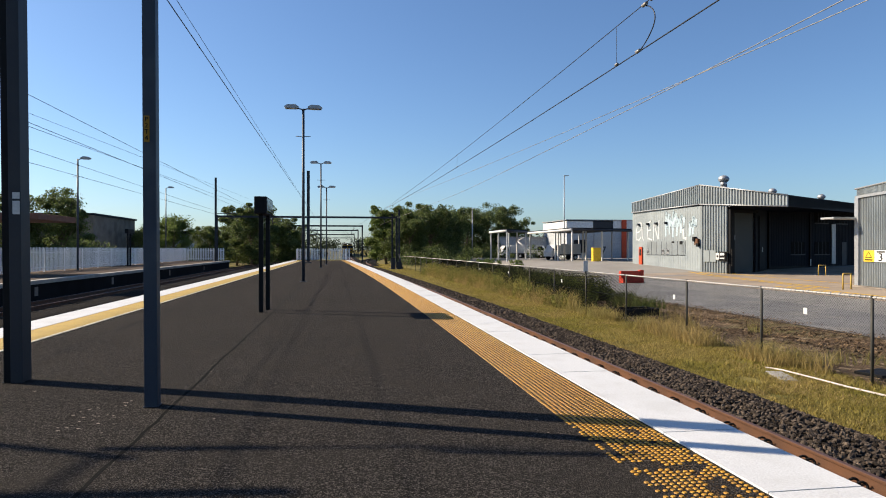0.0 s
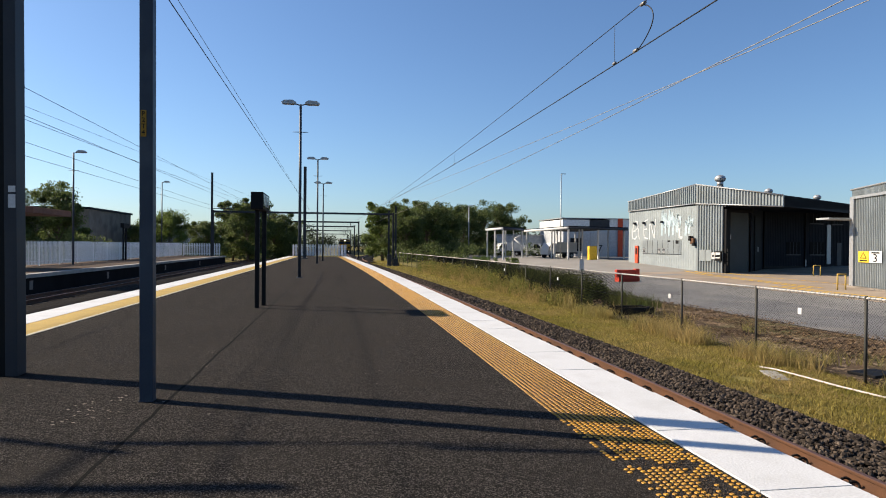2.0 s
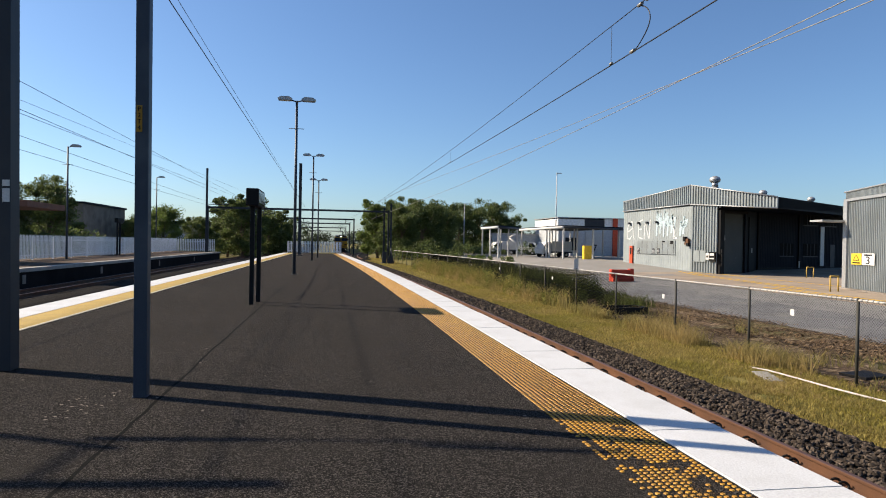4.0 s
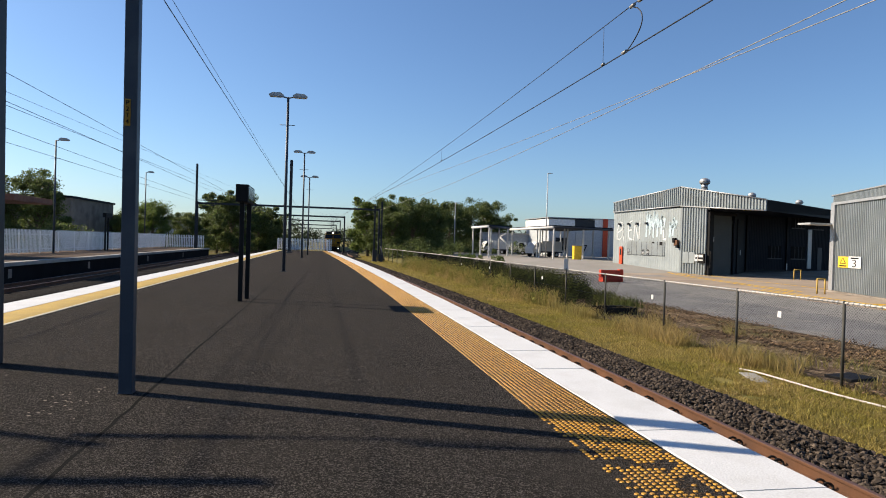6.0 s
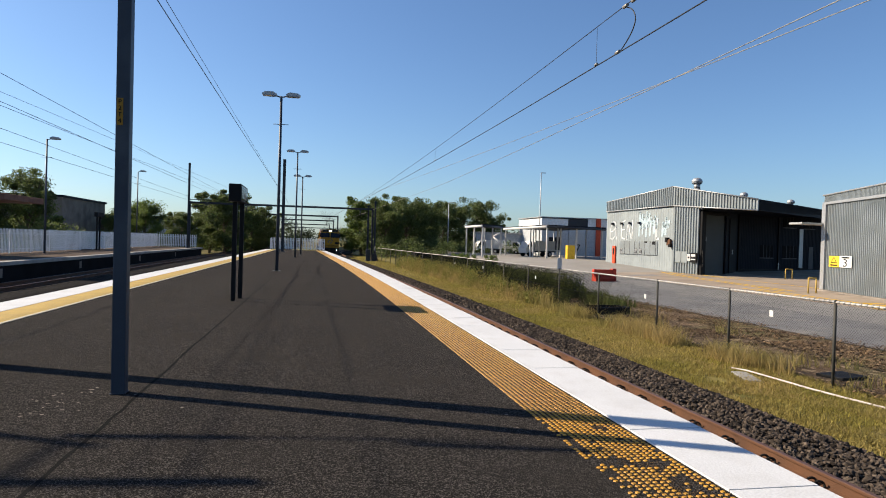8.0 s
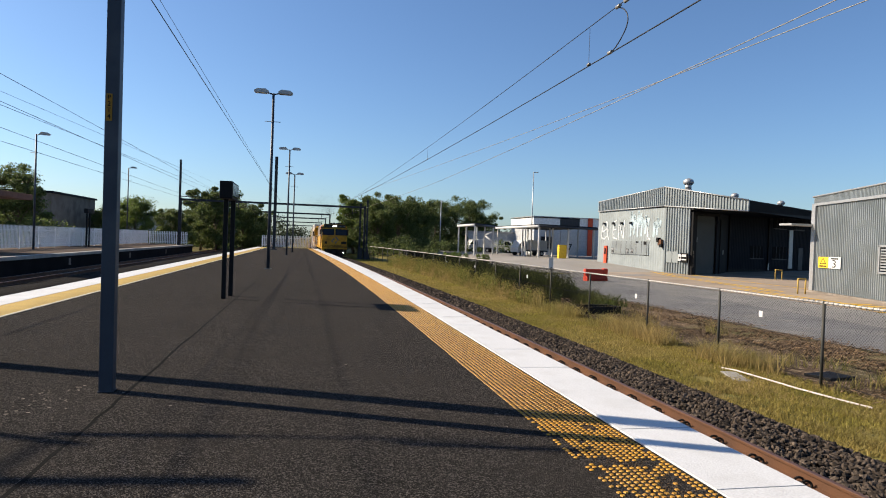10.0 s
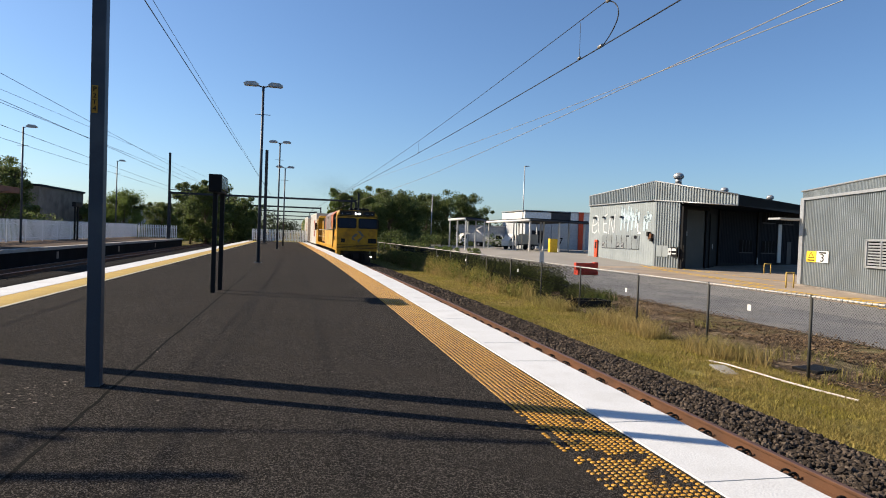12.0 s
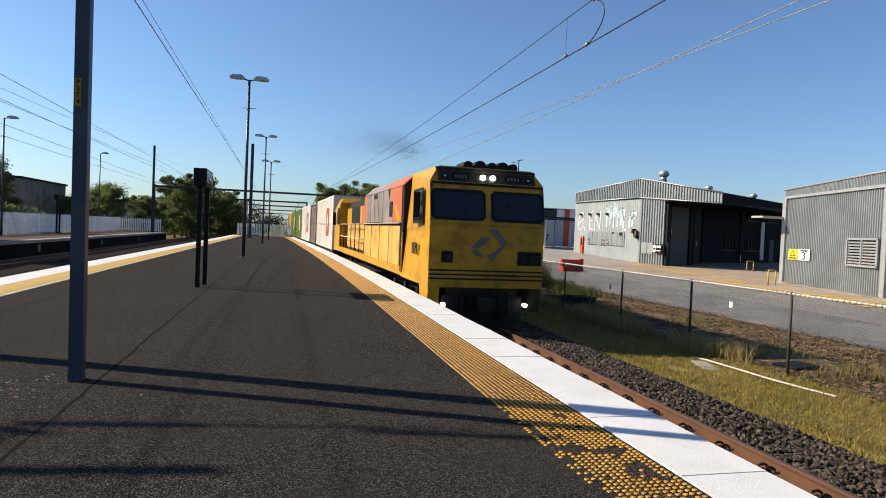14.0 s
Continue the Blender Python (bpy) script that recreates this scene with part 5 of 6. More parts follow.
def build_canopies():
    def canopy(near, left, right, z, posts, label):
        """A flat roof with its near corner and the two corners beside it; posts as shares of both edges."""
        c = thing("carport", label, "carport", "yard carports")
        o = Vector((*near, 0))
        e1, e2 = Vector((*left, 0)) - o, Vector((*right, 0)) - o
        pts = [o, o + e2, o + e2 + e1, o + e1]
        bm = fresh()
        lo = [bm.verts.new((p.x, p.y, z - 0.22)) for p in pts]
        hi = [bm.verts.new((p.x, p.y, z)) for p in pts]
        for i in range(4):
            bm.faces.new((lo[i], lo[(i + 1) % 4], hi[(i + 1) % 4], hi[i]))
        bm.faces.new(lo[::-1])
        bm.faces.new(hi)
        bmesh.ops.recalc_face_normals(bm, faces=bm.faces)
        part("roof", bm, "cladding_dark", c)
        for p, q, material, r in ((pts[3], pts[0], "white_paint", 0.2), (pts[0], pts[1], "dark_steel", 0.18)):
            bm = fresh()
            tube(bm, (p.x, p.y, z - 0.3), (q.x, q.y, z - 0.3), r, n=6)
            part("fascia", bm, material, c)
        for a, b in posts:
            p = o + e1 * a + e2 * b
            g = ground_z(p.x, p.y)
            bm = fresh()
            box(bm, p.x - 0.1, p.x + 0.1, p.y - 0.1, p.y + 0.1, g, z - 0.22)
            part("post", bm, "white_paint", c)
    canopy((24.35, 93.5), (23.9, 102.6), (29.35, 99.9), 4.5, [(0.02, 0.03), (0.5, 0.03), (0.97, 0.03), (0.5, 0.95), (0.97, 0.95), (0.02, 0.95)],
           "white steel carport with a flat dark roof in the yard")
    canopy((31.8, 86.2), (31.65, 107.0), (42.4, 90.0), 4.5,
           [(0.02, 0.02), (0.3, 0.02), (0.36, 0.02), (0.97, 0.02), (0.3, 0.5), (0.36, 0.5), (0.03, 0.52), (0.3, 0.97), (0.03, 0.97), (0.97, 0.6), (0.97, 0.97)],
           "large white steel carport with a flat dark roof in the yard")
    # depot building behind
    o = thing("office_building", "white and grey depot building with an orange stripe", "building")
    for x0, x1, z0, z1, m in ((41.8, 66, -0.4, 4.9, "blue_glass_wall"), (41.7, 46.95, 4.9, 6.7, "pale_wall"), (46.95, 50.95, 4.9, 6.7, "dark_steel"), (50.95, 66, 4.9, 6.9, "pale_wall")):
        bm = fresh()
        box(bm, x0, x1, 116, 130, z0, z1)
        part("wall", bm, m, o)
    bm = fresh()
    box(bm, 41.5, 66.2, 115.8, 130.2, 6.9, 7.05)
    part("roof", bm, "galv", o)
    bm = fresh()
    box(bm, 52.6, 53.5, 115.7, 115.99, -0.3, 7.0)
    part("stripe", bm, "orange", o)
    bm = fresh()
    box(bm, 47.1, 50.6, 115.85, 115.98, -0.3, 4.3)
    part("roller_door", bm, "galv", o)
    letters("7", 2.0, pose(49.0, 115.83, 1.2, 90, 0, 0), "black", o)
    bm = fresh()
    box(bm, 43.2, 45.4, 115.86, 115.98, 0.8, 3.2)
    part("window", bm, "glass", o)
    # low long store further left
    o2 = thing("store_building", "low pale store building at the back of the yard", "building")
    bm = fresh()
    box(bm, 32, 44, 128, 136, -0.4, 3.7)
    part("wall", bm, "blue_glass_wall", o2)
    bm = fresh()
    box(bm, 31.7, 44.3, 127.7, 136.3, 3.7, 4.0)
    part("roof", bm, "roof", o2)
    # tall slim yard lamps
    for x, y, h in ((32.75, 92, 12.6), (22.5, 110, 9.2)):
        l = thing("yard_lamp", "tall slim grey yard lamp post", "lamp post", "yard lamps", at=pose(x, y, ground_z(x, y)))
        bm = fresh()
        tube(bm, (0, 0, 0), (0, 0, h), 0.11, 0.06, 8)
        part("pole", bm, "galv", l)
        bm = fresh()
        box(bm, -0.05, 0.7, -0.12, 0.12, h, h + 0.1)
        part("lamp_head", bm, "galv", l)
    # orange cabinet
    c = thing("fuel_cabinet", "yellow-orange cabinet under the carport", "cabinet", at=pose(34.9, 85.2, ground_z(34.9, 85.2) + 0.06))
    bm = fresh()
    box(bm, -0.55, 0.55, -0.4, 0.4, 0, 1.9, 0.03)
    part("body", bm, "sign_yellow", c)
    bm = fresh()
    box(bm, -0.5, 0.5, -0.42, -0.405, 0.1, 1.8)
    part("door", bm, "sign_yellow", c)


def utility_truck(x, y, turn, label, boom=False):
    t = thing("utility_truck", label, "truck", "yard trucks", at=pose(x, y, ground_z(x, y) + 0.06, 0, 0, turn))
    bm = fresh()
    prism(bm, [(-3.0, 0.55), (-1.35, 0.55), (-1.35, 2.35), (-2.3, 2.35), (-2.8, 1.45), (-3.0, 1.3)], -0.95, 0.95, "y")
    cab = part("cab", bm, "white_paint", t)
    bm = fresh()
    prism(bm, [(-2.72, 1.5), (-2.3, 2.2), (-1.5, 2.2), (-1.5, 1.5)], -0.96, 0.96, "y")
    part("window", bm, "glass", cab)
    bm = fresh()
    box(bm, -1.3, 3.0, -0.98, 0.98, 0.7, 0.9, 0.02)
    part("tray", bm, "dark_steel", t)
    bm = fresh()
    box(bm, -1.2, 1.0 if boom else 2.9, -0.97, 0.97, 0.91, 1.5 if boom else 2.5, 0.04)
    part("body", bm, "white_paint", t)
    if boom:
        bm = fresh()
        tube(bm, (0.4, 0, 1.6), (2.6, 0, 3.2), 0.16, n=8)
        tube(bm, (2.6, 0, 3.2), (1.2, 0.3, 3.9), 0.12, n=8)
        part("boom", bm, "white_paint", t)
    for wx in (-2.2, 1.8):
        for s in (-1, 1):
            bm = fresh()
            tube(bm, (wx, s * 0.72, 0.4), (wx, s * 0.97, 0.4), 0.4, n=16)
            w = part("wheel", bm, "rubber", t)
            bm = fresh()
            tube(bm, (wx, s * 0.965, 0.4), (wx, s * 0.985, 0.4), 0.22, n=12)
            part("rim", bm, "galv", w)


build_shed()
build_shed_right()
build_barrier()
build_canopies()
utility_truck(33.0, 121, 10, "white covered utility truck parked in the yard")
utility_truck(35.4, 118, 150, "white boom-lift truck parked in the yard", True)
utility_truck(34.6, 98, 20, "white utility truck under the carport")
bollard_rail(31.6, 36.4, 20, "yellow tubular guard rail beside the shed")
bollard_rail(45.5, 55.5, 10, "yellow tubular guard rail beside the shed")

# yellow guide lines on the yard
for k, (a, b) in enumerate((((36.6, 62.2), (31.5, 38.0)), ((35.9, 63.0), (30.8, 38.2)), ((39.0, 60.6), (36.5, 41.5)), ((37.0, 61.6), (40.6, 55.5)), ((30.0, 40.0), (27.6, 24.0)), ((29.3, 40.4), (26.9, 24.4)))):
    (ax, ay), (bx, by) = a, b
    quad_sheet("yard_line", [(ax, ay), (ax + 0.32, ay), (bx + 0.32, by), (bx, by)], "yellow_line", "yellow painted guide line on the concrete yard", "road marking", 0.078)

# hatched bay beside the shed
for k in range(6):
    ax, ay = 27.5 - 0.36 * k, 30.1 - 1.15 * k
    quad_sheet("yard_line", [(ax, ay), (ax, ay - 0.5), (ax + 2.3, ay - 1.3), (ax + 2.3, ay - 0.8)], "yellow_line", "yellow painted hatching on the concrete beside the shed", "road marking", 0.085, cuts=2)

# pale pipe lying in the grass and a patch of straw
wire("pipe", [(9.2, 13.0, -1.10), (9.24, 12.4, -1.06), (9.29, 11.4, -1.06), (9.31, 10.7, -1.06), (9.45, 9.9, -1.07), (9.6, 9.3, -1.08)], 0.02, "pipe", "long pale plastic pipe lying in the grass")


# ---- trees ----
def leaf_cloud(seed, clumps, leaves, size, spread):
    """Many small leaf cards round clump centres: arrays of vertices and faces."""
    rng = np.random.default_rng(seed)
    c = np.array(clumps)
    idx = rng.integers(0, len(c), leaves)
    d = rng.normal(size=(leaves, 3))
    d /= np.linalg.norm(d, axis=1)[:, None]
    rad = c[idx, 3] * rng.random(leaves) ** 0.45
    p = c[idx, :3] + d * rad[:, None] * np.array([1, 1, 0.72])
    a = rng.normal(size=(leaves, 3))
    a /= np.linalg.norm(a, axis=1)[:, None]
    b = np.cross(a, rng.normal(size=(leaves, 3)))
    b /= np.linalg.norm(b, axis=1)[:, None]
    s = size * rng.uniform(0.6, 1.5, leaves)[:, None]
    verts = np.stack([p - a * s, p - b * s * 0.45, p + a * s, p + b * s * 0.45], 1).reshape(-1, 3)
    faces = (np.arange(leaves) * 4)[:, None] + np.arange(4)[None]
    return verts.tolist(), faces.tolist()


def make_tree(x, y, z, height, width, seed, label, leaf="leaf", leaves=7000, size=0.16, bottom=0.2):
    rng = random.Random(seed)
    t = thing("tree", label, "tree", "trees", at=pose(x, y, z))
    bm = fresh()
    limbs = []
    top = Vector((rng.uniform(-.4, .4), rng.uniform(-.4, .4), height * 0.62))
    r = height * 0.022
    prev = Vector((0, 0, -0.2))
    for k in range(1, 5):
        p = top * (k / 4) + Vector((rng.uniform(-.2, .2), rng.uniform(-.2, .2), 0))
        tube(bm, prev, p, r * (1.15 - 0.2 * (k - 1)), r * (1.15 - 0.2 * k), 8)
        prev = p
    clumps = []
    for k in range(15):
        a = k * 2.4 + rng.uniform(-.4, .4)
        hz = height * (bottom + 0.12 + (0.83 - bottom) * (k + rng.random()) / 15)
        reach = width / 2 * rng.uniform(0.35, 0.95) * (1 - 0.55 * abs((hz / height - 0.55) / 0.5) ** 2)
        start = top * min(1.0, hz / height * 0.8)
        end = Vector((math.cos(a) * reach, math.sin(a) * reach, hz))
        tube(bm, start, end, r * 0.4, r * 0.1, 5, caps=False)
        rr = width * rng.uniform(0.12, 0.21)
        clumps.append((*end, rr))
        for q in range(3):
            clumps.append((end.x + rng.uniform(-1, 1) * rr * 0.95, end.y + rng.uniform(-1, 1) * rr * 0.95, end.z + rng.uniform(-0.6, 0.7) * rr, rr * rng.uniform(0.4, 0.75)))
    for k in range(4):
        clumps.append((rng.uniform(-.2, .2) * width, rng.uniform(-.2, .2) * width, height * rng.uniform(0.78, 0.9), width * rng.uniform(0.09, 0.13)))
    for k in range(10):
        a = k * 2.4
        clumps.append((math.cos(a) * width * 0.2, math.sin(a) * width * 0.2, height * (bottom + 0.1 + 0.062 * k), width * 0.2))
    for k in range(12):
        a, d = rng.uniform(0, 6.283), rng.uniform(0.0, 0.27) * width
        clumps.append((math.cos(a) * d, math.sin(a) * d, height * rng.uniform(0.52, 0.84), width * rng.uniform(0.12, 0.18)))
    part("trunk", bm, "bark", t)
    v, f = leaf_cloud(seed, clumps, leaves, size, 1)
    ob = new("crown", cloud_mesh("crown", v, f, leaf))
    ob.parent = t
    return t


def grove(rows):
    for i, (x, y, h, w, leaf, n) in enumerate(rows):
        make_tree(x, y, ground_z(x, y), h, w * 1.08, 40 + i, "dense dark green eucalypt tree behind the railway", leaf, int(n * 3.0), 0.13 if y > 100 else 0.10, 0.0)


grove([
    (7.8, 112, 10.2, 7.5, "leaf_green", 11000), (11.5, 108, 9.8, 8.0, "leaf", 11000), (15.5, 113, 11.0, 8.0, "leaf", 9000), (19.5, 118, 10.0, 8.0, "leaf", 8000),
    (13.5, 122, 11.2, 8.0, "leaf", 7000), (9.5, 120, 9.5, 7.0, "leaf", 7000),
    (25.0, 128, 10.0, 9.0, "leaf", 8000), (29.5, 132, 10.5, 8.5, "leaf", 8000), (34.5, 134, 11.2, 8.5, "leaf", 8000), (38.0, 140, 9.2, 8.0, "leaf", 7000), (22.0, 135, 10.5, 8.0, "leaf", 6000),
    (-26.0, 66, 8.2, 6.0, "leaf", 9000), (-29.5, 64, 7.5, 6.0, "leaf", 7000), (-22.5, 92, 7.2, 6.5, "leaf_green", 8000), (-19.5, 100, 6.0, 5.5, "leaf", 7000),
    (-13.5, 103, 9.6, 8.0, "leaf", 11000), (-16.5, 108, 8.2, 7.0, "leaf", 9000), (-10.8, 116, 8.0, 7.0, "leaf", 9000), (-9.5, 130, 7.0, 6.0, "leaf", 7000), (-13, 125, 7.5, 7, "leaf", 6000),
    (-33, 84, 6.5, 7, "leaf", 6000), (-28, 100, 5.5, 7, "leaf", 6000),
])


def build_far_woods():
    """A low line of distant trees that closes the view."""
    rng = random.Random(9)
    clumps = []
    for k in range(260):
        a = rng.uniform(-60, 75)
        d = rng.uniform(190, 330)
        x, y = d * math.sin(radians(a)), d * math.cos(radians(a))
        if abs(x - 1.5) < 7:
            continue
        h = rng.uniform(4, 9) * d / 260
        for q in range(4):
            clumps.append((x + rng.uniform(-4, 4), y + rng.uniform(-4, 4), h * (0.2 + 0.25 * q) - 1, rng.uniform(2.2, 4.0)))
    for k in range(30):
        x = rng.uniform(-12, 14)
        clumps.append((x, 400, rng.uniform(1, 6.5), rng.uniform(2.5, 4)))
    v, f = leaf_cloud(77, clumps, 60000, 0.5, 1)
    tagged(new("far_woods", cloud_mesh("far_woods", v, f, "leaf_far")), "distant line of dark green trees", "woods", kind="stuff")


def build_undergrowth():
    rng = random.Random(12)
    clumps = []
    for k in range(230):
        y = rng.uniform(88, 135)
        x = rng.choice((rng.uniform(7.5, 21), rng.uniform(-24, -10.5), rng.uniform(22, 42)))
        clumps.append((x, y + (25 if x > 22 else 8), rng.uniform(-0.6, 1.4), rng.uniform(0.8, 1.7)))
    for k in range(40):
        clumps.append((rng.uniform(-34, -21), rng.uniform(52, 80), rng.uniform(0, 2), rng.uniform(0.8, 1.5)))
    v, f = leaf_cloud(78, clumps, 60000, 0.14, 1)
    tagged(new("undergrowth", cloud_mesh("undergrowth", v, f, "leaf")), "dense dark shrubs under the trees", "shrubs", kind="stuff")


def build_yard_edge():
    rng = random.Random(31)
    clumps = []
    for k in range(190):
        y = 34 + 30 * rng.random() ** 0.7
        x = fence_x(y) + 1.2 + rng.random() * (4.4 + 0.06 * (y - 34))
        clumps.append((x, y, ground_z(x, y) + rng.uniform(0.1, 0.75) * (0.6 + 0.4 * smooth_step(38, 55, y)), rng.uniform(0.16, 0.4)))
    stems = []
    for k in range(520):
        y = 26 + 40 * rng.random() ** 0.85
        if noise.noise((y * 0.35, 2.0, 7.0)) + 0.35 * smooth_step(22, 40, y) < -0.02:
            continue
        x = fence_x(y) + rng.uniform(-0.75, 0.5)
        top = rng.uniform(0.35, 1.25) * (0.6 + 0.45 * smooth_step(22, 42, y))
        for q in range(6):
            stems.append((x + rng.uniform(-0.1, 0.1), y + rng.uniform(-0.1, 0.1), ground_z(x, y) + top * (q + 0.6) / 6, 0.11 + 0.05 * rng.random()))
    v, f = leaf_cloud(83, stems, 30000, 0.05, 1)
    tagged(new("leafy_weeds", cloud_mesh("leafy_weeds", v, f, "weed_leaf")), "leafy yellow-green weeds growing through the wire fence", "weeds", kind="stuff")
    for k in range(12):
        y = rng.uniform(52, 66)
        x = fence_x(y) + rng.uniform(2, 7)
        for q in range(5):
            clumps.append((x + rng.uniform(-0.2, 0.2), y, ground_z(x, y) + 0.3 + 0.3 * q, 0.26))
    v, f = leaf_cloud(79, clumps, 26000, 0.06, 1)
    tagged(new("low_shrubs", cloud_mesh("low_shrubs", v, f, "leaf_green")), "low green shrubs along the edge of the service road", "shrubs", kind="stuff")
    pit = thing("drain_pit", "low dark drain pit frame in the leaf litter", "drain pit", at=pose(11.3, 24.0, -1.1, 0, 0, 8))
    for x0, x1, y0, y1 in ((-0.95, 0.95, -0.5, -0.4), (-0.95, 0.95, 0.4, 0.5), (-0.95, -0.85, -0.4, 0.4), (0.85, 0.95, -0.4, 0.4)):
        bm = fresh()
        box(bm, x0, x1, y0, y1, 0, 0.28, 0.01)
        part("frame_side", bm, "black", pit)


build_far_woods()
build_undergrowth()
build_yard_edge()


# ---- buildings beyond the opposite platform ----
def build_left_side():
    b = thing("warehouse", "dark grey concrete warehouse behind the opposite platform", "building")
    bm = fresh()
    box(bm, -47.0, -29.6, 84, 100, -1.2, 5.6)
    part("wall", bm, "concrete", b)
    bm = fresh()
    box(bm, -47.2, -29.4, 83.8, 100.2, 5.6, 5.85)
    part("roof", bm, "cladding_dark", b)
    w = thing("warehouse", "long low grey-blue warehouse beyond the trees", "building")
    bm = fresh()
    box(bm, -60, -24, 130, 150, -1.2, 4.3)
    part("wall", bm, "blue_glass_wall", w)
    bm = fresh()
    box(bm, -60.3, -23.7, 129.6, 150.3, 4.3, 5.0)
    part("roof", bm, "cladding_dark", w)
    s = thing("shelter", "rust-red platform shelter roof on the opposite platform", "shelter")
    bm = fresh()
    box(bm, -27, -16.6, 39, 44.2, 3.15, 3.5, 0.03)
    part("roof", bm, "awning", s)
    for x in (-26, -22):
        for y in (39.6, 43.6):
            bm = fresh()
            box(bm, x - 0.08, x + 0.08, y - 0.08, y + 0.08, -0.02, 3.15)
            part("post", bm, "dark_steel", s)
    p = thing("platform_sign", "dark sign on two posts on the opposite platform", "sign", at=pose(-18.7, 61.5, -0.02))
    for y in (-0.35, 0.35):
        bm = fresh()
        box(bm, -0.06, 0.06, y - 0.06, y + 0.06, 0, 3.0)
        part("post", bm, "black", p)
    bm = fresh()
    box(bm, -0.15, 0.15, -0.7, 0.9, 2.9, 3.3, 0.03)
    part("casing", bm, "black", p)


build_left_side()


# ---- the train ----
FRONT_END = 15.1      # where the nose stands at the clip's end
SPEED = 16.6          # its speed there, gained slowly along the way
GAIN = 0.2
TRAIN = []            # things of the train, and how far their middle is behind the nose


def wheelset(parent, ys, r=0.46):
    for y in ys:
        for s in (-1, 1):
            bm = fresh()
            tube(bm, (s * 0.50, y, r), (s * 0.63, y, r), r, n=20)
            tube(bm, (s * 0.46, y, r), (s * 0.50, y, r), r + 0.03, n=20)
            w = part("wheel", bm, "grime", parent)
            bm = fresh()
            tube(bm, (s * 0.63, y, r), (s * 0.80, y, r), 0.16, 0.13, n=10)
            part("axle_box", bm, "grime", w)
        bm = fresh()
        tube(bm, (-0.46, y, r), (0.46, y, r), 0.09, n=8)
        part("axle", bm, "grime", parent)


def bogie(parent, y0, axles, spacing):
    ys = [y0 + (i - (axles - 1) / 2) * spacing for i in range(axles)]
    wheelset(parent, ys)
    for s in (-1, 1):
        bm = fresh()
        prism(bm, [(ys[0] - 0.6, 0.42), (ys[0] - 0.35, 0.8), (ys[-1] + 0.35, 0.8), (ys[-1] + 0.6, 0.42), (ys[-1] + 0.3, 0.4), (ys[-1] - 0.2, 0.62), (ys[0] + 0.2, 0.62), (ys[0] - 0.3, 0.4)], s * 0.84 - 0.06, s * 0.84 + 0.06, "x")
        part("side_frame", bm, "grime", parent)
        for y in ys:
            bm = fresh()
            tube(bm, (s * 0.96, y, 0.32), (s * 0.96, y, 0.72), 0.08, n=8)
            part("spring", bm, "grime", parent)
        bm = fresh()
        tube(bm, (s * 0.93, ys[0], 0.85), (s * 0.93, ys[-1], 0.95), 0.05, n=6)
        part("brake_pipe", bm, "black", parent)


def panel_x(x, y0, y1, z0, z1, t=0.03):
    s = 1 if x > 0 else -1
    bm = fresh()
    box(bm, min(x, x + s * t), max(x, x + s * t), y0, y1, z0, z1, 0.008)
    return bm


def poly_x(x, pts, t=0.02):
    """A thin side panel of any outline in y and z."""
    s = 1 if x > 0 else -1
    bm = fresh()
    prism(bm, pts, x, x + s * t, "x")
    return bm


DROP = 0.23


def lowered(thing_):
    """The bodies ride low on their bogies."""
    for ch in thing_.children:
        ch.location.z -= DROP


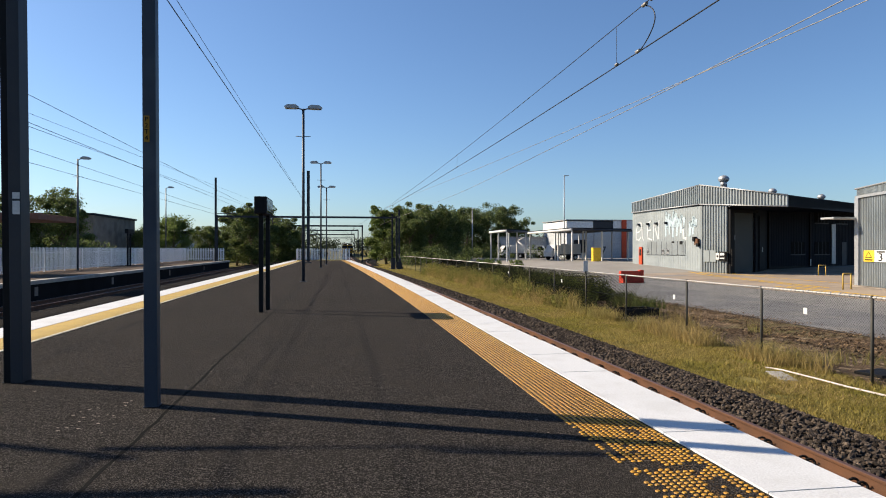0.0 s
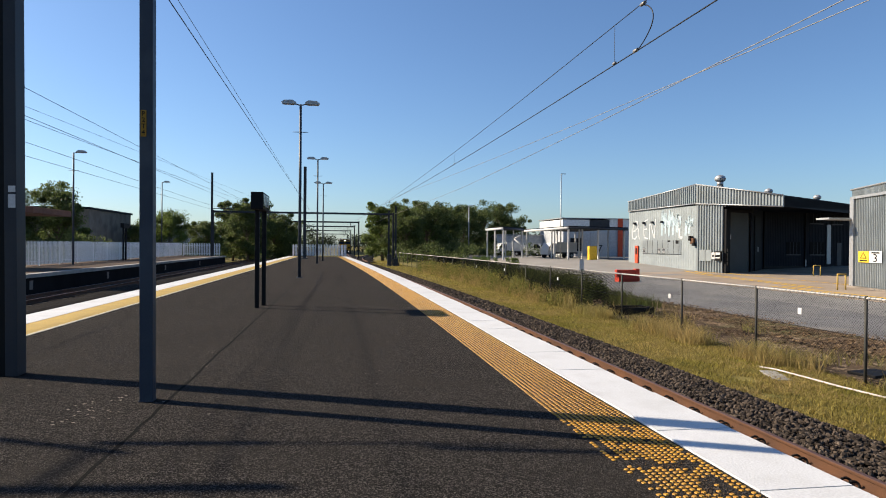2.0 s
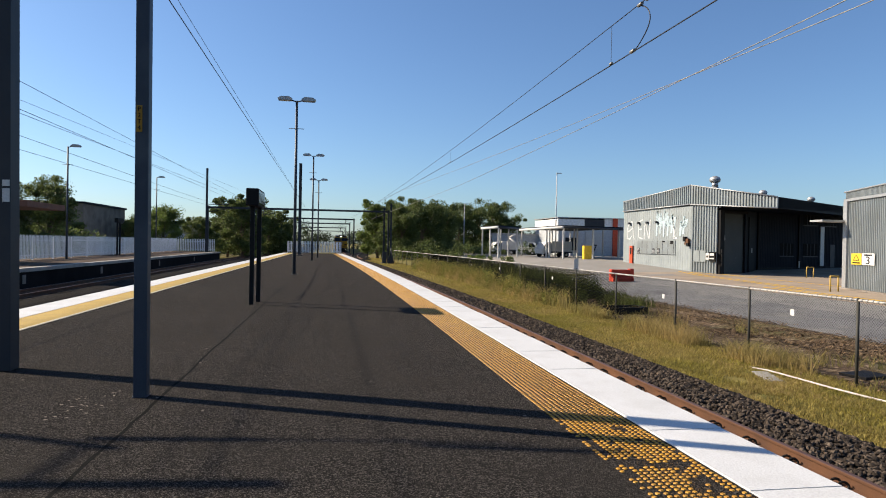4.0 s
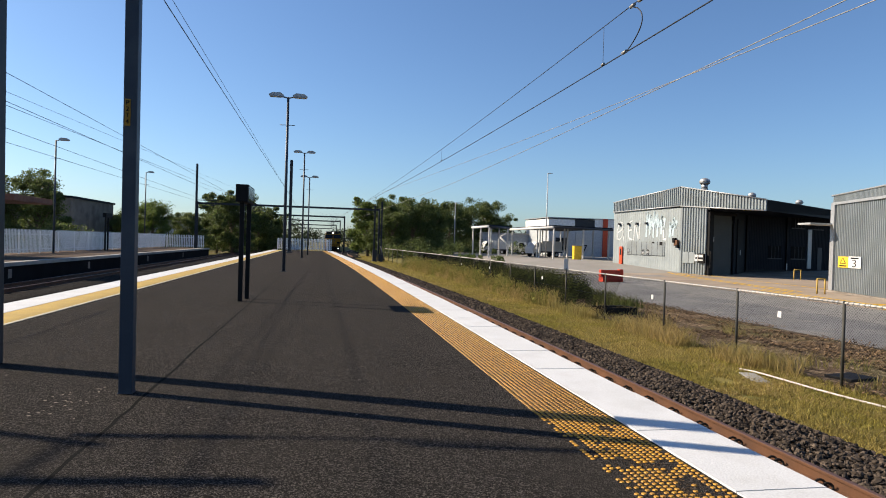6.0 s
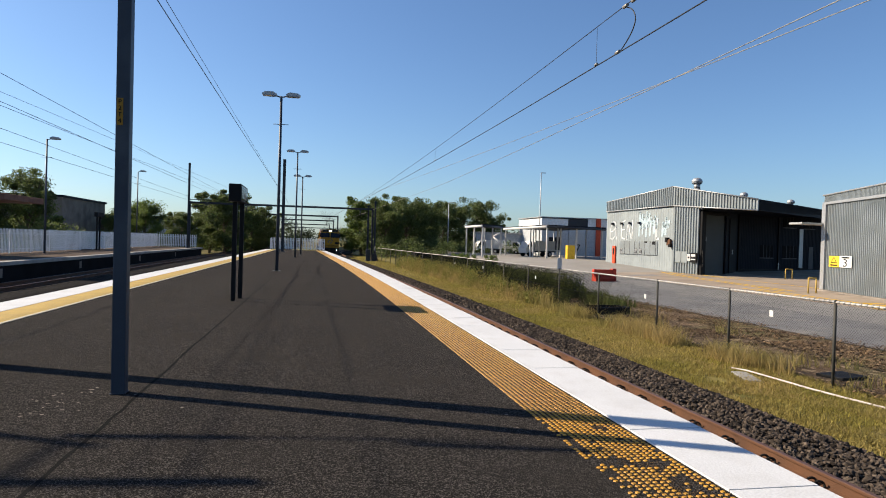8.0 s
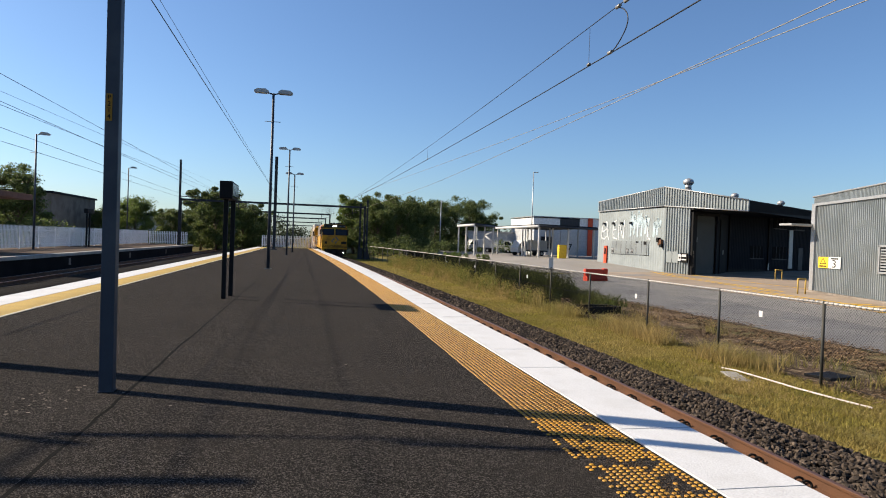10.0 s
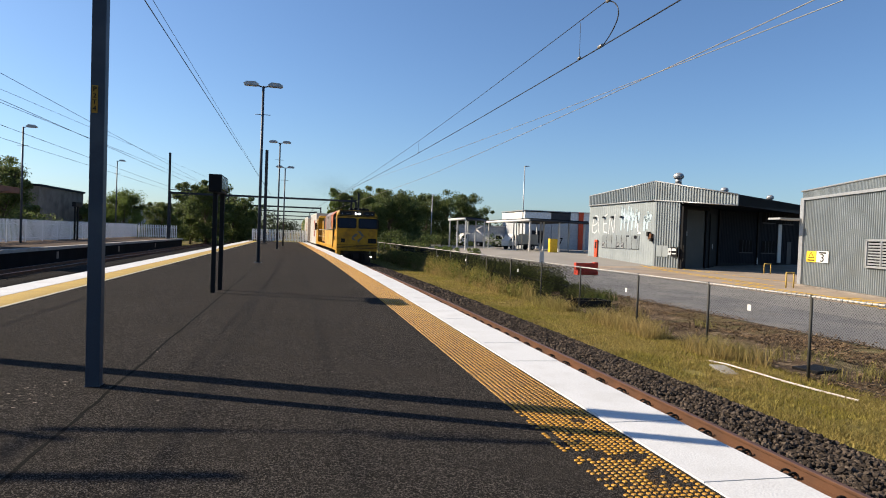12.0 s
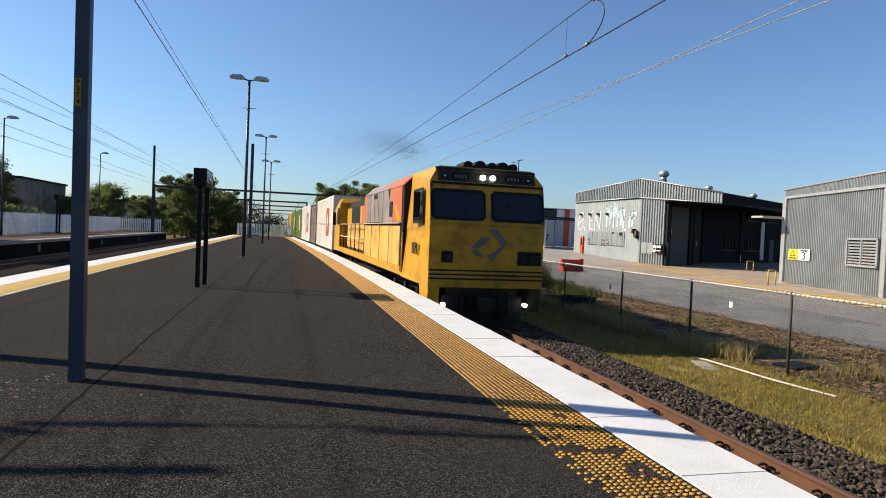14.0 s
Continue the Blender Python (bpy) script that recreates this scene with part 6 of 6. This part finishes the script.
def build_loco():
    L, W = 24.6, 2.95
    h = W / 2
    y0 = -L / 2
    loco = thing("locomotive", "yellow freight locomotive with orange-red and silver sides, headlights lit", "locomotive")
    TRAIN.append((loco, L / 2))
    f = lambda y: y0 + y
    # cab shell: raked windscreen, chamfered roof edges
    bm = fresh()
    prism(bm, [(f(0.0), 1.22), (f(0.0), 2.78), (f(0.20), 3.88), (f(0.42), 4.30), (f(3.4), 4.30), (f(3.4), 1.22)], -h, h, "x")
    for v in bm.verts:
        if v.co.z > 4.2:
            v.co.x *= 0.83
    cab = part("cab", bm, "loco_yellow", loco)
    def front_slab(x0, x1, z0, z1, out, material, name, parent, round_=0.0, label=""):
        """A slab on the nose: it follows the raked windscreen and visor."""
        def yy(z):
            if z <= 2.78:
                return 0.0
            if z <= 3.88:
                return 0.20 * (z - 2.78) / 1.10
            return 0.20 + 0.22 * (z - 3.88) / 0.42
        bm = fresh()
        pts = [(x0 + round_, z0), (x1 - round_, z0), (x1, z0 + round_), (x1, z1 - round_), (x1 - round_, z1), (x0 + round_, z1), (x0, z1 - round_), (x0, z0 + round_)] if round_ else [(x0, z0), (x1, z0), (x1, z1), (x0, z1)]
        a = [bm.verts.new((x, f(yy(z)) - out, z)) for x, z in pts]
        b = [bm.verts.new((x, f(yy(z)) + 0.03, z)) for x, z in pts]
        n = len(pts)
        for i in range(n):
            bm.faces.new((a[i], a[(i + 1) % n], b[(i + 1) % n], b[i]))
        bm.faces.new(a)
        bm.faces.new(b[::-1])
        bmesh.ops.recalc_face_normals(bm, faces=bm.faces)
        return part(name, bm, material, parent, label)
    for s in (-1, 1):
        a, b = sorted((s * 0.07, s * 1.465))
        fr = front_slab(a, b, 2.86, 3.68, 0.015, "black", "windscreen", cab, 0.1, "dark raked windscreen")
        front_slab(a + 0.07, b - 0.07, 2.93, 3.60, 0.022, "glass", "glass", fr, 0.08)
        bm = fresh()
        tube(bm, (s * 0.75, f(0.02), 2.86), (s * 0.45, f(0.06), 3.35), 0.012, n=5)
        part("wiper", bm, "black", fr)
    front_slab(-1.44, 1.44, 3.80, 3.86, 0.03, "black", "visor", cab)
    # sooty brow with the headlamps and number boards
    front_slab(-1.27, 1.27, 3.885, 4.185, 0.006, "brow_grime", "brow", cab)
    for s in (-1, 1):
        a, b = sorted((s * 1.475, s * 1.40))
        front_slab(a, b, 2.80, 3.80, 0.01, "loco_soot", "corner_post", cab)
    bezel = front_slab(-0.30, 0.30, 3.92, 4.14, 0.012, "black", "headlamp_bezel", cab, 0.06)
    for x in (-0.13, 0.13):
        bm = fresh()
        tube(bm, (x, f(0.22) - 0.02, 4.03), (x, f(0.30), 4.03), 0.062, n=20)
        part("headlamp", bm, "lamp_on", bezel, "lit round headlamp")
    for s in (-1, 1):
        a, b = sorted((s * 0.45, s * 0.92))
        nb = front_slab(a, b, 3.93, 4.13, 0.012, "black", "number_board", cab, 0.06)
        for k in range(4):
            xa = a + 0.08 + k * 0.085
            front_slab(xa, xa + 0.05, 3.98, 4.08, 0.018, "grey_logo", "lettering", nb)
        a, b = sorted((s * 1.0, s * 1.18))
        ml = front_slab(a, b, 3.94, 4.11, 0.012, "black", "marker_light", cab, 0.05)
        front_slab((a + b) / 2 - 0.03, (a + b) / 2 + 0.03, 4.0, 4.05, 0.02, "lens", "lens", ml)
    front_slab(-1.30, 1.30, 4.19, 4.27, 0.01, "grime", "roof_lip", cab)
    front_slab(-1.44, 1.44, 2.775, 2.815, 0.06, "loco_yellow", "ledge", cab)
    # nose: ribs, lamps, emblem
    for z in (1.36, 1.46, 1.56):
        front_slab(-1.47, 1.47, z, z + 0.045, 0.03, "loco_yellow", "nose_rib", cab)
    for z in (1.410, 1.512, 1.615):
        front_slab(-1.46, 1.46, z, z + 0.04, 0.012, "grime", "nose_groove", cab)
    for x, w_, z0, z1 in ((-1.02, 0.28, 1.82, 2.10), (1.10, 0.62, 1.80, 2.14)):
        lp = front_slab(x - w_ / 2, x + w_ / 2, z0, z1, 0.02, "black", "lamp_recess", cab)
        front_slab(x - w_ / 2 + 0.05, x - w_ / 2 + 0.23, z0 + 0.06, z1 - 0.06, 0.03, "grime", "lens", lp, 0.05)
        if w_ > 0.5:
            front_slab(x + 0.04, x + 0.26, z0 + 0.07, z1 - 0.07, 0.03, "grime", "lens", lp, 0.05)
    cx, cz = 0.03, 2.24

    def emblem(pts):
        bm = fresh()
        prism(bm, [(cx + px, cz + pz) for px, pz in pts], f(0) - 0.012, f(0) - 0.004, "y")
        part("emblem", bm, "grey_logo", cab)
    emblem([(-0.46, -0.06), (-0.20, 0.24), (0.06, 0.24), (-0.14, 0.02), (-0.28, -0.06)])
    emblem([(-0.46, -0.09), (-0.28, -0.09), (-0.12, -0.26), (-0.34, -0.24)])
    emblem([(-0.04, 0.42), (0.20, 0.42), (0.46, 0.12), (0.30, 0.03), (0.16, 0.24)])
    emblem([(0.46, 0.09), (0.30, 0.0), (0.08, -0.16), (-0.04, -0.22), (0.08, -0.40)])
    # side of the cab
    for s in (-1, 1):
        x = s * h
        w1 = part("cab_window", poly_x(x, [(f(0.75), 2.75), (f(1.95), 2.75), (f(1.95), 3.72), (f(0.80), 3.72)], 0.015), "black", cab)
        part("glass", poly_x(x + s * 0.016, [(f(0.85), 2.84), (f(1.86), 2.84), (f(1.86), 3.64), (f(0.88), 3.64)], 0.01), "glass", w1)
        bm = fresh()
        box(bm, min(x + s * 0.05, x + s * 0.22), max(x + s * 0.05, x + s * 0.22), f(0.95), f(1.0), 2.9, 3.6, 0.01)
        part("mirror", bm, "black", cab)
        for k in range(4):
            part("lettering", poly_x(x, [(f(1.35 + k * 0.17), 1.95), (f(1.46 + k * 0.17), 1.95), (f(1.46 + k * 0.17), 2.25), (f(1.35 + k * 0.17), 2.25)], 0.006), "black", cab)
        part("door_gap", poly_x(x, [(f(3.25), 1.35), (f(3.55), 1.35), (f(3.55), 2.65), (f(3.25), 2.65)], 0.012), "black", cab)
        bm = fresh()
        tube(bm, (x + s * 0.05, f(3.1), 1.35), (x + s * 0.05, f(3.1), 2.5), 0.018, n=6)
        part("grab_rail", bm, "loco_yellow", cab)
    # roof horns and aerial
    for k, x in enumerate((-0.42, -0.1, 0.22, 0.5, 0.78)):
        bm = fresh()
        tube(bm, (x, f(0.55), 4.37), (x, f(1.3), 4.37), 0.15 if k % 2 else 0.12, n=14)
        part("roof_tank", bm, "black", loco)
    bm = fresh()
    tube(bm, (1.02, f(0.8), 4.28), (1.02, f(0.8), 4.62), 0.012, n=5)
    tube(bm, (0.98, f(0.8), 4.62), (1.12, f(0.8), 4.66), 0.012, n=5)
    part("aerial", bm, "black", loco)
    # engine body behind the cab
    bm = fresh()
    prism(bm, [(-h + 0.02, 1.42), (h - 0.02, 1.42), (h - 0.02, 3.95), (h - 0.35, 4.30), (-h + 0.35, 4.30), (-h + 0.02, 3.95)], f(3.4), f(11.6), "y")
    part("engine_body", bm, "grime", loco)
    bm = fresh()
    prism(bm, [(-1.05, 1.35), (1.05, 1.35), (1.05, 3.7), (0.8, 4.1), (-0.8, 4.1), (-1.05, 3.7)], f(11.6), f(21.6), "y")
    part("hood", bm, "grime", loco)
    for s in (-1, 1):
        x = s * (h - 0.018)
        part("side_panel", poly_x(x, [(f(3.6), 2.78), (f(5.9), 2.78), (f(5.6), 3.94), (f(3.62), 3.94)]), "loco_orange", loco, "faded orange-red upper panel")
        part("side_panel", poly_x(x, [(f(5.0), 2.78), (f(6.0), 3.94), (f(6.9), 3.94), (f(6.9), 2.78)], 0.026), "loco_grey", loco, "dirty silver upper panel")
        for k in range(4):
            part("side_panel", panel_x(x, f(6.95 + k * 0.95), f(7.83 + k * 0.95), 2.80, 3.93, 0.03), "loco_grey", loco, "dirty silver upper panel")
        part("side_panel", poly_x(x, [(f(10.7), 2.78), (f(11.58), 2.78), (f(11.58), 3.94), (f(10.75), 3.94)]), "loco_orange", loco, "faded orange-red upper panel")
        part("vent", panel_x(x, f(5.1), f(5.6), 2.98, 3.5, 0.04), "black", loco)
        part("stripe", poly_x(x, [(f(3.62), 2.80), (f(4.3), 2.80), (f(4.75), 3.35), (f(4.3), 3.35)], 0.026), "loco_yellow", loco)
        part("vent", panel_x(x, f(8.2), f(8.9), 3.72, 3.9, 0.05), "black", loco)
        for k in range(4):
            part("access_door", panel_x(x, f(3.75 + k * 1.9), f(5.55 + k * 1.9), 1.5, 2.68, 0.025), "loco_faded", loco)
        # narrow hood: grilles, doors, handrails
        hx = s * 1.05
        for k in range(5):
            part("hood_door", panel_x(hx, f(11.75 + k * 1.96), f(13.63 + k * 1.96), 1.55, 2.74, 0.02), "loco_faded", loco)
        for ya, yb, za, zb in ((11.7, 12.0, 2.8, 3.68), (12.7, 13.1, 2.8, 3.68), (13.8, 14.2, 2.8, 3.68), (15.42, 16.0, 2.8, 3.68), (19.4, 21.5, 2.8, 3.68)):
            part("hood_panel", panel_x(hx, f(ya), f(yb), za, zb, 0.022), "loco_yellow", loco)
        for ya, yb in ((12.0, 12.7), (13.1, 13.8)):
            part("grille", panel_x(hx, f(ya), f(yb), 2.9, 3.6, 0.02), "black", loco)
        part("side_panel", panel_x(hx, f(14.2), f(15.4), 2.8, 3.68, 0.02), "loco_orange", loco)
        part("grille", panel_x(hx, f(16.0), f(19.4), 2.75, 3.65, 0.02), "black", loco)
        for z in (2.1, 2.75):
            bm = fresh()
            tube(bm, (s * (h - 0.06), f(11.7), z), (s * (h - 0.06), f(21.5), z), 0.02, n=6)
            part("handrail", bm, "cream_line", loco)
        for k in range(7):
            bm = fresh()
            tube(bm, (s * (h - 0.06), f(11.8 + k * 1.6), 1.35), (s * (h - 0.06), f(11.8 + k * 1.6), 2.77), 0.02, n=6)
            part("stanchion", bm, "black", loco)
        bm = fresh()
        tube(bm, (s * (h + 0.03), f(3.7), 2.76), (s * (h + 0.03), f(11.5), 2.76), 0.02, n=6)
        part("handrail", bm, "cream_line", loco)
        bm = fresh()
        prism(bm, [(s * (h - 0.01), 3.94), (s * (h - 0.34), 4.30), (s * (h - 0.34), 4.33), (s * (h + 0.012), 3.955)], f(3.45), f(6.4), "y")
        part("roof_edge", bm, "loco_orange", loco)
        bm = fresh()
        prism(bm, [(s * (h - 0.01), 3.94), (s * (h - 0.34), 4.30), (s * (h - 0.34), 4.33), (s * (h + 0.012), 3.955)], f(6.44), f(11.55), "y")
        part("roof_edge", bm, "loco_grey", loco)
        # sill
        bm = fresh()
        box(bm, *sorted((s * (h - 0.12), s * (h - 0.005))), f(3.3), f(L - 0.3), 1.24, 1.50, 0.012)
        part("sill", bm, "loco_yellow", loco)
        # corner step plate; the right one's grime and shade are put into darker paint
        bm = fresh()
        prism(bm, [(f(0.12), 0.62), (f(0.85), 0.62), (f(1.0), 1.22), (f(0.02), 1.22)], *sorted((s * (h - 0.30), s * (h - 0.02))), "x")
        part("step_plate", bm, "loco_yellow" if s < 0 else "brow_grime", loco)
        bm = fresh()
        tube(bm, (s * 1.06, f(0.0), 0.80), (s * 1.06, f(0.12), 0.80), 0.05, n=16)
        part("ditch_lamp", bm, "ditch_on", loco, "lit round ditch lamp")
    # rear cab end
    bm = fresh()
    prism(bm, [(f(21.6), 1.26), (f(21.6), 4.05), (f(22.0), 4.34), (f(24.1), 4.34), (f(24.5), 3.7), (f(24.6), 1.22)], -h, h, "x")
    for v in bm.verts:
        if v.co.z > 4.3:
            v.co.x *= 0.83
    rear = part("rear_end", bm, "loco_yellow", loco)
    for s in (-1, 1):
        part("rear_window", poly_x(s * h, [(f(21.9), 2.75), (f(23.0), 2.75), (f(23.0), 3.75), (f(21.9), 3.75)], 0.02), "black", rear)
        bm = fresh()
        box(bm, *sorted((s * (h + 0.02), s * (h + 0.2))), f(23.7), f(23.76), 2.7, 3.5, 0.01)
        part("mirror", bm, "black", rear)
    # exhaust and roof details
    bm = fresh()
    box(bm, -0.4, 0.4, f(9.2), f(10.4), 4.28, 4.5, 0.03)
    part("exhaust", bm, "grime", loco)
    bm = fresh()
    box(bm, -0.7, 0.7, f(16), f(19), 4.08, 4.28, 0.03)
    part("radiator_fan", bm, "grime", loco)
    # underframe, tank, pilot, coupler
    bm = fresh()
    box(bm, -0.95, 0.95, f(0.3), f(L - 0.2), 0.98, 1.26)
    part("underframe", bm, "grime", loco)
    bm = fresh()
    prism(bm, [(-1.3, 0.95), (-1.3, 0.55), (-1.0, 0.32), (1.0, 0.32), (1.3, 0.55), (1.3, 0.95)], f(9.3), f(15.0), "y")
    part("fuel_tank", bm, "grime", loco)
    bm = fresh()
    prism(bm, [(-1.05, 1.0), (-1.05, 0.35), (-0.7, 0.18), (0.7, 0.18), (1.05, 0.35), (1.05, 1.0)], f(0.25), f(0.4), "y")
    part("pilot", bm, "black", loco)
    bm = fresh()
    box(bm, -0.16, 0.16, f(-0.35), f(0.5), 0.68, 1.0, 0.04)
    box(bm, -0.26, 0.02, f(-0.5), f(-0.3), 0.66, 1.02, 0.04)
    part("coupler", bm, "grime", loco)
    for x in (-0.55, -0.35, 0.4, 0.62):
        bm = fresh()
        for k in range(6):
            u, v = k / 6, (k + 1) / 6
            tube(bm, (x, f(0.2) - 0.12 * math.sin(math.pi * u), 1.1 - 0.6 * u), (x, f(0.2) - 0.12 * math.sin(math.pi * v), 1.1 - 0.6 * v), 0.03, n=6, caps=False)
        part("air_hose", bm, "rubber", loco)
    # the cab and hood are a little lower above the windscreen ledge
    for ch in loco.children_recursive:
        for v in ch.data.vertices:
            if v.co.z > 2.78:
                v.co.z = 2.78 + (v.co.z - 2.78) * 0.925
    lowered(loco)
    bogie(loco, f(5.0), 3, 1.75)
    bogie(loco, f(19.6), 3, 1.75)


def build_wagon(length):
    w = thing("container_wagon", "dark flat container wagon coupled in the train", "wagon", "container wagons")
    h = length / 2
    bm = fresh()
    box(bm, -1.25, 1.25, -h, h, 0.92, 1.12, 0.02)
    part("deck", bm, "grime", w)
    for s in (-1, 1):
        bm = fresh()
        prism(bm, [(-h, 0.92), (-h + 2.4, 0.92), (-h + 3.4, 0.62), (h - 3.4, 0.62), (h - 2.4, 0.92), (h, 0.92), (h, 1.14), (-h, 1.14)], *sorted((s * 1.2, s * 1.3)), "x")
        part("side_sill", bm, "grime", w)
    lowered(w)
    bogie(w, -h + 1.9, 2, 1.7)
    bogie(w, h - 1.9, 2, 1.7)
    for s in (-1, 1):
        bm = fresh()
        box(bm, -0.14, 0.14, s * h - 0.35, s * h + 0.35, 0.50, 0.72, 0.03)
        part("coupler", bm, "grime", w)
    return w


def build_container(length, material, label, emblem=None, top=4.55):
    c = thing("shipping_container", label, "container", "containers on the train")
    h, w = length / 2, 1.30
    z0 = 1.13
    for s in (-1, 1):
        bm = corrugated((s * w, -s * h), (s * w, s * h), lambda u: z0 + 0.15, lambda u: top - 0.12, 0.28, 0.035)
        part("side_wall", bm, material, c)
        for z in (z0, top - 0.13):
            bm = fresh()
            box(bm, *sorted((s * (w - 0.06), s * (w + 0.05))), -h, h, z, z + 0.13)
            part("rail", bm, material, c)
        for q in (-1, 1):
            bm = fresh()
            box(bm, *sorted((s * (w - 0.1), s * (w + 0.06))), *sorted((q * (h - 0.14), q * (h + 0.012))), z0 - 0.003, top + 0.003)
            part("corner_post", bm, material, c)
        bm = fresh()
        box(bm, -w, w, *sorted((s * (h - 0.06), s * h)), z0 + 0.01, top - 0.01)
        part("end_wall", bm, material, c)
        if emblem:
            ye = -h + length * 0.28
            plate = part("emblem", poly_x(s * (w + 0.05), [(ye - 0.95, 1.95), (ye + 0.95, 1.95), (ye + 0.95, 3.85), (ye - 0.95, 3.85)], 0.012), emblem, c)
            part("emblem", poly_x(s * (w + 0.064), [(ye - 0.45, 2.9), (ye, 2.25), (ye + 0.45, 2.9), (ye, 3.55)], 0.008), "cream_line", plate)
    bm = fresh()
    box(bm, -w, w, -h, h, top - 0.05, top)
    part("roof", bm, material, c)
    lowered(c)
    return c


def build_smoke():
    """A thin drift of exhaust smoke: sparse dark flecks that thin out behind the exhaust."""
    rng = np.random.default_rng(61)
    n = 36000
    u = rng.random(n) ** 1.5
    spread = 0.35 + 1.3 * u
    p = np.stack([-0.5 * u + rng.normal(0, 1, n) * spread, 22 * u + rng.normal(0, 1, n) * spread, 5.2 + 3.0 * u ** 0.6 + rng.normal(0, 0.55, n) * spread], -1)
    a = rng.normal(size=(n, 3))
    b = rng.normal(size=(n, 3))
    size = 0.0036
    verts = np.stack([p + a * size, p + b * size, p - a * size, p - b * size], 1).reshape(-1, 3)
    faces = (np.arange(n) * 4)[:, None] + np.arange(4)[None]
    ob = new("exhaust_smoke", cloud_mesh("exhaust_smoke", verts.tolist(), faces.tolist(), "smoke"))
    tagged(ob, "thin dark exhaust smoke drifting behind the locomotive", "smoke", kind="stuff")
    TRAIN.append((ob, 9.8))


build_loco()
build_smoke()
CONSIST = [
    (13.0, "container_white", "off-white ribbed container with a maroon emblem", "maroon", 4.6),
    (6.2, "container_brown", "grey-brown ribbed short container", None, 4.3),
    (13.0, "container_white", "off-white ribbed container with a maroon emblem", "maroon", 4.6),
    (13.0, "container_green", "green ribbed container with a lime emblem", "lime", 4.5),
    (13.0, "container_green", "green ribbed container with a lime emblem", "lime", 4.5),
    (13.0, "container_yellow", "yellow ribbed container on the train", None, 4.5),
    (13.0, "container_brown", "grey-brown ribbed container on the train", None, 4.4),
    (13.0, "container_green", "green ribbed container with a lime emblem", "lime", 4.5),
    (13.0, "container_white", "off-white ribbed container on the train", None, 4.5),
]
behind = 26.6
for length, material, label, emblem_, top_ in CONSIST:
    mid = behind + length / 2
    TRAIN.append((build_wagon(length), mid))
    TRAIN.append((build_container(length - 0.1, material, label, emblem_, top_), mid))
    behind += length + 0.7


# ---- what moves ----
def motions():
    for ob, back in TRAIN:
        rows = []
        for k in range(29):
            t = k * 0.5
            left = 14.0 - t
            y = FRONT_END + SPEED * left - GAIN * left * left + back
            slope = (track_x(y + 5) - track_x(y - 5)) / 10
            rows.append((t, pose(track_x(y), y, RAIL_Z, 0, 0, -math.degrees(math.atan(slope)))))
        walk(ob, rows)


motions()
